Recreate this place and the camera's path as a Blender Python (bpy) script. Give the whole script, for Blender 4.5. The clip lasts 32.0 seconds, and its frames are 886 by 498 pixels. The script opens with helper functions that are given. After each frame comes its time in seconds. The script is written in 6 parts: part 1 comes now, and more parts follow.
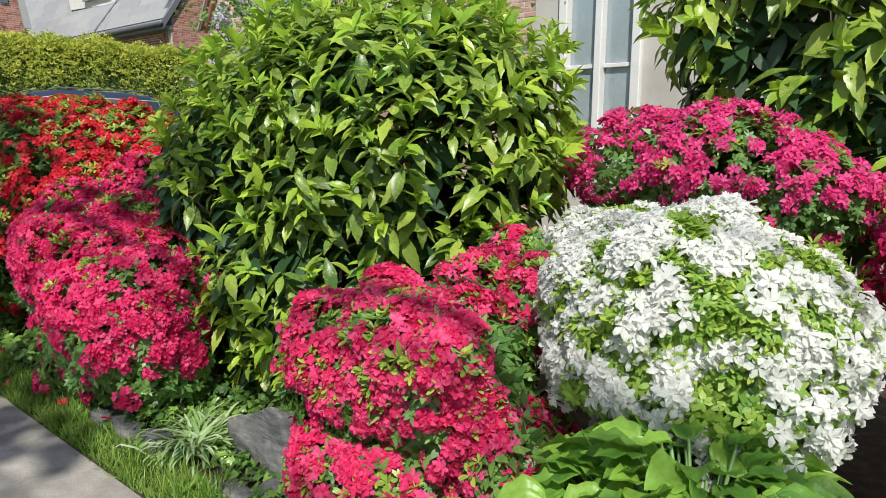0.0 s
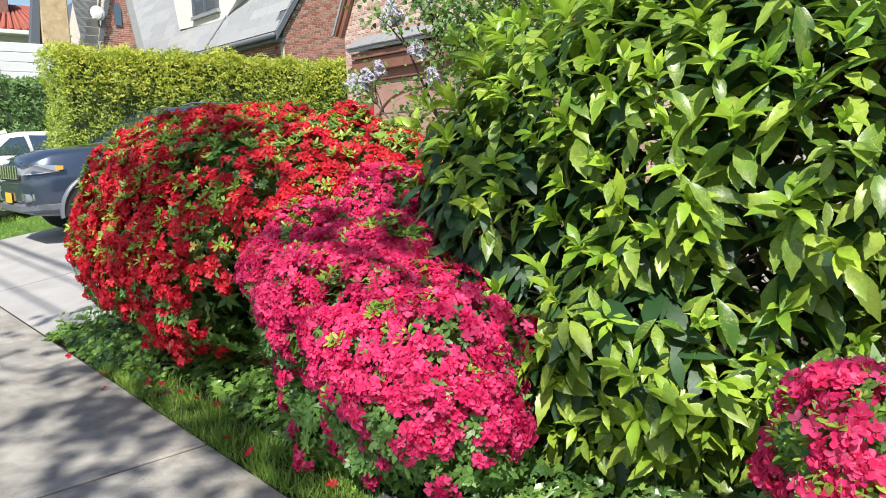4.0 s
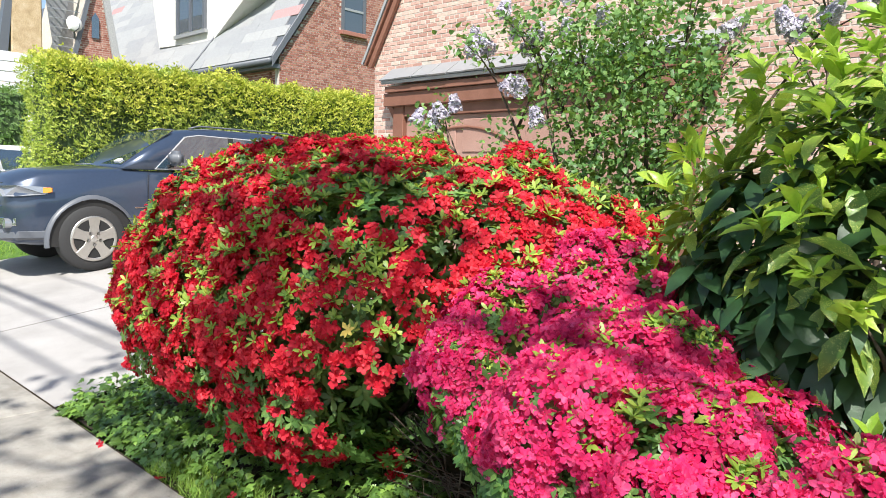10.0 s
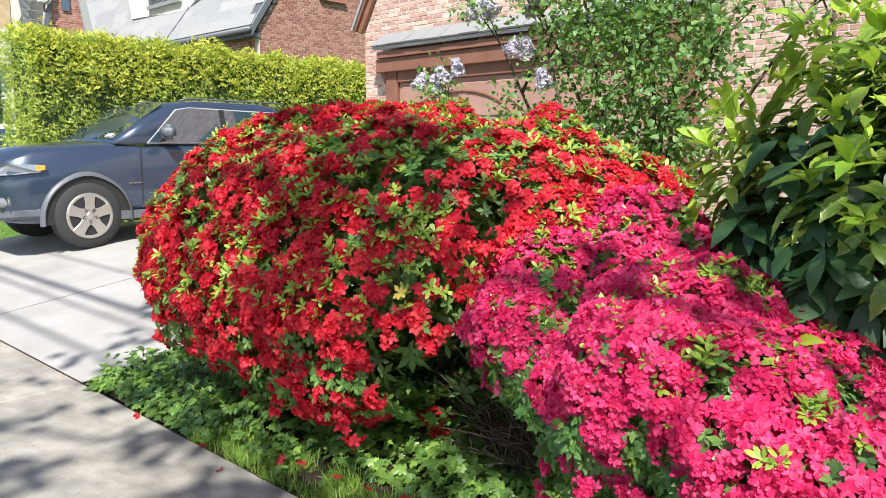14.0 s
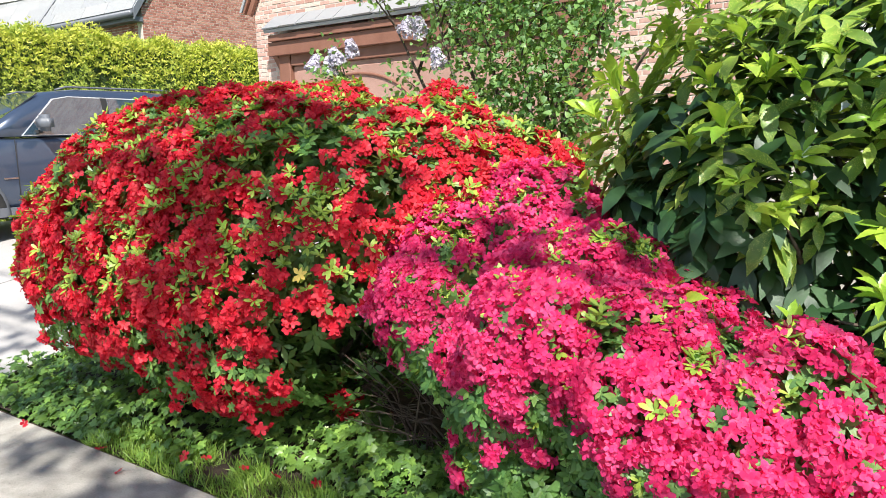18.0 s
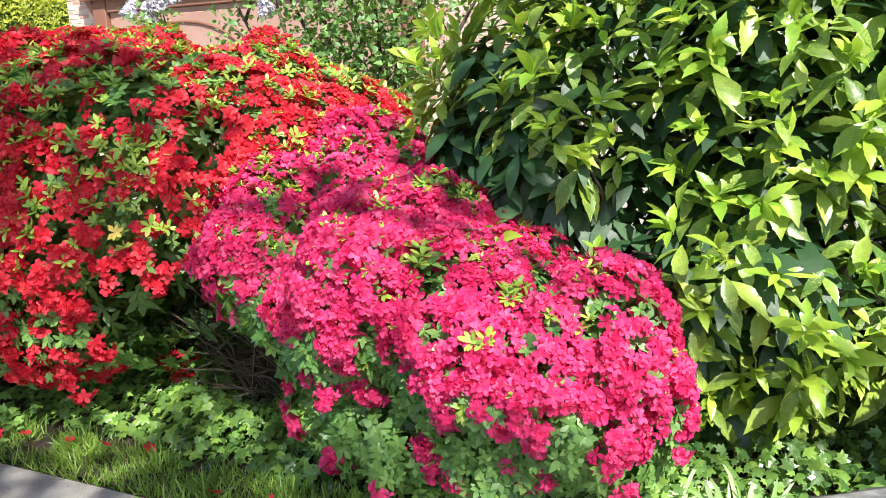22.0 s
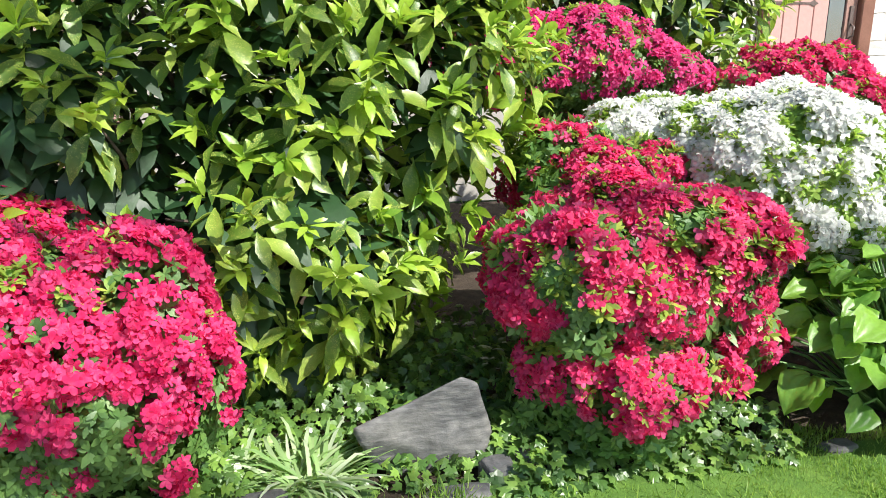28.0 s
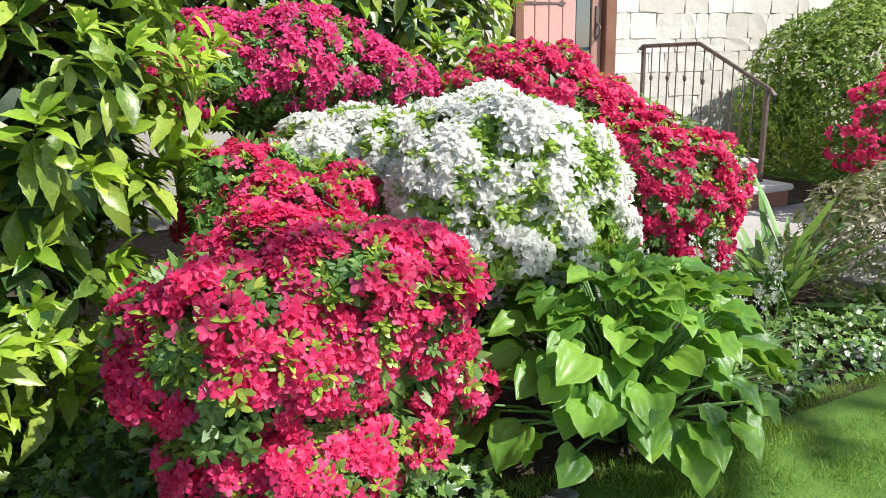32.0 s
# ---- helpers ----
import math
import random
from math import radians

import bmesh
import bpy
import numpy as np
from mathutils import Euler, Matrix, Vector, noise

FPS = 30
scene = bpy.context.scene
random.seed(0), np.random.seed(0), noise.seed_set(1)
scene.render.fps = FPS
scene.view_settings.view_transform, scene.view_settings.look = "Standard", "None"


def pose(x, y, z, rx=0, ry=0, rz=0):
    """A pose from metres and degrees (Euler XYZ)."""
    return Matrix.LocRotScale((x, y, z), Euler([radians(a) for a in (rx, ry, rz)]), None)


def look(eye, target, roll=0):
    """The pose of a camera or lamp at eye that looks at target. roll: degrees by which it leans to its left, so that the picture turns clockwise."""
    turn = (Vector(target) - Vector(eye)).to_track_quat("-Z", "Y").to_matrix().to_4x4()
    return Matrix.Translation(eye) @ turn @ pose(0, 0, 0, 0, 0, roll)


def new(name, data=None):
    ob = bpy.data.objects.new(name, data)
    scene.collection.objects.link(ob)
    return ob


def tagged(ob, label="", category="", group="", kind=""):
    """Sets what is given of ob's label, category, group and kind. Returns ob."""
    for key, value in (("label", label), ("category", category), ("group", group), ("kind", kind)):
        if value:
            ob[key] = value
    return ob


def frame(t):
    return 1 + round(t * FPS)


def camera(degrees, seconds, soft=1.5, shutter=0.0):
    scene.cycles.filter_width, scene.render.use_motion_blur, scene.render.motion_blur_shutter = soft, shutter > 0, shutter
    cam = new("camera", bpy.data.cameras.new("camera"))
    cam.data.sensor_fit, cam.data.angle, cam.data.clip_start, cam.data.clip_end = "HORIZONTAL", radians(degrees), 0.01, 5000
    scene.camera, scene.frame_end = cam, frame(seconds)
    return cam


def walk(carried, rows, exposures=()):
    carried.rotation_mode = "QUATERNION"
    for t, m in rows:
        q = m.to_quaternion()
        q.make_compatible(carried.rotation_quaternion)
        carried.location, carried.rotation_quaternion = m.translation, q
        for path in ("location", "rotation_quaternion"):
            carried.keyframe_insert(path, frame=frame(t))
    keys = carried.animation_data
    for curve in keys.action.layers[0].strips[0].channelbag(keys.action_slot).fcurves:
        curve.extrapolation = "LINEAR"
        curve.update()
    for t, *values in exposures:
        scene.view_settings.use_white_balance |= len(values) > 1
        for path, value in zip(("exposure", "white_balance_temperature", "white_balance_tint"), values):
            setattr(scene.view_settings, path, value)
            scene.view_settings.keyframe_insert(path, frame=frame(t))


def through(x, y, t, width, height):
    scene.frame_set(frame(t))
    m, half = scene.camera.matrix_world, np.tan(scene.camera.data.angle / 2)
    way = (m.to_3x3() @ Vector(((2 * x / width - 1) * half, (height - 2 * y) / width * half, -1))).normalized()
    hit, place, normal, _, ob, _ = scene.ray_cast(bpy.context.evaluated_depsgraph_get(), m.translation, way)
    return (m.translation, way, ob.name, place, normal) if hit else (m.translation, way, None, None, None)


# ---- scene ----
cam = camera(63.45, 32.0, 0.9)
# seconds, eye, heading to the left of +y, pitch, roll
PATH = [
    (0, 4.842, -1.239, 1.472, 41.72, -8.96, 0.56),
    (0.5, 4.789, -1.274, 1.470, 43.85, -8.47, 0.53),
    (1, 4.649, -1.295, 1.459, 46.57, -7.92, 0.21),
    (1.5, 4.391, -1.291, 1.437, 49.07, -7.28, -0.45),
    (2, 4.137, -1.317, 1.440, 50.47, -6.80, -1.12),
    (2.5, 3.887, -1.374, 1.451, 50.63, -6.63, -1.72),
    (3, 3.695, -1.383, 1.443, 49.83, -6.95, -1.81),
    (3.5, 3.518, -1.378, 1.449, 48.70, -7.58, -1.76),
    (4, 3.332, -1.397, 1.446, 47.80, -8.39, -1.77),
    (4.5, 3.036, -1.453, 1.429, 47.19, -8.95, -2.16),
    (6.5, 2.072, -1.420, 1.483, 41.52, -10.92, -1.10),
    (7, 1.914, -1.431, 1.489, 38.99, -11.31, 0.11),
    (7.5, 1.823, -1.457, 1.499, 38.63, -10.73, 1.07),
    (8, 1.794, -1.497, 1.504, 40.33, -9.61, 1.78),
    (8.5, 1.801, -1.525, 1.509, 41.79, -8.49, 2.18),
    (9, 1.784, -1.535, 1.510, 42.98, -7.41, 2.30),
    (9.5, 1.785, -1.544, 1.512, 43.52, -6.28, 2.19),
    (10, 1.797, -1.555, 1.515, 43.50, -5.28, 1.88),
    (10.5, 1.813, -1.568, 1.521, 43.06, -4.72, 1.41),
    (11, 1.824, -1.595, 1.514, 42.42, -4.68, 1.10),
    (11.5, 1.833, -1.626, 1.504, 41.73, -5.20, 0.75),
    (12, 1.893, -1.678, 1.503, 41.14, -5.83, 0.48),
    (12.5, 1.898, -1.744, 1.499, 40.87, -6.54, 0.20),
    (13, 1.814, -1.801, 1.495, 40.95, -7.06, -0.02),
    (13.5, 1.716, -1.805, 1.499, 41.31, -7.57, -0.12),
    (14, 1.645, -1.781, 1.499, 41.74, -7.93, 0.09),
    (14.5, 1.612, -1.766, 1.501, 42.21, -8.19, 0.35),
    (16.5, 1.580, -1.748, 1.471, 40.00, -8.20, -0.19),
    (17, 1.603, -1.752, 1.472, 38.23, -8.51, -0.76),
    (17.5, 1.634, -1.762, 1.469, 36.24, -8.78, -1.16),
    (18, 1.664, -1.763, 1.467, 34.22, -9.19, -1.53),
    (18.5, 1.692, -1.766, 1.457, 32.22, -9.68, -1.73),
    (19, 1.696, -1.764, 1.454, 30.35, -10.25, -1.69),
    (19.5, 1.706, -1.769, 1.455, 28.89, -10.77, -1.75),
    (20, 1.717, -1.768, 1.454, 27.65, -11.22, -1.86),
    (20.5, 1.733, -1.764, 1.456, 26.50, -11.70, -1.93),
    (21, 1.745, -1.759, 1.449, 25.21, -12.09, -1.88),
    (21.5, 1.750, -1.759, 1.446, 23.83, -12.60, -1.81),
    (22, 1.759, -1.760, 1.440, 22.27, -13.02, -1.65),
    (22.5, 1.776, -1.756, 1.430, 20.55, -13.23, -1.49),
    (23, 1.794, -1.762, 1.393, 18.48, -12.73, -1.14),
    (23.5, 1.802, -1.751, 1.395, 16.53, -13.13, -1.08),
    (24, 1.797, -1.748, 1.388, 14.35, -13.17, -1.03),
    (24.5, 1.812, -1.746, 1.395, 12.14, -13.61, -1.22),
    (25, 1.830, -1.747, 1.378, 9.40, -13.57, -1.38),
    (25.5, 1.850, -1.742, 1.365, 6.49, -13.77, -1.46),
    (27.5, 1.910, -1.722, 1.355, -7.09, -14.75, -0.48),
    (28, 1.932, -1.714, 1.351, -10.52, -14.63, -0.23),
    (28.5, 1.941, -1.707, 1.357, -13.52, -14.49, -0.04),
    (29, 1.957, -1.716, 1.356, -16.21, -14.10, -0.12),
    (29.5, 2.006, -1.720, 1.356, -18.53, -13.74, -0.41),
    (30, 2.110, -1.683, 1.358, -20.62, -13.56, -0.87),
    (30.5, 2.235, -1.615, 1.359, -22.37, -13.77, -1.25),
    (31, 2.372, -1.562, 1.358, -23.70, -14.05, -1.67),
    (31.5, 2.475, -1.479, 1.356, -24.55, -14.48, -1.77),
    (32, 2.585, -1.373, 1.366, -25.02, -14.68, -1.47),
]


def stride(x, y, z, yaw, pitch, roll):
    a, p = radians(yaw), radians(pitch)
    way = Vector((-math.sin(a) * math.cos(p), math.cos(a) * math.cos(p), math.sin(p)))
    return look(Vector((x, y, z)), Vector((x, y, z)) + way, roll)


EXPOSURE = [(0.0, 0.06), (2.0, 0.20), (4.0, 0.46), (8.0, 0.86), (11.0, 0.62), (14.0, 0.66), (18.0, 0.84), (20.0, 1.04), (22.0, 1.06), (24.0, 0.94), (28.0, 0.72), (32.0, 0.50)]
walk(cam, [(t, stride(*row)) for t, *row in PATH], EXPOSURE)
# ---- end of walk ----

# ---- world, sun, exposure ----
SUN = Vector((0.60, -0.66, 1.0)).normalized()
world = bpy.data.worlds.new("world")
scene.world = world
world.use_nodes = True
wn = world.node_tree.nodes
sky = wn.new("ShaderNodeTexSky")
sky.sky_type = "NISHITA"
sky.sun_disc = False
sky.sun_elevation = math.asin(SUN.z)
sky.sun_rotation = math.atan2(SUN.x, SUN.y)
world.node_tree.links.new(sky.outputs[0], wn["Background"].inputs[0])
wn["Background"].inputs[1].default_value = 0.11
sun = new("sun", bpy.data.lights.new("sun", "SUN"))
sun.data.energy, sun.data.angle, sun.data.color = 5.0, radians(0.6), (1.0, 0.97, 0.91)
sun.matrix_world = look(SUN * 30, (0, 0, 0))
scene.view_settings.exposure = 0.7

# ---- materials ----


class Shade:
    """A small builder for node materials."""

    def __init__(self, name):
        self.m = bpy.data.materials.new(name)
        self.m.use_nodes = True
        self.t = self.m.node_tree
        self.b = self.t.nodes["Principled BSDF"]
        self.out = self.t.nodes["Material Output"]
        self.where = self.node("ShaderNodeTexCoord").outputs["Object"]

    def node(self, kind, **inputs):
        n = self.t.nodes.new(kind)
        for key, value in inputs.items():
            self.put(n.inputs[key.replace("_", " ")], value)
        return n

    def put(self, socket, value):
        if isinstance(value, bpy.types.NodeSocket):
            self.t.links.new(value, socket)
        else:
            socket.default_value = value

    def noise(self, scale, detail=4.0, rough=0.6, where=None):
        n = self.node("ShaderNodeTexNoise", Scale=scale, Detail=detail, Roughness=rough)
        self.put(n.inputs["Vector"], where or self.where)
        return n.outputs["Fac"]

    def cells(self, scale, feature="F1", where=None):
        n = self.node("ShaderNodeTexVoronoi", Scale=scale)
        n.feature = feature
        self.put(n.inputs["Vector"], where or self.where)
        return n.outputs["Distance"]

    def ramp(self, fac, stops):
        n = self.node("ShaderNodeValToRGB")
        self.put(n.inputs[0], fac)
        e = n.color_ramp.elements
        while len(e) < len(stops):
            e.new(0.5)
        for el, (at, col) in zip(e, stops):
            el.position = at
            el.color = (*col, 1) if len(col) == 3 else col
        return n.outputs[0]

    def mix(self, fac, a, b, mode="MIX"):
        n = self.node("ShaderNodeMix")
        n.data_type, n.blend_type = "RGBA", mode
        self.put(n.inputs[0], fac)
        for s, v in ((n.inputs[6], a), (n.inputs[7], b)):
            self.put(s, (*v, 1) if isinstance(v, tuple) and len(v) == 3 else v)
        return n.outputs[2]

    def bump(self, height, strength=0.3, distance=0.01):
        n = self.node("ShaderNodeBump", Strength=strength, Distance=distance, Height=height)
        self.put(self.b.inputs["Normal"], n.outputs[0])

    def island(self):
        return self.node("ShaderNodeNewGeometry").outputs["Random Per Island"]

    def each(self):
        return self.node("ShaderNodeObjectInfo").outputs["Random"]

    def done(self, colour=None, rough=0.6, metal=0.0, spec=0.5):
        if colour is not None:
            self.put(self.b.inputs["Base Color"], (*colour, 1) if isinstance(colour, tuple) and len(colour) == 3 else colour)
        self.put(self.b.inputs["Roughness"], rough)
        self.put(self.b.inputs["Metallic"], metal)
        self.put(self.b.inputs["Specular IOR Level"], spec)
        return self.m

    def thin(self, colour, through, share):
        """Lets part of the light through, as leaves and petals do."""
        t = self.node("ShaderNodeBsdfTranslucent", Color=through)
        mix = self.node("ShaderNodeMixShader")
        self.put(mix.inputs[0], share)
        self.t.links.new(self.b.outputs[0], mix.inputs[1])
        self.t.links.new(t.outputs[0], mix.inputs[2])
        self.t.links.new(mix.outputs[0], self.out.inputs["Surface"])


def leaf_paint(name, dark, mid, light, rough=0.4, share=0.3, spots=0.0, single=False, glow=(0.35, 0.5, 0.05), spec=0.5):
    dark, mid, light = [(c[0], c[1], c[2] * 1.9) for c in (dark, mid, light)]
    s = Shade(name)
    r = s.each() if single else s.island()
    base = s.ramp(r, [(0.0, dark), (0.55, mid), (1.0, light)])
    patch = s.noise(1.7, 2)
    base = s.mix(s.ramp(patch, [(0.35, (0, 0, 0)), (0.7, (0.5, 0.5, 0.5))]), base, light)
    fine = s.noise(10 if single else 60, 3)
    base = s.mix(0.35, base, s.ramp(fine, [(0.3, (0.35, 0.35, 0.35)), (0.7, (1, 1, 1))]), "MULTIPLY")
    if spots:
        d = s.cells(42 if single else 240)
        keep = s.noise(4 if single else 25, 2)
        speck = s.ramp(d, [(0.0, (1, 1, 1)), (0.30, (1, 1, 1)), (0.40, (0, 0, 0))])
        on = s.ramp(keep, [(0.42, (0, 0, 0)), (0.52, (spots, spots, spots))])
        base = s.mix(s.mix(1.0, speck, on, "MULTIPLY"), base, (0.62, 0.62, 0.14))
    s.bump(fine, 0.25, 0.004)
    s.done(base, rough, 0, spec)
    s.thin(base, s.mix(0.55, base, glow), share)
    return s.m


def petal_paint(name, dark, mid, light, share=0.35):
    """Thin silky petals: each flower a little different, veined, and paler towards patches that have opened longest."""
    s = Shade(name)
    base = s.ramp(s.island(), [(0.0, dark), (0.5, mid), (1.0, light)])
    patch = s.noise(2.3, 3)
    base = s.mix(s.ramp(patch, [(0.4, (0, 0, 0)), (0.75, (0.3, 0.3, 0.3))]), base, light)
    vein = s.noise(140, 2)
    base = s.mix(0.3, base, s.ramp(vein, [(0.35, (0.6, 0.6, 0.6)), (0.6, (1, 1, 1))]), "MULTIPLY")
    s.bump(vein, 0.2, 0.002)
    s.done(base, 0.5, 0, 0.35)
    s.thin(base, s.mix(0.2, base, light), share)
    return s.m


def rough_paint(name, a, b, c, scale=8.0, rough=0.85, bump=0.4, depth=0.01, fine=120.0, spec=0.35, single=False):
    s = Shade(name)
    n, f = s.noise(scale, 6), s.noise(fine, 3)
    base = s.ramp(n, [(0.25, a), (0.5, b), (0.75, c)])
    base = s.mix(0.45, base, s.ramp(f, [(0.3, (0.45, 0.45, 0.45)), (0.65, (1, 1, 1))]), "MULTIPLY")
    if single:
        k = s.ramp(s.each(), [(0.0, (0.80, 0.77, 0.74)), (1.0, (1, 1, 1))])
        base = s.mix(1.0, base, k, "MULTIPLY")
    s.bump(s.mix(0.5, n, f), bump, depth)
    return s.done(base, rough, 0, spec)


LEAF_RED = leaf_paint("azalea_leaf", (0.05, 0.145, 0.022), (0.115, 0.255, 0.036), (0.25, 0.43, 0.055), 0.42, 0.36)
LEAF_LIGHT = leaf_paint("azalea_bright_leaf", (0.16, 0.34, 0.03), (0.30, 0.50, 0.045), (0.48, 0.64, 0.06), 0.4, 0.45)
LEAF_TIP = leaf_paint("azalea_fresh_leaf", (0.18, 0.36, 0.03), (0.34, 0.52, 0.042), (0.54, 0.66, 0.06), 0.4, 0.42)
# dark leaf green that stands in for the shade inside the hedge
HEDGE_SHADE = leaf_paint("hedge_inner_shade", (0.03, 0.06, 0.012), (0.06, 0.10, 0.02), (0.09, 0.14, 0.03), 0.55, 0.15)
RED = petal_paint("red_petal", (0.62, 0.012, 0.036), (0.78, 0.024, 0.058), (0.90, 0.080, 0.105), 0.5)
PINK = petal_paint("pink_petal", (0.70, 0.018, 0.13), (0.86, 0.036, 0.20), (0.95, 0.12, 0.32), 0.5)
ROSE = petal_paint("rose_petal", (0.78, 0.022, 0.13), (0.89, 0.044, 0.21), (0.95, 0.15, 0.35), 0.5)
CRIMSON = petal_paint("crimson_petal", (0.66, 0.018, 0.115), (0.8, 0.034, 0.18), (0.9, 0.1, 0.28), 0.5)
MAGENTA = petal_paint("magenta_petal", (0.7, 0.026, 0.185), (0.82, 0.05, 0.27), (0.92, 0.14, 0.4), 0.5)
WHITE = petal_paint("white_petal", (0.88, 0.89, 0.84), (0.92, 0.92, 0.88), (0.94, 0.94, 0.91), 0.55)
LILAC = petal_paint("lilac_petal", (0.5, 0.46, 0.58), (0.64, 0.6, 0.7), (0.8, 0.77, 0.83), 0.3)
AUC_OLD = leaf_paint("spotted_leaf", (0.040, 0.125, 0.014), (0.125, 0.27, 0.020), (0.42, 0.55, 0.045), 0.36, 0.32, 0.85, spec=0.55)
AUC_OLD_ONE = leaf_paint("spotted_leaf_single", (0.040, 0.125, 0.014), (0.125, 0.27, 0.020), (0.42, 0.55, 0.045), 0.36, 0.32, 0.85, True, spec=0.55)
# darker copy of AUC_OLD; the shade between the shoots is put into its colour
AUC_SHADE = leaf_paint("shade_inner_leaf", (0.012, 0.040, 0.008), (0.025, 0.070, 0.012), (0.05, 0.12, 0.02), 0.45, 0.12)
AUC_NEW = leaf_paint("young_leaf", (0.17, 0.37, 0.020), (0.34, 0.57, 0.030), (0.58, 0.75, 0.045), 0.34, 0.40, 0.2, spec=0.6)
HOSTA = leaf_paint("hosta_leaf", (0.06, 0.20, 0.02), (0.13, 0.33, 0.026), (0.32, 0.56, 0.04), 0.38, 0.40, 0, True)
IVY = leaf_paint("ivy_leaf", (0.022, 0.068, 0.014), (0.075, 0.18, 0.024), (0.28, 0.46, 0.045), 0.32, 0.25, spec=0.55)
GRASS = leaf_paint("grass_blade", (0.085, 0.21, 0.018), (0.19, 0.37, 0.03), (0.42, 0.58, 0.06), 0.45, 0.4)
STRAP = leaf_paint("strap_leaf", (0.22, 0.42, 0.06), (0.42, 0.60, 0.12), (0.66, 0.76, 0.28), 0.38, 0.4, 0, True)
IRIS = leaf_paint("iris_leaf", (0.14, 0.32, 0.05), (0.24, 0.46, 0.08), (0.40, 0.60, 0.12), 0.4, 0.3, 0, True)
HEDGE = leaf_paint("hedge_leaf", (0.15, 0.27, 0.022), (0.44, 0.56, 0.046), (0.74, 0.79, 0.09), 0.65, 0.45)
HEDGE_TIP = leaf_paint("hedge_tip", (0.46, 0.52, 0.03), (0.74, 0.74, 0.05), (0.90, 0.86, 0.10), 0.65, 0.48)
FAR_HEDGE = leaf_paint("privet_leaf", (0.08, 0.18, 0.025), (0.17, 0.32, 0.05), (0.32, 0.48, 0.09), 0.5, 0.38)
YEW = leaf_paint("yew_leaf", (0.035, 0.10, 0.014), (0.12, 0.24, 0.024), (0.38, 0.50, 0.05), 0.6, 0.3, spec=0.25)
PRIVET = leaf_paint("bronze_leaf", (0.10, 0.14, 0.03), (0.27, 0.27, 0.07), (0.60, 0.50, 0.20), 0.42, 0.3)
LILAC_LEAF = leaf_paint("lilac_leaf", (0.035, 0.11, 0.02), (0.10, 0.24, 0.036), (0.30, 0.48, 0.075), 0.45, 0.4)
LEAF_YELLOW = leaf_paint("yellowed_leaf", (0.6, 0.42, 0.04), (0.7, 0.52, 0.06), (0.8, 0.62, 0.08), 0.45, 0.35, glow=(0.7, 0.5, 0.05))
TREE_LEAF = leaf_paint("tree_leaf", (0.04, 0.11, 0.02), (0.07, 0.17, 0.03), (0.12, 0.24, 0.04), 0.45, 0.3)
BARK = rough_paint("bark", (0.05, 0.035, 0.025), (0.11, 0.08, 0.06), (0.19, 0.15, 0.12), 20, 0.9, 0.6, 0.006)
SOIL = rough_paint("soil", (0.03, 0.022, 0.015), (0.06, 0.043, 0.03), (0.11, 0.085, 0.06), 14, 0.95, 0.8, 0.02)


def pavement_paint():
    """Worn concrete: broad stains, exposed aggregate and dark specks of dirt."""
    s = Shade("pavement_concrete")
    n, m, f = s.noise(1.1, 6, 0.65), s.noise(9, 5), s.noise(150, 3)
    base = s.ramp(n, [(0.3, (0.29, 0.272, 0.24)), (0.5, (0.42, 0.395, 0.35)), (0.68, (0.56, 0.525, 0.46))])
    base = s.mix(0.5, base, s.ramp(m, [(0.35, (0.55, 0.54, 0.52)), (0.6, (1, 1, 1))]), "MULTIPLY")
    base = s.mix(0.45, base, s.ramp(f, [(0.35, (0.45, 0.45, 0.45)), (0.6, (1, 1, 1))]), "MULTIPLY")
    stain = s.ramp(s.noise(2.6, 4, 0.6), [(0.56, (0, 0, 0)), (0.72, (0.55, 0.55, 0.55))])
    base = s.mix(stain, base, (0.20, 0.175, 0.135))
    speck = s.ramp(s.cells(38), [(0.0, (1, 1, 1)), (0.10, (1, 1, 1)), (0.17, (0, 0, 0))])
    some = s.ramp(s.noise(7, 2), [(0.5, (0, 0, 0)), (0.6, (0.8, 0.8, 0.8))])
    base = s.mix(s.mix(1.0, speck, some, "MULTIPLY"), base, (0.09, 0.085, 0.075))
    base = s.mix(1.0, base, s.ramp(s.each(), [(0.0, (0.86, 0.86, 0.86)), (1.0, (1, 1, 1))]), "MULTIPLY")
    s.bump(s.mix(0.5, m, f), 0.7, 0.006)
    return s.done(base, 0.9, 0, 0.3)


CONCRETE = pavement_paint()
DRIVE = rough_paint("driveway_concrete", (0.34, 0.325, 0.305), (0.43, 0.41, 0.39), (0.50, 0.48, 0.46), 1.3, 0.85, 0.25, 0.003, 140, 0.35)
ASPHALT = rough_paint("asphalt", (0.04, 0.04, 0.042), (0.055, 0.055, 0.056), (0.075, 0.074, 0.072), 3, 0.92, 0.6, 0.006)
TURF = rough_paint("turf", (0.06, 0.13, 0.02), (0.10, 0.20, 0.03), (0.16, 0.27, 0.045), 5, 0.95, 0.7, 0.02)


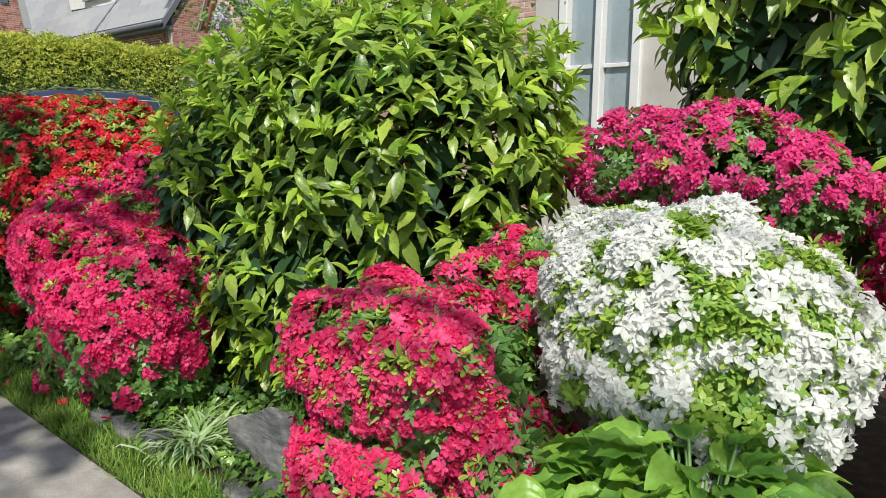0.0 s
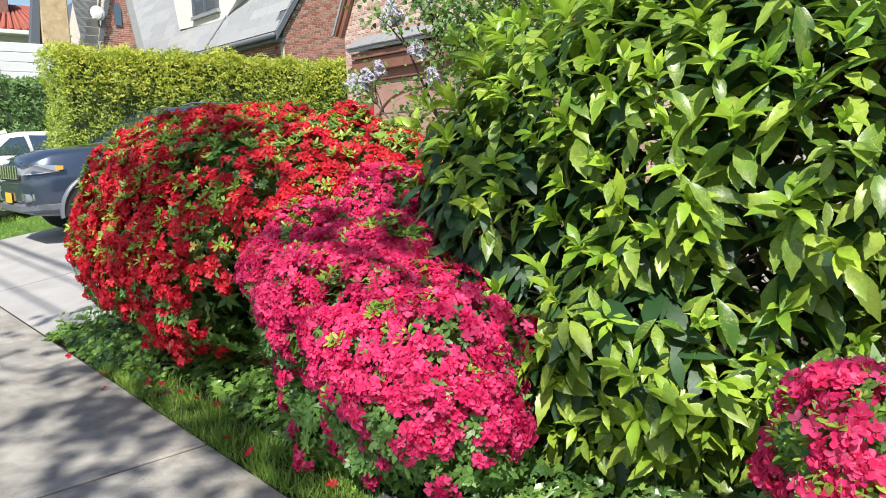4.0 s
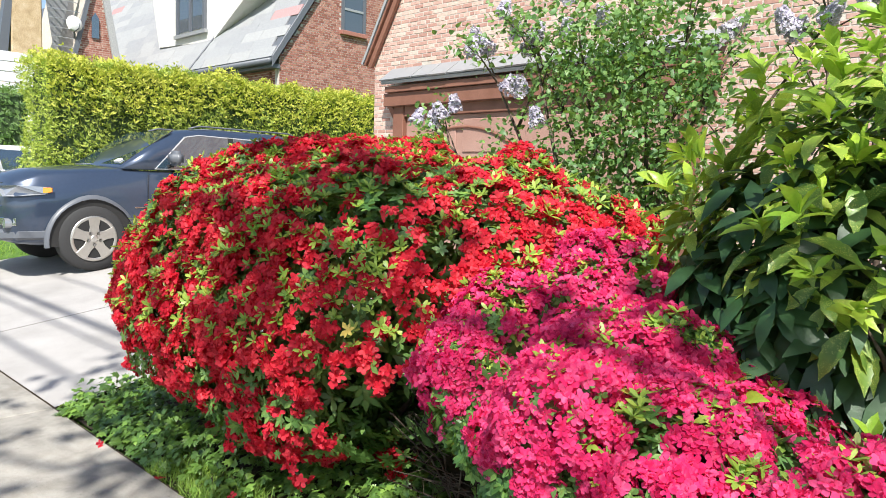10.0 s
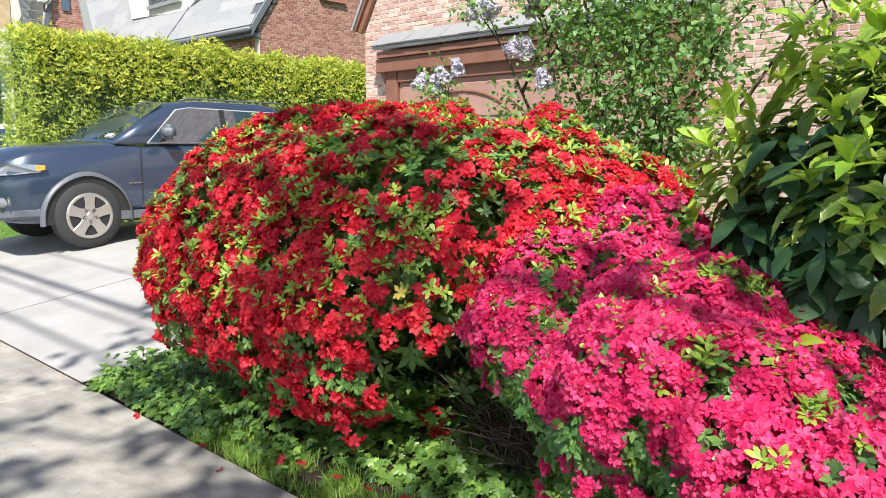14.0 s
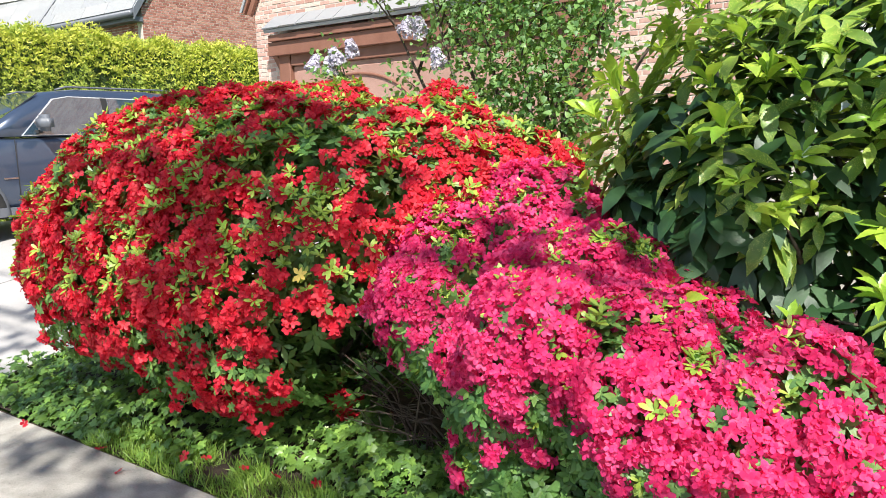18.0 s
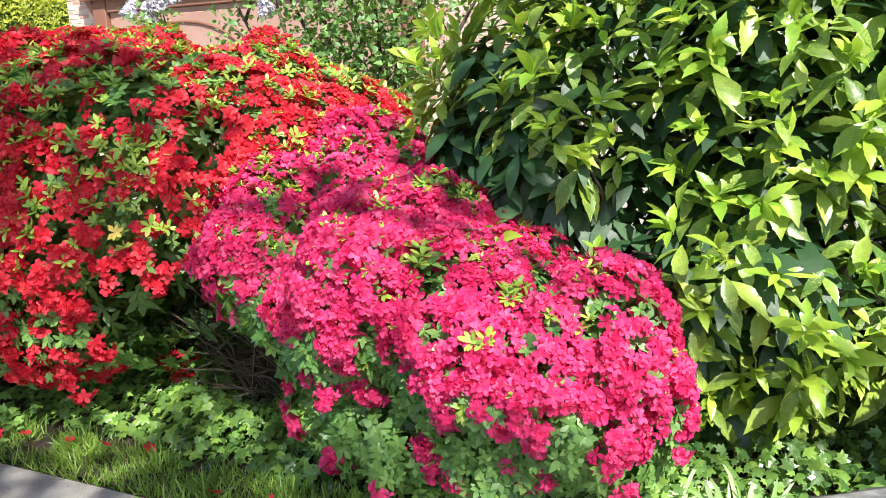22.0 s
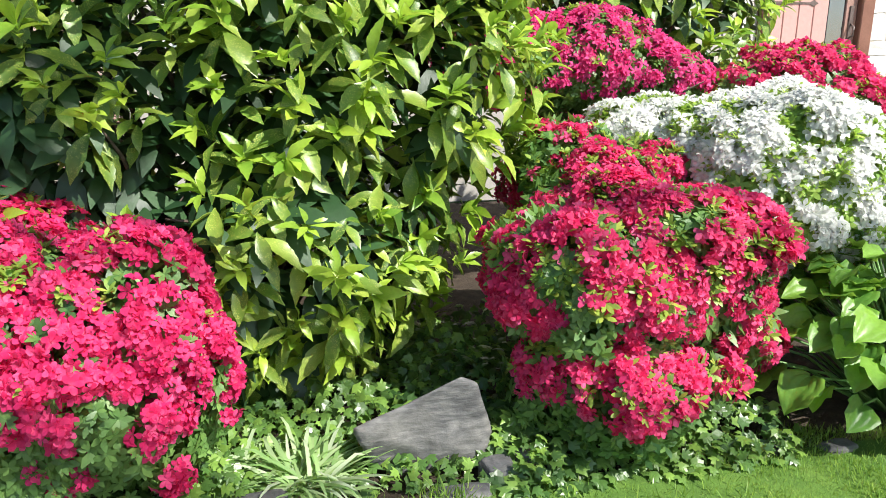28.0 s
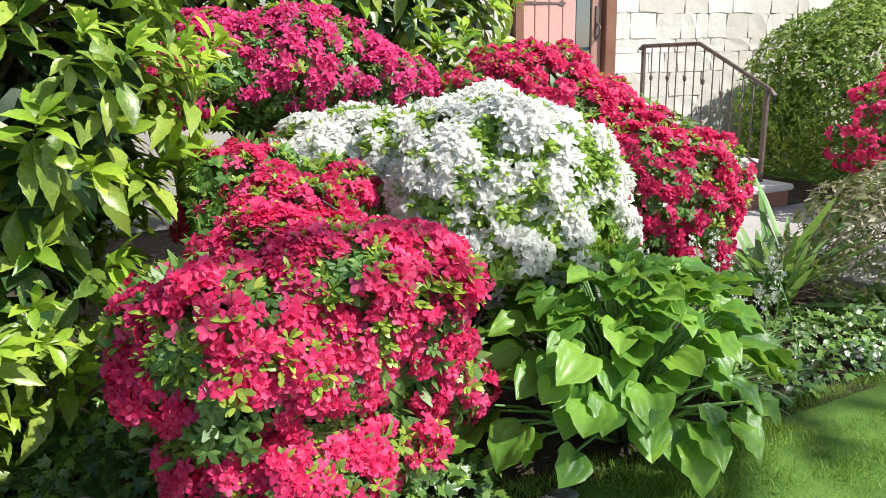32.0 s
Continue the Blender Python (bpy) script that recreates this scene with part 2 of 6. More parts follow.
def rock_paint():
    """Bedded slate: thin wavering layers of light and dark, with lichen."""
    s = Shade("slate_boulder")
    m = s.node("ShaderNodeMapping")
    s.put(m.inputs[0], s.where)
    m.inputs["Rotation"].default_value = (0.25, 0.34, 0.0)
    m.inputs["Scale"].default_value = (1.8, 1.8, 9.0)
    bed, f, lichen = s.noise(5, 5, 0.65, m.outputs[0]), s.noise(45, 4), s.noise(4, 3)
    base = s.ramp(bed, [(0.3, (0.05, 0.05, 0.052)), (0.5, (0.13, 0.13, 0.13)), (0.7, (0.26, 0.255, 0.245))])
    base = s.mix(s.ramp(lichen, [(0.5, (0, 0, 0)), (0.7, (0.5, 0.5, 0.5))]), base, (0.30, 0.29, 0.26))
    base = s.mix(0.5, base, s.ramp(f, [(0.3, (0.5, 0.5, 0.5)), (0.7, (1, 1, 1))]), "MULTIPLY")
    s.bump(s.mix(0.35, bed, f), 0.7, 0.008)
    return s.done(base, 0.75, 0, 0.4)


ROCK = rock_paint()
MORTAR = rough_paint("mortar", (0.52, 0.46, 0.40), (0.61, 0.55, 0.48), (0.68, 0.62, 0.55), 9, 0.95)
STUCCO = rough_paint("pale_stucco", (0.46, 0.43, 0.38), (0.54, 0.51, 0.46), (0.60, 0.57, 0.52), 3, 0.92, 0.4, 0.004, 180)
BROWN = rough_paint("brown_paint", (0.20, 0.085, 0.055), (0.25, 0.115, 0.078), (0.30, 0.145, 0.1), 3, 0.5, 0.15, 0.002)
BROWN_DOOR = rough_paint("garage_paint", (0.36, 0.20, 0.16), (0.42, 0.25, 0.20), (0.47, 0.29, 0.24), 2, 0.5, 0.12, 0.002)
WHITE_TRIM = rough_paint("white_trim", (0.72, 0.71, 0.68), (0.78, 0.77, 0.74), (0.82, 0.81, 0.79), 4, 0.5, 0.1, 0.001)
IRON = rough_paint("wrought_iron", (0.10, 0.07, 0.06), (0.15, 0.11, 0.095), (0.22, 0.17, 0.15), 20, 0.5, 0.3, 0.002)


def brick_paint(name, a, b, c):
    s = Shade(name)
    base = s.ramp(s.island(), [(0.0, a), (0.5, b), (0.85, c), (1.0, tuple(0.9 * v for v in c))])
    n = s.noise(25, 5)
    base = s.mix(0.5, base, s.ramp(n, [(0.3, (0.5, 0.48, 0.46)), (0.7, (1, 1, 1))]), "MULTIPLY")
    s.bump(n, 0.5, 0.006)
    return s.done(base, 0.9, 0, 0.3)


BRICK = brick_paint("garage_brick", (0.48, 0.27, 0.22), (0.59, 0.37, 0.31), (0.71, 0.53, 0.45))
BRICK_RED = brick_paint("red_brick", (0.27, 0.105, 0.08), (0.37, 0.16, 0.125), (0.46, 0.24, 0.19))
SLATE = brick_paint("roof_slate", (0.33, 0.34, 0.355), (0.36, 0.37, 0.38), (0.40, 0.405, 0.41))
DORMER = rough_paint("white_stucco", (0.72, 0.70, 0.65), (0.78, 0.76, 0.71), (0.82, 0.80, 0.76), 3, 0.92, 0.4, 0.004, 180)
STONE = rough_paint("pale_fieldstone", (0.74, 0.69, 0.62), (0.84, 0.81, 0.75), (0.89, 0.87, 0.82), 6, 0.9, 0.5, 0.015, 40, 0.3, True)
TAN = rough_paint("tan_stone", (0.42, 0.30, 0.17), (0.55, 0.41, 0.25), (0.66, 0.53, 0.36), 5, 0.9, 0.6, 0.02, 40)
RED_SLATE = brick_paint("faded_red_slate", (0.42, 0.24, 0.24), (0.46, 0.28, 0.28), (0.50, 0.33, 0.33))
TERRACOTTA = brick_paint("terracotta", (0.36, 0.10, 0.075), (0.44, 0.14, 0.10), (0.52, 0.20, 0.15))
BROWN_BRICK = rough_paint("brown_brick", (0.18, 0.09, 0.07), (0.26, 0.14, 0.11), (0.34, 0.2, 0.16), 12)


def plain(name, colour, rough=0.5, metal=0.0, spec=0.5, coat=0.0, ior=1.5):
    s = Shade(name)
    s.b.inputs["IOR"].default_value = ior
    n = s.noise(30, 3)
    base = s.mix(0.12, (*colour, 1), s.ramp(n, [(0.3, (0.3, 0.3, 0.3)), (0.7, (1, 1, 1))]), "MULTIPLY")
    s.b.inputs["Coat Weight"].default_value = coat
    s.b.inputs["Coat Roughness"].default_value = 0.05
    return s.done(base, rough, metal, spec)


CAR_BLUE = plain("dark_blue_car_paint", (0.045, 0.066, 0.110), 0.28, 0.35, 0.5, 1.0)
CAR_WHITE = plain("white_car_paint", (0.78, 0.79, 0.8), 0.3, 0.0, 0.5, 1.0)
CAR_GREY = plain("grey_plastic", (0.12, 0.13, 0.15), 0.4)
RUBBER = plain("tyre_rubber", (0.035, 0.035, 0.036), 0.85)
ALLOY = plain("alloy", (0.62, 0.60, 0.56), 0.35, 0.85)
CHROME = plain("chrome", (0.8, 0.8, 0.8), 0.12, 1.0)
GLASS_DARK = plain("tinted_glass", (0.03, 0.055, 0.08), 0.04, 0.0, 0.8, 1.0, 2.0)
SILVER = plain("bright_trim", (0.78, 0.79, 0.8), 0.4, 0.6)
LAMP_CLEAR = plain("lamp_glass", (0.36, 0.38, 0.41), 0.12, 0.4, 0.9, 1.0)
AMBER = plain("amber_lamp", (0.9, 0.32, 0.03), 0.25, 0, 0.6, 1.0)
BLACK = plain("black_plastic", (0.02, 0.02, 0.02), 0.6)
PINE = plain("pale_red_door_paint", (0.62, 0.36, 0.32), 0.45)
PANE = plain("window_pane", (0.30, 0.36, 0.38), 0.05, 0.0, 0.9, 1.0)
PANE_DARK = plain("dark_window_pane", (0.07, 0.09, 0.11), 0.05, 0.0, 0.9, 1.0)
LEAD = plain("grey_flashing", (0.36, 0.37, 0.38), 0.5, 0.3)
DISH = plain("dish_white", (0.75, 0.75, 0.74), 0.5)
FENCE = plain("white_siding", (0.70, 0.71, 0.72), 0.6)
PLATE = plain("yellow_plate", (0.85, 0.5, 0.05), 0.4)

# ---- mesh helpers ----


def mesh_object(name, verts, faces, material, parent=None, label="", smooth=True):
    """One mesh object from arrays: faces is a list of index arrays, each of one face size."""
    me = bpy.data.meshes.new(name)
    verts = np.asarray(verts, np.float32)
    groups = faces if isinstance(faces, list) else [faces]
    groups = [np.asarray(g, np.int32) for g in groups if len(g)]
    loops = np.concatenate([g.ravel() for g in groups])
    totals = np.concatenate([np.full(len(g), g.shape[1], np.int32) for g in groups])
    starts = np.concatenate([[0], np.cumsum(totals)[:-1]]).astype(np.int32)
    me.vertices.add(len(verts))
    me.vertices.foreach_set("co", verts.ravel())
    me.loops.add(len(loops))
    me.loops.foreach_set("vertex_index", loops)
    me.polygons.add(len(totals))
    me.polygons.foreach_set("loop_start", starts)
    me.polygons.foreach_set("loop_total", totals)
    me.polygons.foreach_set("use_smooth", np.full(len(totals), smooth))
    me.update(calc_edges=True)
    me.materials.append(material)
    ob = new(name, me)
    if parent:
        ob.parent = parent
    return tagged(ob, label)


def part(name, bm, material, parent=None, label="", smooth=False):
    me = bpy.data.meshes.new(name)
    bm.to_mesh(me)
    bm.free()
    me.materials.append(material)
    if smooth:
        me.polygons.foreach_set("use_smooth", [True] * len(me.polygons))
    ob = new(name, me)
    if parent:
        ob.parent = parent
    return tagged(ob, label)


def shared(name, me, m, parent, label=""):
    """One more object on a mesh that alike pieces share."""
    ob = new(name, me)
    ob.parent = parent
    ob.matrix_basis = m
    return tagged(ob, label)


def thing(name, label, category, at=(0, 0, 0), group="", kind=""):
    ob = new(name)
    ob.location = at
    ob.empty_display_size = 0.05
    return tagged(ob, label, category, group, kind)


def box_bm(x0, x1, y0, y1, z0, z1, bevel=0.0, seg=1):
    bm = bmesh.new()
    bmesh.ops.create_cube(bm, size=1)
    for v in bm.verts:
        v.co = Vector((x0 if v.co.x < 0 else x1, y0 if v.co.y < 0 else y1, z0 if v.co.z < 0 else z1))
    if bevel:
        bmesh.ops.bevel(bm, geom=bm.edges[:], offset=bevel, segments=seg, affect="EDGES")
    return bm


def poly_bm(points, way, bevel=0.0):
    """A flat outline given thickness along a vector."""
    bm = bmesh.new()
    f = bm.faces.new([bm.verts.new(p) for p in points])
    r = bmesh.ops.extrude_face_region(bm, geom=[f])
    for v in r["geom"]:
        if isinstance(v, bmesh.types.BMVert):
            v.co += Vector(way)
    bmesh.ops.recalc_face_normals(bm, faces=bm.faces[:])
    if bevel:
        bmesh.ops.bevel(bm, geom=bm.edges[:], offset=bevel, segments=1, affect="EDGES")
    return bm


def tube_bm(points, radii, sides=6, bm=None):
    """A tapered tube along points."""
    bm = bm or bmesh.new()
    rings = []
    pts = [Vector(p) for p in points]
    for i, p in enumerate(pts):
        way = (pts[min(i + 1, len(pts) - 1)] - pts[max(i - 1, 0)]).normalized()
        q = way.to_track_quat("Z", "Y")
        r = radii[i] if isinstance(radii, (list, tuple)) else radii
        rings.append([bm.verts.new(p + q @ Vector((r * math.cos(a), r * math.sin(a), 0)))
                      for a in (2 * math.pi * k / sides for k in range(sides))])
    for a, b in zip(rings, rings[1:]):
        for k in range(sides):
            bm.faces.new((a[k], a[(k + 1) % sides], b[(k + 1) % sides], b[k]))
    bm.faces.new(rings[0][::-1])
    bm.faces.new(rings[-1])
    return bm


def unit(v):
    return v / np.maximum(np.linalg.norm(v, axis=-1, keepdims=True), 1e-9)


def frames(up, rng, lean=0.0, ahead=None):
    """Turns whose third axis is up, leaned at random; the first axis is near ahead, or any."""
    up = unit(up + lean * rng.normal(size=up.shape))
    a = ahead if ahead is not None else rng.normal(size=up.shape)
    x = unit(a - (a * up).sum(-1, keepdims=True) * up)
    return np.stack([x, np.cross(up, x), up], -1)


def strew(template, places, turns, sizes):
    """Many copies of a template joined into arrays of vertices and faces."""
    V, F = template
    n, k = len(places), len(V)
    sizes = np.asarray(sizes, float).reshape(n, -1)
    local = V[None] * sizes[:, None, :]
    verts = np.einsum("nij,nkj->nki", turns, local) + places[:, None]
    faces = [np.asarray(f)[None] + (np.arange(n) * k)[:, None, None] for f in F]
    return verts.reshape(-1, 3), [f.reshape(-1, f.shape[-1]) for f in faces]


def join_arrays(*pieces):
    verts, faces, at = [], {}, 0
    for v, fs in pieces:
        verts.append(v)
        for f in fs:
            faces.setdefault(f.shape[1], []).append(f + at)
        at += len(v)
    return np.concatenate(verts), [np.concatenate(f) for f in faces.values()]


def blade(outline, cols=2, droop=0.0, fold=0.0, wave=0.0, ripple=0):
    """A leaf along +x with half widths at steps of its length; droops down and folds along its middle."""
    rows = len(outline)
    V, F = [], []
    for i, (u, w) in enumerate(outline):
        for j in range(cols + 1):
            s = 2 * j / cols - 1
            z = -droop * u * u + fold * abs(s) * w + wave * math.sin(5 * u * 3.1) * s * w
            if ripple:
                z += 0.10 * w * math.cos(ripple * s * 3.14)
            V.append((u, s * w, z))
    for i in range(rows - 1):
        for j in range(cols):
            a = i * (cols + 1) + j
            F.append((a, a + cols + 1, a + cols + 2, a + 1))
    return np.array(V, float), [np.array(F)]


def moved(template, turn, shift=(0, 0, 0), size=1.0):
    V, F = template
    return V * size @ np.asarray(turn).T + np.asarray(shift), F


def spin(rz, ry=0.0):
    """A turn by ry (down when positive) about y, then rz about z, in radians."""
    return np.array(Euler((0, ry, rz)).to_matrix())


def flower(petals=5, cup=0.5, narrow=0.40, seed=0, point=0.5):
    """An open funnel of radius 1 about +z: petals that meet in one throat, flare, curl back and ruffle, with stamens."""
    rng = np.random.default_rng(seed)
    V, tris, quads = [(0.0, 0.0, 0.0)], [], []
    for k in range(petals):
        a = 2 * math.pi * k / petals + 0.12 * rng.normal()
        c, s = math.cos(a), math.sin(a)
        reach, lift, curl = 1.0 + 0.10 * rng.normal(), cup + 0.16 * rng.normal(), rng.uniform(0.1, 0.6)
        twist = 0.25 * rng.normal()
        at = len(V)
        for u, w in ((0.55, 0.82), (1.0, point)):
            for j in (-1, 0, 1):
                q = reach * (u if j else u + (0.04 if u < 0.9 else 0.13))
                y = j * w * narrow
                z = lift * (1 - (1 - u) ** 2) - curl * max(0.0, u - 0.5) + (0.10 if j == 0 and u < 0.9 else 0.0) * -1 + twist * y + 0.12 * rng.normal()
                V.append((q * c - y * s, q * s + y * c, z))
        tris += [(0, at, at + 1), (0, at + 1, at + 2)]
        quads += [(at, at + 3, at + 4, at + 1), (at + 1, at + 4, at + 5, at + 2)]
    for k in range(2):
        a = 3.1 * k + 0.4
        c, s = math.cos(a), math.sin(a)
        at = len(V)
        V += [(0.03 * c, 0.03 * s, 0.05), (-0.03 * s, 0.03 * c, 0.05), (0.25 * c, 0.25 * s, 0.95)]
        tris.append((at, at + 1, at + 2))
    return np.array(V), [np.array(tris), np.array(quads)]


def rosette(count=6, up=0.5, outline=((0, 0.03), (0.35, 0.15), (0.7, 0.16), (1, 0.01)), droop=0.2, seed=0, cols=2):
    rng = np.random.default_rng(seed)
    pieces = []
    for k in range(count):
        p = blade(outline, cols, droop * (0.6 + 0.8 * rng.random()), 0.35 if cols > 1 else 0.0)
        pieces.append(moved(p, spin(2 * math.pi * k / count + 0.3 * rng.normal(), -up * (0.4 + 0.9 * rng.random())), size=0.75 + 0.4 * rng.random()))
    return join_arrays(*pieces)


def lumps(blobs, count, rng, zmin=0.05, bump=0.10, power=2.4, grow=1.0, freq=3.0):
    """Points and outward ways on the outside of a heap of rounded masses (x, y, z, rx, ry, rz)."""
    blobs = np.array(blobs, float)
    area = (blobs[:, 3] * blobs[:, 4] + blobs[:, 3] * blobs[:, 5] + blobs[:, 4] * blobs[:, 5])
    P, N = [], []
    for i, (b, a) in enumerate(zip(blobs, area / area.sum())):
        n = int(count * a)
        c, r = b[:3], b[3:] * grow
        d = unit(rng.normal(size=(n, 3)))
        d = unit(d * (1 / r) ** 0.35)
        k = (np.abs(d / r) ** power).sum(1) ** (-1 / power)
        p = c + d * k[:, None]
        lift = np.array([noise.noise(Vector(q * freq)) + 0.5 * noise.noise(Vector(q * freq * 2.7)) for q in p])
        p = p + d * (lift * bump)[:, None]
        nrm = unit(np.sign(p - c) * np.abs((p - c) / r) ** (power - 1) / r)
        keep = p[:, 2] > zmin
        for j, o in enumerate(blobs):
            if j != i:
                keep &= (np.abs((p - o[:3]) / (o[3:] * grow)) ** power).sum(1) > 0.93
        P.append(p[keep])
        N.append(nrm[keep])
    return np.concatenate(P), np.concatenate(N)


def patchy(P, freq, seed):
    return np.array([noise.noise(Vector((q[0] * freq + seed, q[1] * freq - seed, q[2] * freq))) for q in P])


FLOWERS = [flower(5, 0.32 + 0.09 * s, 0.44, s, 0.58) for s in range(6)]
STARS = [flower(5, 0.22 + 0.08 * s, 0.40, s + 7, 0.42) for s in range(6)]
OVAL = ((0, 0.05), (0.58, 0.27), (1, 0.06))
ROSETTES = [rosette(6, 0.45, OVAL, 0.3, seed=s, cols=1) for s in range(3)]
SHOOTS = [rosette(7, 0.75, ((0, 0.02), (0.5, 0.18), (0.8, 0.16), (1, 0.03)), 0.2, seed=s + 5, cols=1) for s in range(2)]
PLAIN_WHORL = rosette(5, 0.45, ((0, 0.04), (0.55, 0.2), (1, 0.02)), 0.3, seed=9, cols=1)


def stems(name, parent, foot, tops, thick=0.02, seed=0, material=None):
    """Crooked stems from the foot that fork towards the given points, joined in one part."""
    rng = random.Random(seed)
    bm = bmesh.new()
    foot = Vector(foot)
    for t in tops:
        t = Vector(t)
        start = foot + Vector((rng.uniform(-0.15, 0.15), rng.uniform(-0.12, 0.12), 0))
        mid = start.lerp(t, 0.5) + Vector((rng.uniform(-0.1, 0.1), rng.uniform(-0.1, 0.1), rng.uniform(-0.05, 0.1)))
        tube_bm([start, start.lerp(mid, 0.5) + Vector((rng.uniform(-0.03, 0.03), 0, 0)), mid, mid.lerp(t, 0.6), t], [thick, thick * 0.85, thick * 0.7, thick * 0.45, thick * 0.2], 5, bm)
        for k in range(3):
            a = mid.lerp(t, rng.uniform(0, 0.7))
            b = a + Vector((rng.uniform(-0.3, 0.3), rng.uniform(-0.3, 0.3), rng.uniform(0.0, 0.3)))
            tube_bm([a, a.lerp(b, 0.5) + Vector((0, 0, 0.03)), b], [thick * 0.5, thick * 0.35, thick * 0.15], 4, bm)
    return part(name, bm, material or BARK, parent, "crooked brown woody stems", True)


def azalea(label, blobs, petals, seed, blooms, size=0.032, bare=-0.25, fresh=0.35, leaf=0.035, star=False, zmin=0.08, leaf_share=0.5, green=None, skirt=None, clump=10.0, slim=0.035, rag=0.11, crest=0.0, hang=None, truss=6, cut=None):
    """An azalea: stems, a dark inside, leaf whorls, fresh shoots and trusses of flowers; skirt(P) is 1 where it is bare of flowers."""
    rng = np.random.default_rng(seed)
    c = np.array(blobs, float)
    c[:, 3:] -= slim
    blobs = c
    root = thing("azalea_bush", label, "shrub", (c[:, 0].mean(), c[:, 1].mean(), 0), "azaleas in bloom")
    at = np.array(root.location)
    skirt = skirt or (lambda p: np.clip(1 - (p[:, 2] - zmin) / 0.3, 0, 1))
    tops = [tuple(b[:3] - at + np.array([rng.uniform(-0.5, 0.5) * b[3], rng.uniform(-0.5, 0.5) * b[4], 0.3 * b[5]])) for b in c for _ in range(3)]
    stems("stem", root, (0, 0, 0), tops, 0.022, seed)

    def skin(*given, **also):
        P, N = lumps(*given, **also)
        keep = ~cut(P) if cut else np.ones(len(P), bool)
        return P[keep], N[keep]

    # inside: small dark leaves in depth
    P0, N0 = skin(blobs, int(blooms * 0.4), rng, zmin, 0.05, grow=0.84)
    P1, N1 = skin(blobs, int(blooms * 0.15), rng, zmin, 0.05, grow=0.66)
    P, N = np.concatenate([P0, P1]) - at, np.concatenate([N0, N1])
    mesh_object("inner_foliage", *strew(PLAIN_WHORL, P, frames(N, rng, 0.6), rng.uniform(1.5, 2.4, len(P)) * leaf), green or LEAF_RED, root, "inner leaves in depth")

    def drift(Q):
        return 0.35 * patchy(Q, 2.6, seed) + 1.0 * patchy(Q, clump, seed + 3) + 0.35 * patchy(Q, 2.3 * clump, seed + 5)

    # leaves: a layer under the flowers and whorls that stand out between them in drifts
    P, N = skin(blobs, int(blooms * (0.25 + leaf_share)), rng, zmin, rag, grow=0.95)
    Q, M = skin(blobs, int(blooms * 0.9), rng, zmin, rag, grow=1.012)
    low = skirt(Q)
    stand = drift(Q) - 1.0 * low < bare - 0.02 + 0.14 * rng.normal(size=len(Q))
    if crest:
        stand |= (M[:, 2] > 0.68) & (patchy(Q, 7.0, seed + 6) + 0.2 * rng.normal(size=len(Q)) > 0.32 - crest)
    P, N = np.concatenate([P, Q[stand]]), np.concatenate([N, M[stand]])
    seen = (N[:, 1] < 0.3) | (rng.random(len(P)) < 0.45)
    P, N = P[seen], N[seen]
    mesh_object("foliage", *join_arrays(*[strew(ROSETTES[k], P[k::3] - at, frames(N[k::3] + (0, -0.1, 0.35), rng, 0.35), rng.uniform(0.75, 1.25, len(P[k::3])) * leaf) for k in range(3)]), green or LEAF_RED, root, "small green leaves in whorls")
    if fresh:
        Q, M = skin(blobs, int(blooms * 0.5), rng, zmin, rag, grow=1.025)
        tip = (0.7 * patchy(Q, 3.1, seed + 9) + 0.7 * patchy(Q, 9.0, seed + 1) > 0.50 - fresh - 0.40 * M[:, 2]) & (M[:, 2] > -0.05)
        Q, M = Q[tip], M[tip]
        tagged(mesh_object("fresh_growth", *join_arrays(*[strew(SHOOTS[k], Q[k::2] - at, frames(M[k::2] + (0, 0, 0.8), rng, 0.3), rng.uniform(0.8, 1.25, len(Q[k::2])) * leaf) for k in range(2)]), LEAF_TIP, root, "bright yellow-green young shoots"), kind="stuff")
    # flowers in rounded trusses, with gaps between the trusses
    P, N = skin(blobs, int(blooms * 0.62), rng, zmin + 0.04, rag, grow=1.0)
    low = skirt(P)
    keep = drift(P) - 1.1 * low * (0.6 + 0.6 * rng.random(len(P))) > bare
    keep &= (N[:, 1] < 0.3) | (rng.random(len(P)) < 0.3)
    if crest:
        keep &= (N[:, 2] < 0.72) | (rng.random(len(P)) > crest)
    P, N = P[keep], N[keep]
    if hang:
        # single trusses that hang down the leafy front in short chains
        n, z0, z1 = hang
        Q, M = skin(blobs, 1500, rng, z0, rag, grow=1.03)
        front = np.flatnonzero((Q[:, 2] < z1) & (M[:, 1] < -0.15))
        chosen = []
        for i in front:
            if len(chosen) < n and all(np.abs(Q[i] - Q[j]).max() > 0.13 for j in chosen):
                chosen.append(i)
        for i in chosen:
            m = int(rng.integers(2, 5))
            P = np.concatenate([P, Q[i] + rng.normal(size=(m, 3)) * (0.020, 0.016, 0.034) - (0, 0.01, 0)])
            N = np.concatenate([N, np.tile(unit(M[i] + (0, -0.3, 0.1)), (m, 1))])
    kinds = STARS if star else FLOWERS
    pieces = []
    for k in range(truss):
        out = unit(rng.normal(size=P.shape) + N * 1.1)
        grown = rng.uniform(0.82, 1.15, len(P)) * size
        pieces.append(strew(kinds[k % 6], P + out * size * 1.35 - N * size * 0.45 - at, frames(out + 0.35 * N + ((0, -0.15, 0.30) if star else (0, -0.05, 0.1)), rng, 0.2 if star else 0.28), grown))
    tagged(mesh_object("blossom", *join_arrays(*pieces), petals, root, "open funnel-shaped flowers in dense trusses"), kind="stuff")
    return root


# ---- ground ----


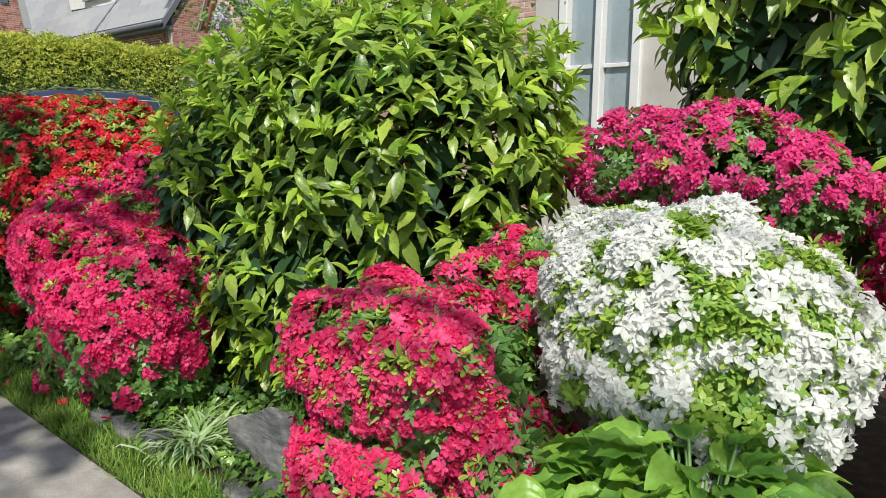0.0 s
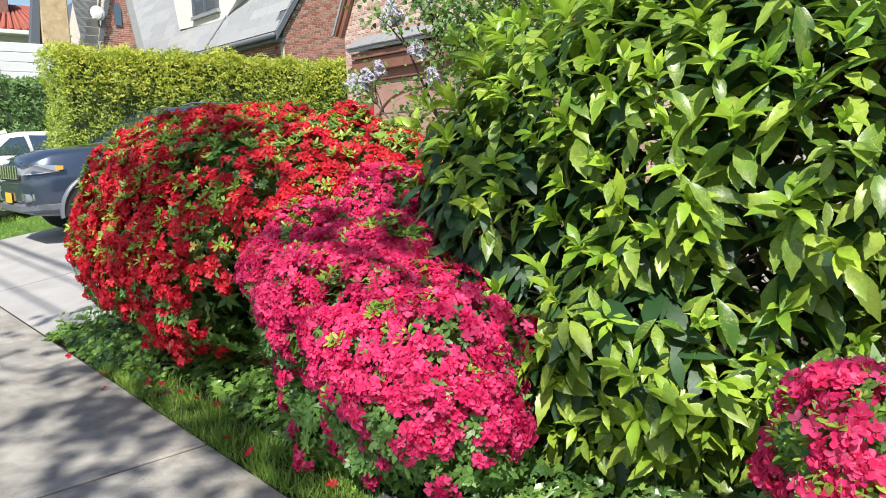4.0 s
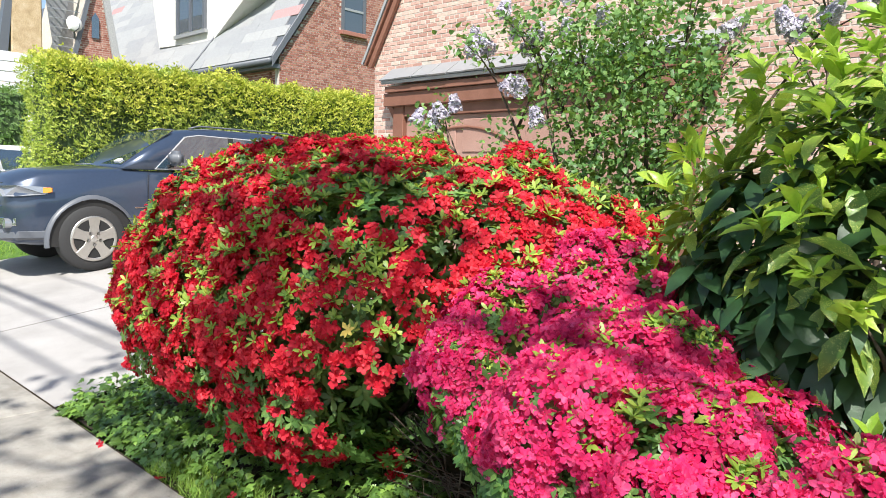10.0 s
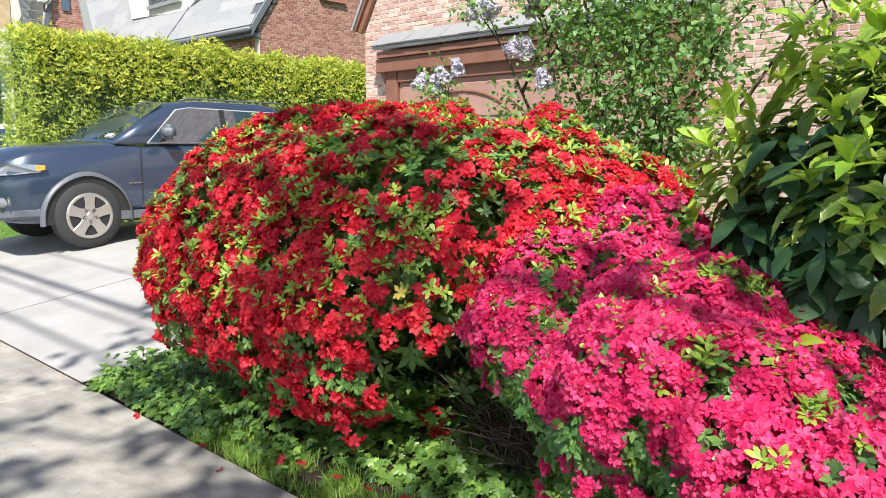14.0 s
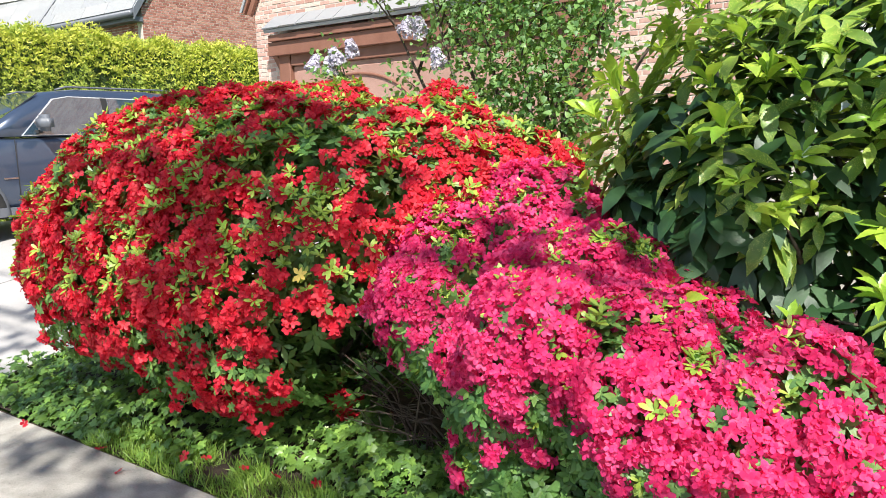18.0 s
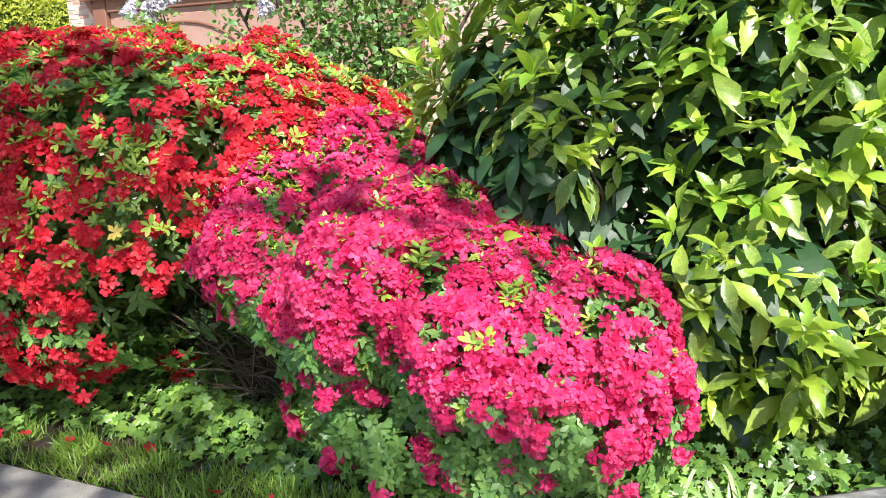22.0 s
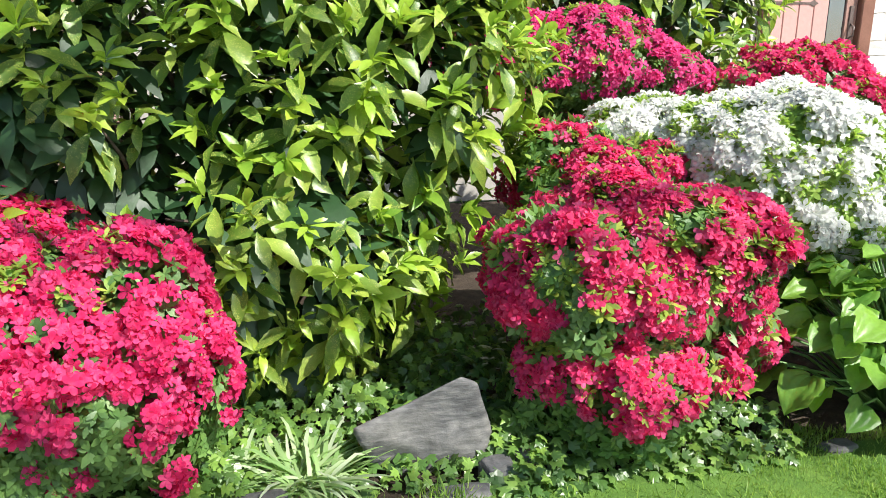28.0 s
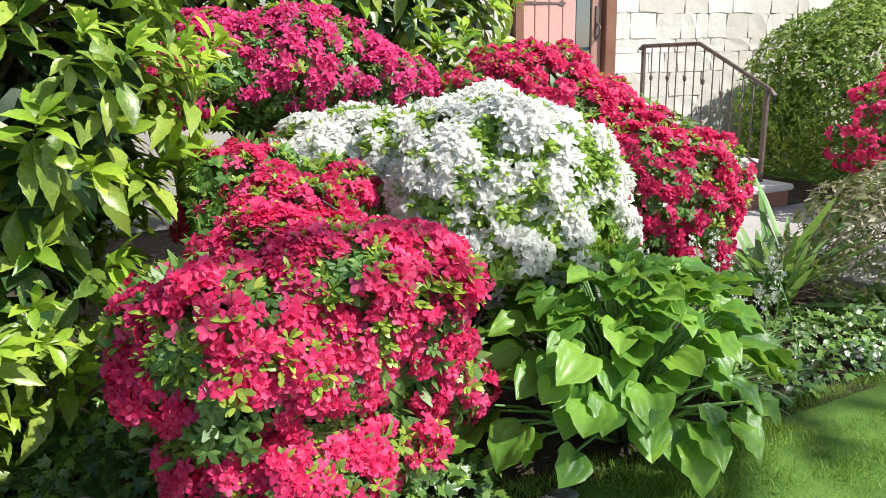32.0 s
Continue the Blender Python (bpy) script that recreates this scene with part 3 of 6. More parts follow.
def ground_height(x, y):
    """The driveway and the plots behind the pavement rise a little from the street."""
    if x < -3.05:
        return 0.14 * min(max(y, 0.0), 2.2) + 0.02 * min(max(y - 2.2, 0), 6)
    return 0.0


def sheet(name, xs, ys, height, material, label, category, drop=0.0, kind="structure"):
    V = [(x, y, height(x, y) - drop) for y in ys for x in xs]
    n = len(xs)
    F = [(j * n + i, j * n + i + 1, (j + 1) * n + i + 1, (j + 1) * n + i) for j in range(len(ys) - 1) for i in range(n - 1)]
    return tagged(mesh_object(name, V, np.array(F), material), label, category, kind=kind)


xs = [-600, -200, -80, -40, -20, -14, -10.2, -9.9, -3.06, -3.04, 0, 4, 8, 14, 30, 80, 200, 600]
ys = [-600, -200, -60, -20, -8, -4.6, -0.02, 0.02, 1, 2.2, 4, 8, 16, 40, 100, 200, 600]
sheet("ground", xs, ys, lambda x, y: ground_height(min(x, -3.04) if x < -3.05 and x > -30 else 0, y) if y < 30 else 0.3, TURF, "dull green turf and bare earth around the plots", "ground", 0.05)
sheet("road", [-120, -20, 0, 20, 120], [-14, -9, -5.2], lambda x, y: -0.12, ASPHALT, "dark grey asphalt street behind the pavement", "road", -0.075)
sheet("garden_bed", list(np.linspace(-3.04, 9.5, 40)), list(np.linspace(0.03, 5.2, 18)), lambda x, y: 0.0 + 0.012 * noise.noise(Vector((x * 3, y * 3, 0))), SOIL, "dark soil of the garden bed under the shrubs", "soil", 0.012)
sheet("joint_bed", [-9.8, -3.07], [0.003, 0.6, 1.2, 1.8, 2.2, 3, 4.2, 5.19], lambda x, y: ground_height(-5, y), SOIL, "dark earth in the joints of the driveway", "soil", 0.012)
for x0, x1 in ((-9.8, -5.465), (-5.45, -3.07)):
    sheet("driveway", list(np.linspace(x0, x1, 5)), [0.003, 0.6, 1.2, 1.8, 2.2, 3, 4.2, 5.19], lambda x, y: ground_height(-5, y), DRIVE, "pale sunlit concrete driveway with fine joints", "driveway", 0.0)

pavement = thing("pavement", "pale grey concrete pavement slabs with dark joints", "pavement", kind="structure")
for i, (x0, x1) in enumerate([(-12.2, -9.15), (-9.14, -6.1), (-6.09, -3.055), (-3.045, -0.006), (0.006, 3.045), (3.055, 6.09), (6.1, 9.14), (9.15, 12.2)]):
    part("slab", box_bm(x0 + 0.006, x1 - 0.006, -2.1, -0.004, -0.12, 0.0, 0.008), CONCRETE, pavement)
part("joint_bed", box_bm(-12.3, 12.3, -2.12, 0.012, -0.14, -0.012), SOIL, pavement)

# ---- azaleas ----
RED_BLOBS = [(-1.28, 0.98, 0.89, 1.43, 1.0, 0.80), (-0.50, 1.20, 0.96, 0.78, 0.85, 0.665), (-2.0, 0.85, 0.82, 0.73, 0.8, 0.68)]


def red_skirt(P):
    """Leafier towards the foot and towards the driveway, bare underneath."""
    return np.clip((0.92 - 0.16 * (P[:, 0] + 1.2) - P[:, 2]) / 0.85, 0, 1)


def red_gap(P):
    """The hollow under the end of the red bush, beside the pink one."""
    return (P[:, 0] > -0.52 + 0.25 * patchy(P, 4.0, 12)) & (P[:, 1] < 1.0) & (P[:, 2] < 0.70 + 0.15 * patchy(P, 6.0, 13))


red_bush = azalea("wide rounded azalea bush covered in scarlet red flowers", RED_BLOBS, RED, 1, 15000, 0.0250, -0.45, 0.74, 0.038, leaf_share=0.2, skirt=red_skirt, slim=0.02, crest=0.28, hang=(9, 0.15, 0.55), cut=red_gap)
mesh_object("yellow_leaf", *strew(ROSETTES[1], np.array([(-0.27, 0.12, 0.955)]) - np.array(red_bush.location), frames(np.array([(0.0, -0.9, 0.4)]), np.random.default_rng(3), 0.1), np.array([0.034])), LEAF_YELLOW, red_bush, "yellowed leaf whorl")
PINK_BLOBS = [(0.25, 1.00, 0.86, 0.45, 0.45, 0.45), (0.55, 0.70, 0.70, 0.45, 0.45, 0.44), (0.60, 0.46, 0.63, 0.40, 0.33, 0.40), (1.00, 0.50, 0.55, 0.43, 0.45, 0.41), (1.33, 0.43, 0.51, 0.33, 0.36, 0.40), (0.20, 0.42, 0.72, 0.27, 0.23, 0.28), (0.10, 0.64, 0.84, 0.32, 0.34, 0.31), (0.98, 0.44, 0.24, 0.60, 0.33, 0.22), (0.50, 0.46, 0.30, 0.33, 0.27, 0.26)]


def pink_skirt(P):
    """Flowers lie on the slope above; only a few hang down over the leafy front."""
    edge = np.interp(P[:, 0], (-0.1, 0.25, 0.68, 1.25, 1.55), (0.80, 0.76, 0.62, 0.54, 0.44)) + 0.20 * patchy(P * (1, 1, 0.3), 6.0, 31)
    tassel = patchy(P, 8.0, 17) > 0.40
    return np.where(tassel, 0.35, 1.15) * np.clip((edge - P[:, 2]) / 0.08, 0, 1)


azalea("sprawling azalea bush covered in hot pink flowers", PINK_BLOBS, PINK, 2, 14500, 0.0225, -0.50, 0.22, 0.036, leaf_share=0.2, skirt=pink_skirt, rag=0.13, hang=(15, 0.14, 0.46), cut=lambda P: (P[:, 0] < 0.16 + 0.2 * patchy(P, 5.0, 14)) & (P[:, 2] < 0.55))
ROSE_BLOBS = [(3.05, 0.62, 0.62, 0.50, 0.43, 0.33), (2.74, 0.66, 0.64, 0.24, 0.32, 0.26), (3.31, 0.60, 0.58, 0.24, 0.32, 0.34), (3.02, 0.53, 0.28, 0.42, 0.34, 0.25), (3.0, 1.0, 0.72, 0.28, 0.35, 0.27), (3.08, 1.38, 0.86, 0.25, 0.28, 0.25), (3.35, 1.1, 0.82, 0.2, 0.25, 0.25), (3.18, 1.68, 0.92, 0.22, 0.25, 0.22), (3.48, 0.66, 0.40, 0.18, 0.26, 0.25)]


def rose_skirt(P):
    """A leafy band between the upper dome and the lower tier, and little below."""
    band = np.exp(-((P[:, 2] - 0.47 - 0.05 * patchy(P, 4.0, 8)) / 0.06) ** 2) * np.clip((3.15 - P[:, 0]) / 0.4, 0, 1)
    tail = 0.35 * np.clip((P[:, 1] - 0.95) / 0.2, 0, 1)
    return np.maximum(np.maximum(0.8 * band, tail), np.clip(1 - (P[:, 2] - 0.08) / 0.22, 0, 1))


azalea("rounded azalea bush with deep pink flowers beside the boulder", ROSE_BLOBS, ROSE, 3, 9000, 0.0235, -0.27, 0.62, 0.037, skirt=rose_skirt, clump=8.0, slim=0.05, rag=0.15)
WHITE_BLOBS = [(3.93, 1.05, 0.84, 0.55, 0.51, 0.40), (3.50, 1.38, 0.98, 0.38, 0.32, 0.25), (3.72, 1.24, 0.92, 0.42, 0.40, 0.34)]
azalea("domed azalea bush covered in white flowers", WHITE_BLOBS, WHITE, 4, 6600, 0.031, -0.045, 0.66, 0.034, True, 0.58, green=LEAF_LIGHT, skirt=lambda P: np.zeros(len(P)), clump=9.5, slim=0.065, truss=5, hang=(14, 0.52, 0.68))
MAG_BLOBS = [(3.32, 2.35, 1.34, 0.70, 0.45, 0.30), (3.88, 2.3, 1.20, 0.35, 0.35, 0.24)]
azalea("tall leggy azalea with magenta flowers on bare stems", MAG_BLOBS, MAGENTA, 5, 2000, 0.026, -0.30, 0.2, 0.034, True, 1.0)
RIGHT_BLOBS = [(4.78, 2.25, 0.95, 0.58, 0.50, 0.50), (5.12, 1.55, 0.62, 0.52, 0.48, 0.45), (4.85, 1.9, 0.85, 0.48, 0.45, 0.45)]
azalea("azalea bush with crimson flowers beside the front steps", RIGHT_BLOBS, CRIMSON, 6, 2600, 0.028, -0.30, 0.45, 0.038)
FAR_BLOBS = [(8.80, 2.35, 0.75, 0.85, 0.6, 0.42), (9.6, 2.6, 0.9, 0.8, 0.6, 0.45)]
azalea("clipped pink azalea bush across the front path", FAR_BLOBS, PINK, 7, 1900, 0.036, -0.45, 0.2)

# bare twigs where the red and the pink bush meet
rt = random.Random(77)
twigs = thing("bare_twigs", "bare grey twigs in the gap between the red and pink azaleas", "twigs", (0.0, 0.75, 0.0))
for k in range(26):
    a = Vector((rt.uniform(-0.2, 0.25), rt.uniform(-0.1, 0.1), 0.0))
    b = Vector((rt.uniform(-0.42, 0.22), rt.uniform(-0.36, -0.15), rt.uniform(0.25, 0.72)))
    m = a.lerp(b, 0.55) + Vector((rt.uniform(-0.08, 0.08), 0.04, rt.uniform(-0.02, 0.08)))
    bm = tube_bm([a, m, b], [0.006, 0.004, 0.002], 4)
    for j in range(4):
        p = m.lerp(b, rt.uniform(0, 0.9))
        tube_bm([p, p + Vector((rt.uniform(-0.12, 0.12), rt.uniform(-0.1, 0.02), rt.uniform(-0.04, 0.1)))], [0.0025, 0.0012], 3, bm)
    part("twig", bm, BARK, twigs)

# ---- aucuba ----
AUC_OUT = [(0, 0.015), (0.12, 0.055), (0.28, 0.13), (0.45, 0.18), (0.55, 0.198), (0.60, 0.172), (0.69, 0.178), (0.74, 0.14), (0.82, 0.125), (0.86, 0.08), (1, 0.004)]
AUC_LEAVES = [blade(AUC_OUT, 2, d, 0.38, w) for d, w in ((0.25, 0.05), (0.45, -0.06), (0.6, 0.08))]


def shoots_of(P, N, rng, old, young, size, bushy=0.0):
    """Leaf places for upright shoots: a tuft of fresh upright leaves on a green stalk, and a skirt of older ones hanging round below it."""
    out = {True: [], False: []}
    for p, n in zip(P, N):
        n = unit(n * (0.75, 0.75, 0.35) + np.array((0, 0, 0.7)) + 0.15 * rng.normal(size=3))
        a0 = rng.uniform(0, 6.28)
        grown = rng.uniform(0.75, 1.2)
        bare_tip = rng.random() < 0.18 - 0.5 * bushy * min(0.5, max(0, p[2] - 1.0))
        stalk = rng.uniform(0.03, 0.09)
        side = unit(np.cross(n, (0.3, 0.2, 1)))
        other = np.cross(n, side)
        for k in range(old + young):
            fresh = k >= old
            a = a0 + 2.4 * k + rng.normal() * 0.3
            out_way = side * math.cos(a) + other * math.sin(a)
            if fresh and bare_tip:
                continue
            if fresh:
                way = unit(out_way + n * rng.uniform(0.5, 2.4))
                base = p + n * (stalk * (k - old + 1) / young)
                s = size * grown * rng.uniform(0.42, 0.82)
            else:
                way = unit(out_way - n * rng.uniform(-0.65, 0.20) - np.array((0, 0, rng.uniform(0.0, 0.35))))
                base = p - n * (0.015 + 0.016 * (old - k))
                s = size * grown * rng.uniform(0.7, 1.15)
            up = n + out_way * 0.5 + (0, 0, 0.3)
            top = unit(up - way * (up @ way) + 0.2 * rng.normal(size=3))
            out[fresh].append((base, way, top, s))
    return out


def turn_of(way, top):
    x = unit(way)
    z = unit(top - (top * x).sum(-1, keepdims=True) * x)
    return np.stack([x, np.cross(z, x), z], -1)


def aucuba(label, blobs, shoots, seed, near=None, size=0.156, zmin=0.16, bushy=0.0):
    rng = np.random.default_rng(seed)
    c = np.array(blobs, float)
    root = thing("aucuba_shrub", label, "shrub", (c[:, 0].mean(), c[:, 1].mean(), 0), "spotted laurels")
    at = np.array(root.location)
    tops = [tuple(b[:3] - at + np.array([rng.uniform(-0.7, 0.7) * b[3], rng.uniform(-0.7, 0.7) * b[4], rng.uniform(0, 0.5) * b[5]])) for b in c for _ in range(7)]
    stems("stem", root, (0, 0, 0), tops, 0.024, seed)
    # inner leaves take the dark green that paints in the depth shade
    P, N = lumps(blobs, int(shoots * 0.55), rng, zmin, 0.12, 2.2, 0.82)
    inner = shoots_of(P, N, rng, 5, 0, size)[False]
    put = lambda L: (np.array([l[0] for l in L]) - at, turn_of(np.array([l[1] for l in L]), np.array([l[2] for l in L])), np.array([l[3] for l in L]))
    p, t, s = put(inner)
    mesh_object("inner_foliage", *strew(blade(((0, 0.02), (0.3, 0.17), (0.65, 0.18), (1, 0.01)), 1, 0.4), p, t, s), AUC_SHADE, root, "inner leaves in depth")
    P, N = lumps(blobs, shoots, rng, zmin, 0.14, 2.2, 0.945)
    hole = patchy(P, 3.3, seed) > -0.10 - bushy * (np.clip(0.5 * P[:, 0] - 0.7, -0.1, 0.25) + np.clip(P[:, 2] - 1.2, 0, 0.25))
    P, N = P[hole], N[hole]
    # each shoot keeps its own room
    room, own = 0.78 * size, []
    for i in range(len(P)):
        if not own or np.min(((P[own] - P[i]) ** 2).sum(1)) > room * room:
            own.append(i)
    P, N = P[own], N[own]
    got = shoots_of(P, N, rng, 9, 8, size, bushy)
    old, young = got[False], got[True]
    if near:
        pick = [i for i, l in enumerate(old) if near(l[0])]
        rng.shuffle(pick)
        pick = set(pick[:280])
        shapes = []
        for V, F in AUC_LEAVES:
            ob = mesh_object("leaf", V, F, AUC_OLD_ONE, root)
            shapes.append(ob.data)
            bpy.data.objects.remove(ob)
        for i in sorted(pick):
            b, w, u, s = old[i]
            m = Matrix.LocRotScale(Vector(b - at), Matrix(turn_of(w, u).tolist()).to_quaternion(), Vector((s, s, s)))
            shared("leaf", shapes[i % 3], m, root)
        old = [l for i, l in enumerate(old) if i not in pick]
    p, t, s = put(old)
    tagged(mesh_object("foliage", *join_arrays(*[strew(AUC_LEAVES[k], p[k::3], t[k::3], s[k::3]) for k in range(3)]), AUC_OLD, root, "drooping dark green leaves flecked with yellow"), kind="stuff")
    p, t, s = put(young)
    tagged(mesh_object("young_foliage", *join_arrays(*[strew(AUC_LEAVES[k], p[k::3], t[k::3], s[k::3]) for k in range(3)]), AUC_NEW, root, "glossy yellow-green upright young leaves"), kind="stuff")
    return root


AUC_BLOBS = [(1.82, 1.62, 1.46, 1.17, 0.95, 0.80), (1.68, 1.50, 0.80, 0.94, 0.80, 0.75), (1.64, 1.12, 0.62, 0.76, 0.52, 0.50), (1.06, 1.15, 1.14, 0.60, 0.5, 0.75)]
aucuba("large aucuba shrub with glossy gold-speckled leaves", AUC_BLOBS, 3200, 21, lambda q: q[1] < 1.05 and 0.4 < q[2] < 1.7, bushy=1.0)
aucuba("tall aucuba shrub with hanging speckled leaves near the house", [(4.05, 3.15, 1.9, 1.25, 0.65, 1.0), (3.6, 3.1, 2.3, 0.9, 0.6, 0.8)], 900, 22, None, 0.20, 0.9)

# ---- hedge ----
SPRAY = join_arrays(*[moved(blade(((0, 0.06), (0.5, 0.2), (1, 0.03)), 1, 0.2), spin(a, b)) for a, b in ((0.5, -0.3), (-0.7, 0.1))])


def hedge(label, x0, x1, y0, y1, z0, z1, count, material, seed, size=0.09, tips=0):
    rng = np.random.default_rng(seed)
    root = thing("hedge", label, "hedge", ((x0 + x1) / 2, (y0 + y1) / 2, z0))
    at = np.array(root.location)
    c, r = np.array([(x0 + x1) / 2, (y0 + y1) / 2, (z0 + z1) / 2]), np.array([x1 - x0, y1 - y0, z1 - z0]) / 2
    u = rng.uniform(-1, 1, (count, 3))
    w = np.array([r[1] * r[2], r[0] * r[2], r[0] * r[1] * 0.6])
    ax = rng.choice(3, count, p=w / w.sum())
    u[np.arange(count), ax] = np.sign(u[np.arange(count), ax])
    u[(ax == 2), 2] = 1
    N = np.zeros((count, 3))
    N[np.arange(count), ax] = u[np.arange(count), ax]
    P = c + u * r
    full = (N[:, 0] > -0.5) | (rng.random(count) < 0.4)
    P, N = P[full], N[full]
    count = len(P)
    lift = np.array([noise.noise(Vector(q * 1.6)) * 0.10 + noise.noise(Vector(q * 4.5)) * 0.14 for q in P])
    P = P + N * lift[:, None] - N * (0.14 * rng.random(count)[:, None] ** 1.5)
    tagged(mesh_object("foliage", *strew(SPRAY, P - at, frames(N + (0, 0, 0.3), rng, 0.6, rng.normal(size=N.shape) * 0.6 + (0, 0, 1.0)), rng.uniform(0.7, 1.4, count) * size), material, root), kind="stuff")
    if tips:
        # upright young sprays along the top and the upper face
        n = tips
        Q = np.stack([rng.uniform(x0 - 0.02, x1 + 0.04, n), rng.uniform(y0, y1, n), np.full(n, z1)], -1)
        side = rng.random(n) < 0.4
        Q[side, 0] = x1 + 0.05
        Q[:, 2] += np.array([0.10 * noise.noise(Vector(q * 1.6)) + 0.22 * noise.noise(Vector(q * 3.5)) for q in Q]) - 0.06 + 0.05 * rng.normal(size=n) - np.where(side, rng.random(n) ** 1.6 * 0.7, 0.0)
        tagged(mesh_object("young_growth", *strew(SPRAY, Q - at, frames(rng.normal(size=Q.shape) + (0.8, -0.3, 0.2), rng, 0.3, rng.normal(size=Q.shape) * 0.35 + (0, 0, 1.0)), rng.uniform(0.8, 1.7, n) * size), HEDGE_TIP, root, "yellow young sprays"), kind="stuff")
    # a solid box coloured dark so that gaps read as deep shade
    part("inner_wood", box_bm(0.13 - r[0], r[0] - 0.13, 0.13 - r[1], r[1] - 0.13, 0.13, 2 * r[2] - 0.13, 0.08), HEDGE_SHADE, root, "dark green core box coloured as the shaded inside")
    return root


hedge("tall clipped arborvitae hedge, sunlit yellow-green", -11.3, -10.1, 2.2, 9.5, 0.2, 3.25, 60000, HEDGE, 31, 0.046, 9000)


# ---- house ----
WALL_Y = 5.2


def brick_rows(x0, x1, z0, z1, y, rng, inside, length=0.172, course=0.054):
    """Bricks of a running bond as boxes (centre x, z, half length)."""
    out = []
    rows = int((z1 - z0) / course)
    for r in range(rows):
        z = z0 + (r + 0.5) * course
        header = r % 6 == 5
        step = length / 2 if header else length
        x = x0 - (step / 2 if r % 2 else 0)
        while x < x1:
            a, b = max(x, x0) + 0.005, min(x + step, x1) - 0.005
            if b - a > 0.03 and inside((a + b) / 2, z):
                out.append(((a + b) / 2, z, (b - a) / 2))
            x += step
    return out


def bevelled_box(hx, hy, hz, c=0.004):
    bm = box_bm(-hx, hx, -hy, hy, -hz, hz, c)
    V = np.array([v.co[:] for v in bm.verts])
    faces = {}
    bm.verts.index_update()
    for f in bm.faces:
        faces.setdefault(len(f.verts), []).append([v.index for v in f.verts])
    bm.free()
    return V, [np.array(f) for f in faces.values()]


PLAIN_BOX = (np.array([(x, y, z) for x in (-0.5, 0.5) for y in (-0.5, 0.5) for z in (-0.5, 0.5)]), [np.array([(0, 1, 3, 2), (4, 6, 7, 5), (0, 4, 5, 1), (2, 3, 7, 6), (0, 2, 6, 4), (1, 5, 7, 3)])])


def brick_wall(parent, bricks, y, material, rng, near, one_material=None):
    """Bricks proud of the mortar: those near the eye as pieces, the rest joined."""
    unit_box = bevelled_box(0.5, 0.5, 0.5, 0.03)
    pieces = [b for b in bricks if near(b)][:300]
    chosen = set(pieces)
    rest = [b for b in bricks if b not in chosen]
    if pieces:
        ob = mesh_object("brick", *unit_box, one_material or material, parent, smooth=False)
        me = ob.data
        bpy.data.objects.remove(ob)
        for x, z, h in pieces:
            m = Matrix.LocRotScale(Vector((x, y + rng.normal() * 0.0015, z)), None, Vector((2 * h - 0.004, 0.05, 0.042)))
            shared("brick", me, m, parent)
    if rest:
        P = np.array([(x, y, z) for x, z, h in rest]) + rng.normal(size=(len(rest), 3)) * (0, 0.0015, 0)
        S = np.array([(2 * h - 0.004, 0.05, 0.042) for x, z, h in rest])
        v, f = strew(unit_box, P, np.tile(np.eye(3), (len(rest), 1, 1)), S)
        tagged(mesh_object("brickwork", v, f, material, parent, smooth=False), kind="stuff")


def single_brick(name, src):
    """The same paint for bricks that are objects of their own."""
    s = Shade(name)
    base = s.ramp(s.each(), [(0.0, src[0]), (0.5, src[1]), (0.85, src[2]), (1.0, src[2])])
    n = s.noise(4, 5)
    base = s.mix(0.5, base, s.ramp(n, [(0.3, (0.5, 0.48, 0.46)), (0.7, (1, 1, 1))]), "MULTIPLY")
    s.bump(n, 0.5, 0.006)
    return s.done(base, 0.9, 0, 0.3)


BRICK_ONE = single_brick("garage_brick_single", ((0.48, 0.27, 0.22), (0.59, 0.37, 0.31), (0.71, 0.53, 0.45)))
SLOPE = 1.64
GX0, GX1 = -6.08, 0.35


def under_gable(x, z):
    return z < 3.2 + (x - GX0) * SLOPE


wall = thing("wall_garage", "weathered pink brick garage wall with pale mortar", "wall", kind="structure")
rng3 = np.random.default_rng(5)
part("mortar", poly_bm([(GX0, WALL_Y + 0.03, 0), (GX1, WALL_Y + 0.03, 0), (GX1, WALL_Y + 0.03, 6.2), (-4.25, WALL_Y + 0.03, 6.2), (GX0, WALL_Y + 0.03, 3.2)], (0, 0.3, 0)), MORTAR, wall)
part("side_wall", box_bm(GX0, GX0 + 0.3, WALL_Y + 0.34, 9.0, 0, 3.04), MORTAR, wall)


def garage_brick(x, z):
    return under_gable(x + 0.1, z) and not (-5.62 < x < -1.2 and z < 2.68)


bricks = brick_rows(GX0, GX1, 0.4, 5.2, WALL_Y, rng3, garage_brick)
brick_wall(wall, bricks, WALL_Y + 0.051, BRICK, rng3, lambda b: b[0] < -3.4 and 1.9 < b[1] < 3.75, BRICK_ONE)

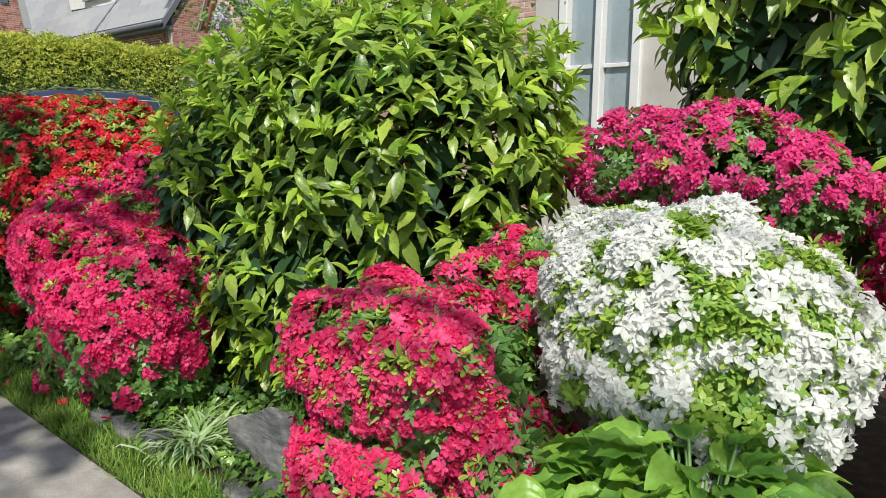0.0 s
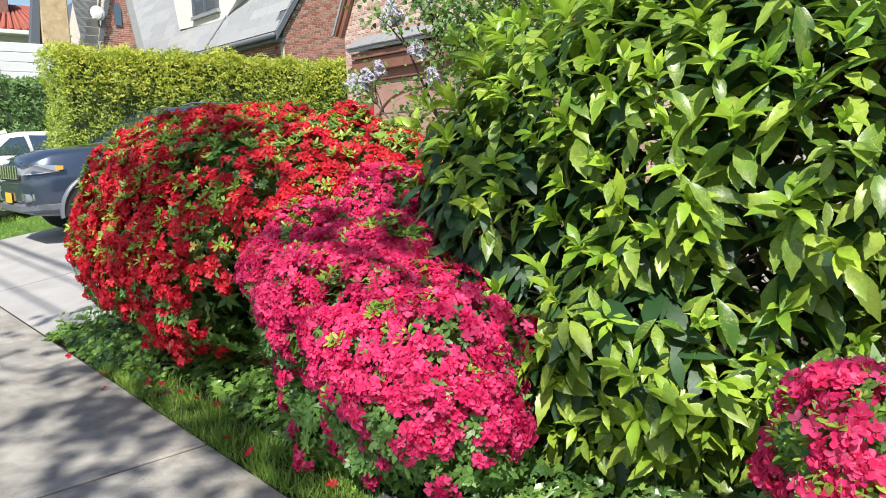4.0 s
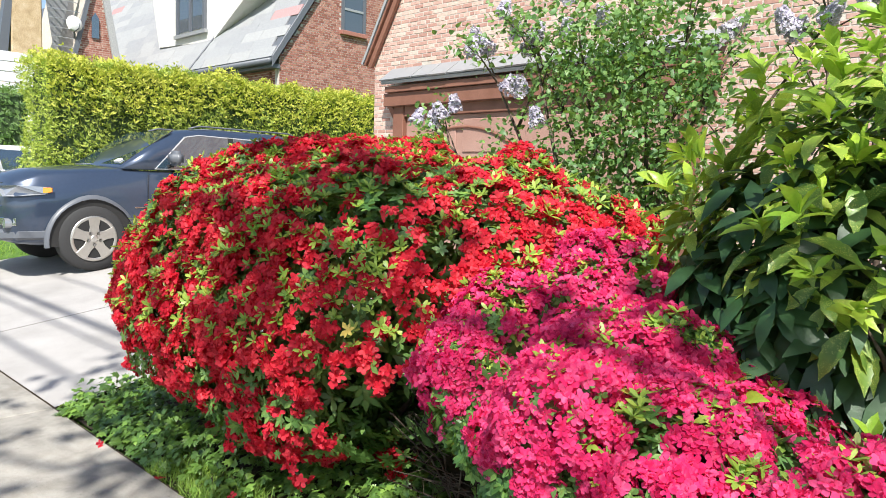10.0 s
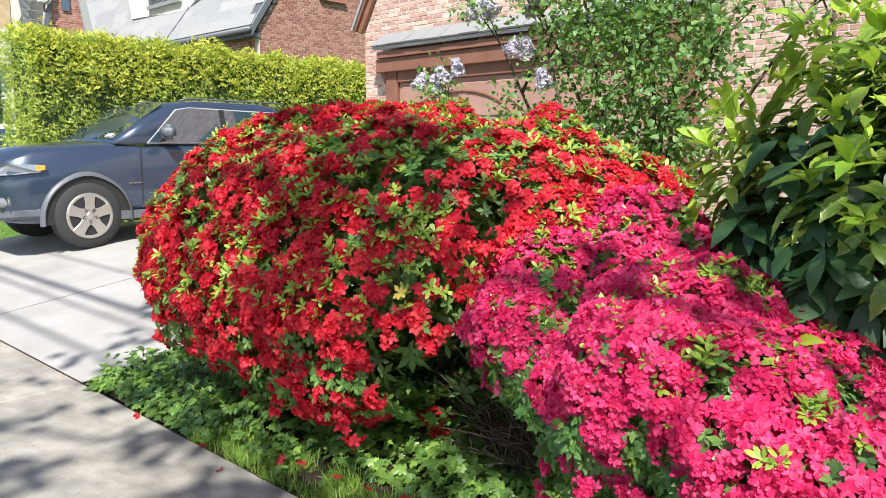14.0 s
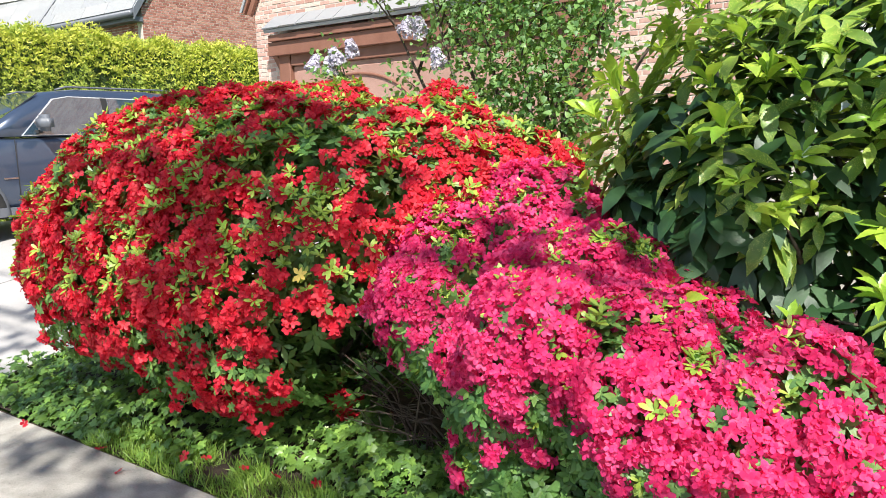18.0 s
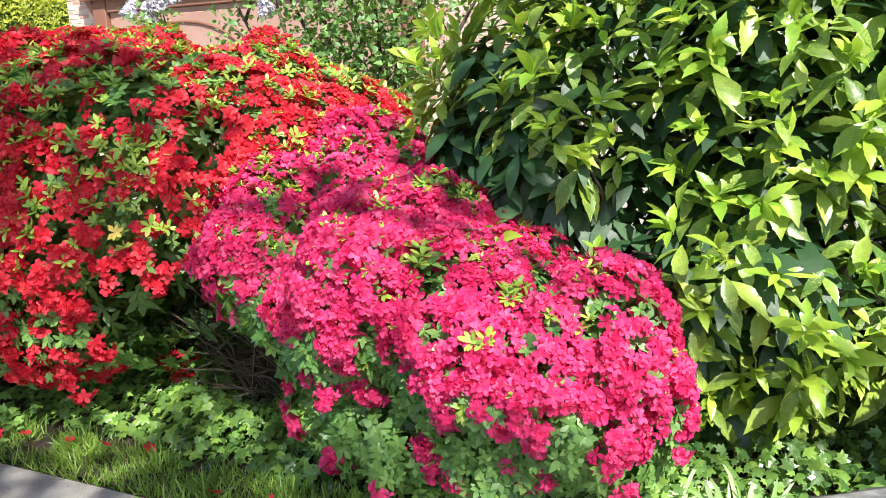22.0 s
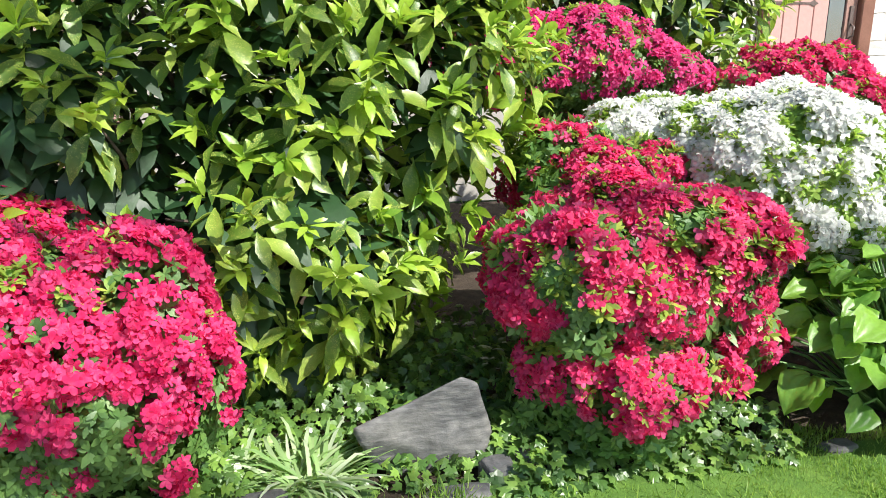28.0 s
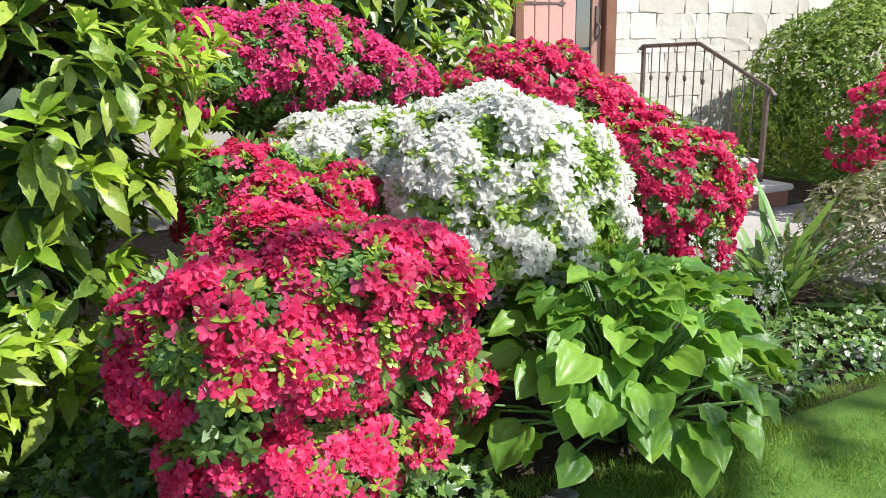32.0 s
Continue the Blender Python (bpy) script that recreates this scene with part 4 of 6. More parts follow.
verge = thing("verge_board", "dark brown painted board along the gable edge", "trim", kind="structure")
part("board", poly_bm([(GX0 - 0.08, WALL_Y - 0.05, 3.12), (GX0 - 0.01, WALL_Y - 0.05, 3.09), (-4.04, WALL_Y - 0.05, 6.45), (-4.12, WALL_Y - 0.05, 6.5)], (0, 0.06, 0), 0.006), BROWN, verge)
part("outer_board", poly_bm([(GX0 - 0.12, WALL_Y - 0.09, 3.13), (GX0 - 0.085, WALL_Y - 0.09, 3.12), (-4.145, WALL_Y - 0.09, 6.53), (-4.18, WALL_Y - 0.09, 6.55)], (0, 0.14, 0), 0.006), BROWN, verge)
part("roof_plane", poly_bm([(GX0 - 0.16, WALL_Y - 0.10, 3.15), (GX0 - 0.125, WALL_Y - 0.10, 3.14), (-4.18, WALL_Y - 0.10, 6.6), (-4.24, WALL_Y - 0.10, 6.62)], (0, 4.0, 0)), SLATE, verge)

canopy = thing("garage_canopy", "slate-topped brown canopy above the garage door", "canopy")
part("roof_board", poly_bm([(-5.62, 4.95, 2.80), (-5.62, 5.19, 2.97), (-5.62, 5.19, 3.02), (-5.62, 4.93, 2.84)], (4.62, 0, 0), 0.004), LEAD, canopy, "weathered grey slate edge")
for k in range(15):
    x = -5.63 + k * 0.31
    part("slate", poly_bm([(x, 4.92, 2.845 + 0.003 * (k % 3)), (x, 5.16, 3.03), (x, 5.16, 3.04), (x, 4.91 - 0.01 * (k % 2), 2.86 + 0.003 * (k % 3))], (0.30, 0, 0)), LEAD, canopy)
part("soffit", box_bm(-5.60, -1.02, 4.99, 5.17, 2.70, 2.78, 0.004), BROWN, canopy, "dark brown soffit")
part("beam", box_bm(-5.66, -1.06, 5.03, 5.19, 2.52, 2.695, 0.006), BROWN, canopy)
for x in (-5.58, -1.14):
    part("bracket", poly_bm([(x - 0.04, 5.18, 2.35), (x - 0.04, 5.05, 2.55), (x - 0.04, 5.18, 2.55)], (0.09, 0, 0), 0.004), BROWN, canopy)

door_g = thing("door_garage", "pinkish brown panelled garage door with arched top panel", "garage door", kind="structure")
for x0, x1 in ((-5.54, -5.34), (-1.42, -1.22)):
    part("jamb", box_bm(x0, x1, 5.10, 5.20, 0.3, 2.55, 0.008), BROWN, door_g)
part("lintel", box_bm(-5.33, -1.43, 5.11, 5.20, 2.38, 2.55, 0.008), BROWN, door_g)
part("leaf_panel", box_bm(-5.33, -1.43, 5.165, 5.21, 0.32, 2.375), BROWN_DOOR, door_g)
for k in range(4):
    for j in range(4):
        x, z = -5.27 + 0.975 * k, 0.40 + 0.5 * j
        part("door_panel", box_bm(x, x + 0.86, 5.148, 5.168, z, z + 0.42, 0.012), BROWN_DOOR, door_g)
arch = [(-4.3 + 0.95 * math.cos(a), 5.14, 1.70 + 0.52 * math.sin(a)) for a in np.linspace(0.15, math.pi - 0.15, 14)]
part("arch_moulding", tube_bm(arch, 0.018, 6), BROWN, door_g, "dark arched moulding", True)

# stucco bay with the white window
bay = thing("wall_bay", "pale stucco house wall around the white window", "wall", kind="structure")
WX0, WX1, WZ0, WZ1 = 0.78, 1.50, 1.35, 3.1
for box in ((0.36, WX0 - 0.1, 0, 6.2), (WX1 + 0.1, 6.05, 0, 6.2), (WX0 - 0.1, WX1 + 0.1, 0, WZ0), (WX0 - 0.1, WX1 + 0.1, WZ1, 6.2)):
    part("stucco", box_bm(box[0], box[1], WALL_Y + 0.005, WALL_Y + 0.3, box[2], box[3]), STUCCO, bay)
window = thing("window_1", "tall white casement window with pale reflecting panes", "window", kind="structure")
for x0, x1, z0, z1 in ((WX0 - 0.1, WX0, WZ0, WZ1), (WX1, WX1 + 0.1, WZ0, WZ1), (1.10, 1.18, WZ0 + 0.06, WZ1), (WX0, WX1, WZ0, WZ0 + 0.055)):
    part("window_frame", box_bm(x0 + 0.001, x1 - 0.001, WALL_Y - 0.05, WALL_Y + 0.09, z0, z1, 0.008), WHITE_TRIM, window)
for x0, x1 in ((WX0, 1.10), (1.18, WX1)):
    part("pane", box_bm(x0 + 0.002, x1 - 0.002, WALL_Y + 0.05, WALL_Y + 0.06, WZ0 + 0.06, WZ1), PANE, window)
    part("blind", box_bm(x0 + 0.002, x1 - 0.002, WALL_Y + 0.09, WALL_Y + 0.10, WZ0 + 0.85, WZ1), WHITE_TRIM, window, "white roller blind")
    part("sash_bar", box_bm(x0 + 0.002, x1 - 0.002, WALL_Y + 0.01, WALL_Y + 0.05, WZ0 + 0.80, WZ0 + 0.84, 0.004), WHITE_TRIM, window)
part("window_back", box_bm(WX0, WX1, WALL_Y + 0.2, WALL_Y + 0.22, WZ0, WZ1), BLACK, window)

# stone front with the door
stone = thing("wall_stone", "sunlit wall of pale squared fieldstone with light mortar", "wall", kind="structure")
DX0, DX1, DZ0 = 6.60, 7.62, 0.62
for x0, x1, z0, z1 in ((6.06, DX0 - 0.12, 0, 6.2), (DX1 + 0.16, 14.0, 0, 6.2), (DX0 - 0.12, DX1 + 0.16, 2.9, 6.2), (DX0 - 0.12, DX1 + 0.16, 0, DZ0)):
    part("mortar", box_bm(x0, x1, WALL_Y + 0.02, WALL_Y + 0.35, z0, z1), MORTAR, stone)
rs = random.Random(8)
stone_shapes = []
for k in range(4):
    bm = box_bm(-0.5, 0.5, -0.5, 0.5, -0.5, 0.5)
    bmesh.ops.subdivide_edges(bm, edges=bm.edges[:], cuts=1, use_grid_fill=True)
    for v in bm.verts:
        v.co += Vector((rs.uniform(-0.035, 0.035), rs.uniform(-0.16, 0.16) if v.co.y < 0 else 0, rs.uniform(-0.05, 0.05)))
        if abs(v.co.x) > 0.4 and abs(v.co.z) > 0.4:
            v.co.x *= 0.97
            v.co.z *= 0.96
    me = bpy.data.meshes.new("stone")
    bm.to_mesh(me)
    bm.free()
    me.materials.append(STONE)
    stone_shapes.append(me)
RUST = rough_paint("rusty_stone", (0.45, 0.22, 0.14), (0.55, 0.31, 0.22), (0.6, 0.4, 0.3), 9, 0.9, 0.6, 0.02)
count = 0
for x_from, x_to, z_from in ((DX1 + 0.18, 11.4, 0.4), (6.1, DX0 - 0.14, 0.4)):
    z = z_from
    while z < 3.0:
        h = rs.choice((0.15, 0.22, 0.28, 0.33))
        x = x_from
        while x < x_to - 0.05:
            w = min(rs.uniform(0.18, 0.55), x_to - x)
            if w > 0.07:
                m = Matrix.LocRotScale(Vector((x + w / 2, WALL_Y + 0.02, z + h / 2)), Euler((0, rs.uniform(-0.02, 0.02), 0)), Vector((w - 0.006, 0.036, h - 0.006)))
                ob = shared("stone", stone_shapes[count % 4], m, stone)
                if count % 9 == 4 and w * h < 0.045:
                    me = ob.data.copy()
                    me.materials.clear()
                    me.materials.append(RUST)
                    ob.data = me
                count += 1
            x += w
        z += h

door = thing("door_front", "pale red wooden front door with iron strap hinges and narrow glass", "door", kind="structure")
for x0, x1 in ((DX0 - 0.11, DX0), (DX1, DX1 + 0.15)):
    part("door_frame", box_bm(x0, x1, WALL_Y - 0.06, WALL_Y + 0.12, DZ0, 2.88, 0.01), BROWN, door, "dark brown frame")
for k in range(4):
    x0 = DX0 + 0.004 + k * 0.172
    part("plank", box_bm(x0, x0 + 0.166, WALL_Y + 0.02, WALL_Y + 0.07, DZ0 + 0.01, 2.86, 0.006), PINE, door)
part("glass", box_bm(DX0 + 0.70, DX0 + 0.88, WALL_Y + 0.03, WALL_Y + 0.05, DZ0 + 0.80, 2.7), GLASS_DARK, door, "narrow dark glass")
part("lower_panel", box_bm(DX0 + 0.70, DX0 + 0.88, WALL_Y + 0.02, WALL_Y + 0.07, DZ0 + 0.01, DZ0 + 0.79, 0.006), PINE, door)
part("stile", box_bm(DX0 + 0.885, DX1 - 0.004, WALL_Y + 0.01, WALL_Y + 0.075, DZ0 + 0.01, 2.86, 0.006), BROWN_DOOR, door)
for z in (1.35, 1.92, 2.5):
    strap = part("strap_hinge", poly_bm([(DX0 + 0.01, WALL_Y + 0.012, z - 0.016), (DX0 + 0.46, WALL_Y + 0.012, z - 0.008), (DX0 + 0.50, WALL_Y + 0.012, z - 0.03), (DX0 + 0.56, WALL_Y + 0.012, z), (DX0 + 0.50, WALL_Y + 0.012, z + 0.03), (DX0 + 0.46, WALL_Y + 0.012, z + 0.008), (DX0 + 0.01, WALL_Y + 0.012, z + 0.016)], (0, 0.008, 0)), IRON, door, "black iron strap hinge")
plate = part("lock_plate", box_bm(DX0 + 0.925, DX0 + 0.975, WALL_Y - 0.005, WALL_Y + 0.012, 1.55, 1.90, 0.006), IRON, door, "black lock plate")
part("door_handle", tube_bm([(DX0 + 0.95, WALL_Y - 0.005, 1.58), (DX0 + 0.95, WALL_Y - 0.055, 1.60), (DX0 + 0.95, WALL_Y - 0.06, 1.68), (DX0 + 0.95, WALL_Y - 0.005, 1.72)], 0.011, 6), IRON, plate, "", True)
part("threshold", box_bm(DX0 - 0.12, DX1 + 0.16, WALL_Y - 0.12, WALL_Y + 0.1, DZ0 - 0.04, DZ0, 0.008), CONCRETE, door)

steps = thing("front_steps", "pale stone-capped brick steps up to the front door", "steps")
for k, (y0, z) in enumerate(((3.05, 0.22), (3.40, 0.40), (3.75, 0.58))):
    y1 = WALL_Y - 0.13 if k == 2 else y0 + 0.36
    part("riser", box_bm(6.35, 8.12, y0 + 0.03, y1 - 0.001, 0.0, z - 0.055), BRICK_RED, steps, "brown brick riser")
    part("tread", box_bm(6.32, 8.16, y0, y1, z - 0.054, z, 0.012, 2), WHITE_TRIM, steps, "worn pale stone tread")

railing = thing("iron_railing", "thin wrought iron stair railing with knotted bars", "railing", (8.0, 4.0, 0.4))
RX = 8.0
origin = Vector((8.0, 4.0, 0.4))
rail_pts = [Vector((RX, y, z)) - origin for y, z in [(5.02, 1.44), (4.98, 1.47), (4.15, 1.47), (3.27, 1.05), (3.21, 1.0), (3.24, 0.96)]]
part("handrail", tube_bm(rail_pts, 0.021, 8), IRON, railing, "", True)
low_pts = [Vector((RX, y, z)) - origin for y, z in [(4.98, 0.72), (4.15, 0.72), (3.3, 0.36)]]
part("lower_rail", tube_bm(low_pts, 0.012, 6), IRON, railing, "", True)
for y, z0, z1 in ((4.96, 0.58, 1.46), (3.30, 0.22, 1.05)):
    part("post", box_bm(-0.019, 0.019, y - 4.0 - 0.019, y - 4.0 + 0.019, z0 - 0.4, z1 - 0.4, 0.003), IRON, railing)
for k in range(12):
    y = 4.83 - k * 0.125
    top = 1.46 if y > 4.15 else 1.46 - (4.15 - y) * 0.477
    bot = 0.72 if y > 4.15 else 0.72 - (4.15 - y) * 0.42
    bar = part("baluster", tube_bm([(0, y - 4.0, bot - 0.4), (0, y - 4.0, top - 0.4)], 0.007, 6), IRON, railing, "", True)
    if k % 2 == 0:
        zk = (bot + top) / 2 - 0.4 + 0.05
        part("knot", tube_bm([(0, y - 4.0, zk - 0.035), (0, y - 4.0, zk - 0.012), (0, y - 4.0, zk + 0.012), (0, y - 4.0, zk + 0.035)], [0.008, 0.019, 0.019, 0.008], 8), IRON, bar, "", True)

path = thing("front_path", "pale concrete path to the front steps", "path", kind="structure")
for k in range(6):
    part("slab", box_bm(6.55, 8.6, 0.05 + 0.5 * k + 0.004, 0.55 + 0.5 * k - 0.004, -0.08, 0.03 + 0.001 * k, 0.006), DRIVE, path)

# neighbour's house
NX, NY, PITCH = -13.6, 8.25, 1.49
nb = thing("neighbour_house", "brick neighbour house with slate roof, white dormer and gable end", "house", (NX, 8.5, 0.2))
NO = Vector((NX, 8.5, 0.2))


def nbp(*pts):
    return [Vector(p) - NO for p in pts]


GX = NX + 0.16
part("gable_wall", poly_bm(nbp((GX, 8.5, 0.2), (GX, 15.9, 0.2), (GX, 15.9, 4.5), (GX, 12.2, 9.9), (GX, 8.5, 4.4)), (-0.3, 0, 0)), MORTAR, nb, "gable end wall")
part("front_wall", box_bm(-12.0, -0.31, 0.0, 0.3, 0.0, 4.3), MORTAR, nb)
nbr = np.random.default_rng(6)
nbb = brick_rows(8.5, 14.5, 2.6, 7.4, NY, nbr, lambda y, z: z < 4.40 + (y - 8.5) * PITCH and not (10.36 < y < 11.12 and 5.36 < z < 6.75), 0.19, 0.062)
turned = np.array(((0, 1, 0), (1, 0, 0), (0, 0, 1.0)))
v, f = strew(PLAIN_BOX, np.array([(0.135, y - 8.5, z - 0.2) for y, z, h in nbb]), np.tile(turned, (len(nbb), 1, 1)), np.array([(2 * h, 0.06, 0.05) for y, z, h in nbb]))
tagged(mesh_object("brickwork", v, f, BRICK_RED, nb, "red brickwork", False), kind="stuff")
nbb = brick_rows(-18.0, -13.62, 2.6, 4.3, NY, nbr, lambda x, z: True, 0.19, 0.062)
v, f = strew(PLAIN_BOX, np.array([(x - NX, 0.025, z - 0.2) for x, z, h in nbb]), np.tile(np.eye(3), (len(nbb), 1, 1)), np.array([(2 * h, 0.06, 0.05) for x, z, h in nbb]))
tagged(mesh_object("front_brickwork", v, f, BRICK_RED, nb, "red brickwork", False), kind="stuff")
win = part("window", box_bm(0.165, 0.18, 1.88, 2.62, 5.2, 6.5), PANE_DARK, nb, "dark gable window")
part("window_sill", box_bm(0.14, 0.27, 1.82, 2.68, 5.08, 5.19, 0.01), BRICK_RED, win)
for y in (1.86, 2.58):
    part("window_frame", box_bm(0.16, 0.21, y, y + 0.08, 5.2, 6.55), CAR_GREY, win)
part("window_rail", box_bm(0.16, 0.20, 1.92, 2.58, 5.72, 5.78), LEAD, win)


def on_roof(x, y, up=0.0):
    return (x, y - up * 0.83, 4.38 + PITCH * (y - NY) + up * 0.56)


# dark base: seen in the slate gaps, its colour draws the courses' shadow lines
roof = part("roof", poly_bm(nbp(on_roof(NX + 0.22, NY), on_roof(NX + 0.22, 12.2), on_roof(-44.0, 12.2), on_roof(-44.0, NY)), (0, 0.07, -0.10)), CAR_GREY, nb, "grey and mauve slate roof")
part("back_roof", poly_bm(nbp((NX + 0.22, 16.1, 4.4), (NX + 0.22, 12.3, 10.1), (-44.0, 12.3, 10.1), (-44.0, 16.1, 4.4)), (0, -0.07, -0.10)), SLATE, nb)
part("verge_board", poly_bm(nbp((NX + 0.23, NY - 0.02, 4.16), (NX + 0.23, 12.2, 10.06), (NX + 0.23, 12.2, 10.32), (NX + 0.23, NY - 0.02, 4.42)), (0.05, 0, 0), 0.006), CAR_GREY, nb, "dark verge board")
part("gutter", tube_bm(nbp((-44.0, NY - 0.06, 4.30), (NX + 0.26, NY - 0.06, 4.30)), 0.075, 8), CAR_GREY, nb, "dark gutter", True)
part("soffit", box_bm(-14.0, 0.2, -0.24, 0.0, 3.95, 4.05), CAR_GREY, nb)
ang = math.atan(PITCH)
T = np.array(Euler((ang + 0.06, 0, 0)).to_matrix())
step = 0.34 * math.cos(ang)
sl, red = [], []
for r in range(17):
    x = NX + 0.20 - (0.3 if r % 2 else 0.0)
    while x > -30:
        w = 0.75 + 0.65 * nbr.random()
        c = Vector(on_roof(x - w / 2, NY + step * (r + 0.55), 0.02)) - NO
        (red if nbr.random() < 0.045 else sl).append((c.x, c.y, c.z, w))
        x -= w
for name, rows, mat, lab in (("roof_slate", sl, SLATE, ""), ("red_slate", red, RED_SLATE, "faded reddish slates")):
    v, f = strew(bevelled_box(0.5, 0.5, 0.5, 0.02), np.array([s[:3] for s in rows]), np.tile(T, (len(rows), 1, 1)), np.array([(s[3] - 0.012, 0.318, 0.03) for s in rows]))
    tagged(mesh_object(name, v, f, mat, roof, lab, False), kind="stuff")
part("valley_strip", tube_bm(nbp(on_roof(-17.28, 8.92, 0.05), on_roof(-17.5, 8.27, 0.05)), 0.035, 6), CAR_GREY, roof, "dark downpipe in the valley")
dormer = part("dormer", poly_bm(nbp((-20.69, 8.86, 5.45), (-17.35, 8.86, 5.30), (-14.7, 8.86, 6.75), (-14.7, 8.86, 8.6), (-21.6, 8.86, 8.6)), (0, 2.6, 0)), DORMER, nb, "white stucco dormer")
DZ = 5.72
part("dormer_window", box_bm(-19.35 - NX, -17.75 - NX, 0.32, 0.35, DZ - 0.2, 7.6 - 0.2), PANE_DARK, dormer, "leaded dormer window")
for x in (-19.42, -18.6, -17.78):
    part("dormer_frame", box_bm(x - NX, x + 0.11 - NX, 0.28, 0.36, DZ - 0.25, 7.4), CAR_GREY, dormer)
part("dormer_sill", box_bm(-19.5 - NX, -17.6 - NX, 0.25, 0.37, DZ - 0.36, DZ - 0.26), LEAD, dormer)
# narrow entrance gable, its roof and the chimney beside it
wing = part("entrance_gable", poly_bm(nbp((-20, 6.1, 0.3), (-20, 7.3, 0.3), (-20, 7.2, 4.9), (-20, 6.78, 7.0), (-20, 6.68, 7.0), (-20, 6.2, 4.9)), (-4, 0, 0)), MORTAR, nb, "narrow steep brick gable")
nbb = brick_rows(6.1, 7.3, 3.6, 6.9, NY, nbr, lambda y, z: abs(y - 6.70) < 0.5 - (z - 4.9) * 0.21, 0.19, 0.062)
v, f = strew(PLAIN_BOX, np.array([(-6.42, y - 8.5, z - 0.2) for y, z, h in nbb]), np.tile(turned, (len(nbb), 1, 1)), np.array([(2 * h, 0.05, 0.05) for y, z, h in nbb]))
tagged(mesh_object("gable_brickwork", v, f, BRICK_RED, wing, "red brickwork", False), kind="stuff")
part("arched_window", poly_bm(nbp((-19.97, 6.55, 5.3), (-19.97, 6.75, 5.3), (-19.97, 6.75, 5.85), (-19.97, 6.65, 6.02), (-19.97, 6.55, 5.85)), (0.03, 0, 0)), GLASS_DARK, wing, "narrow arched window")
part("gable_board", poly_bm(nbp((-19.95, 6.02, 4.8), (-19.95, 6.14, 4.8), (-19.95, 6.68, 7.1), (-19.95, 6.58, 7.1)), (0.08, 0, 0)), CAR_GREY, wing, "dark barge board")
part("gable_verge", poly_bm(nbp((-19.94, 7.14, 4.6), (-19.94, 7.34, 4.6), (-19.94, 6.90, 7.05), (-19.94, 6.74, 7.05)), (0.10, 0, 0), 0.006), SLATE, wing, "slate verge of the steep gable")
part("wing_roof", poly_bm(nbp((-20.1, 5.62, 4.6), (-20.6, 6.3, 4.6), (-20.6, 6.3, 6.9), (-20.1, 5.30, 6.9)), (-0.15, 0.05, 0)), SLATE, nb, "steep slate slope")
for k in range(9):
    z = 4.7 + 0.25 * k
    u = (z - 4.6) / 2.3
    part("slate_course", box_bm(-0.01, 0.02, 0.0, 0.85, 0.0, 0.016), LEAD, nb).location = Vector((-20.06, 5.60 - 0.32 * u, z)) - NO
part("chimney", box_bm(-7.4, -6.4, 4.52 - 8.5, 5.28 - 8.5, 0.0, 7.6, 0.03), TAN, nb, "tan stone chimney")
part("corner_board", poly_bm(nbp((-20.0, 4.12, 4.0), (-20.0, 4.38, 4.0), (-20.0, 4.68, 7.2), (-20.0, 4.56, 7.2)), (-0.3, 0, 0)), CAR_GREY, nb, "dark edge of the steep roof")
dish = thing("satellite_dish", "round white satellite dish on the neighbour's wall", "satellite dish", (-19.8, 6.02, 5.56))
bm = bmesh.new()
bmesh.ops.create_uvsphere(bm, u_segments=20, v_segments=12, radius=0.42)
bmesh.ops.delete(bm, geom=[v for v in bm.verts if v.co.z > -0.26], context="VERTS")
for v in bm.verts:
    v.co = Vector((0.10 - (v.co.z + 0.42) * 0.5, v.co.x * 0.72, v.co.y * 0.72))
bmesh.ops.solidify(bm, geom=bm.faces[:], thickness=0.02)
part("reflector", bm, DISH, dish, "", True)
part("arm", tube_bm([(0.05, 0, -0.2), (0.3, 0.02, -0.15), (0.36, 0.03, -0.02)], 0.015, 6), CAR_GREY, dish, "", True)
part("mast", tube_bm([(0.02, 0, 0), (-0.1, 0.05, -0.3), (-0.25, 0.12, -0.35)], 0.025, 6), CAR_GREY, dish, "", True)

# ---- vehicles ----


def loft(stations, material, name, parent, label="", close=True, smooth=True):
    """A skin through cross-sections, each a list of points of the same number."""
    bm = bmesh.new()
    rings = [[bm.verts.new(p) for p in s] for s in stations]
    n = len(rings[0])
    for a, b in zip(rings, rings[1:]):
        for k in range(n):
            bm.faces.new((a[k], a[(k + 1) % n], b[(k + 1) % n], b[k]))
    if close:
        bm.faces.new(rings[0][::-1])
        bm.faces.new(rings[-1])
    bmesh.ops.recalc_face_normals(bm, faces=bm.faces[:])
    return part(name, bm, material, parent, label, smooth)


def ring(u, half, z0, z1, tuck=0.05, crown=0.03, shoulder=0.10):
    """A rounded box section of a car body at u along its length: x is across, z up."""
    right = [(half - tuck - 0.06, z0), (half - tuck, z0 + 0.05), (half, z0 + 0.35 * (z1 - z0)), (half, z0 + 0.62 * (z1 - z0)), (half - 0.02, z1 - shoulder * 0.5), (half - shoulder, z1)]
    pts = [(x, u, z) for x, z in right] + [(0, u, z1 + crown)] + [(-x, u, z) for x, z in reversed(right)] + [(0, u, z0)]
    return pts


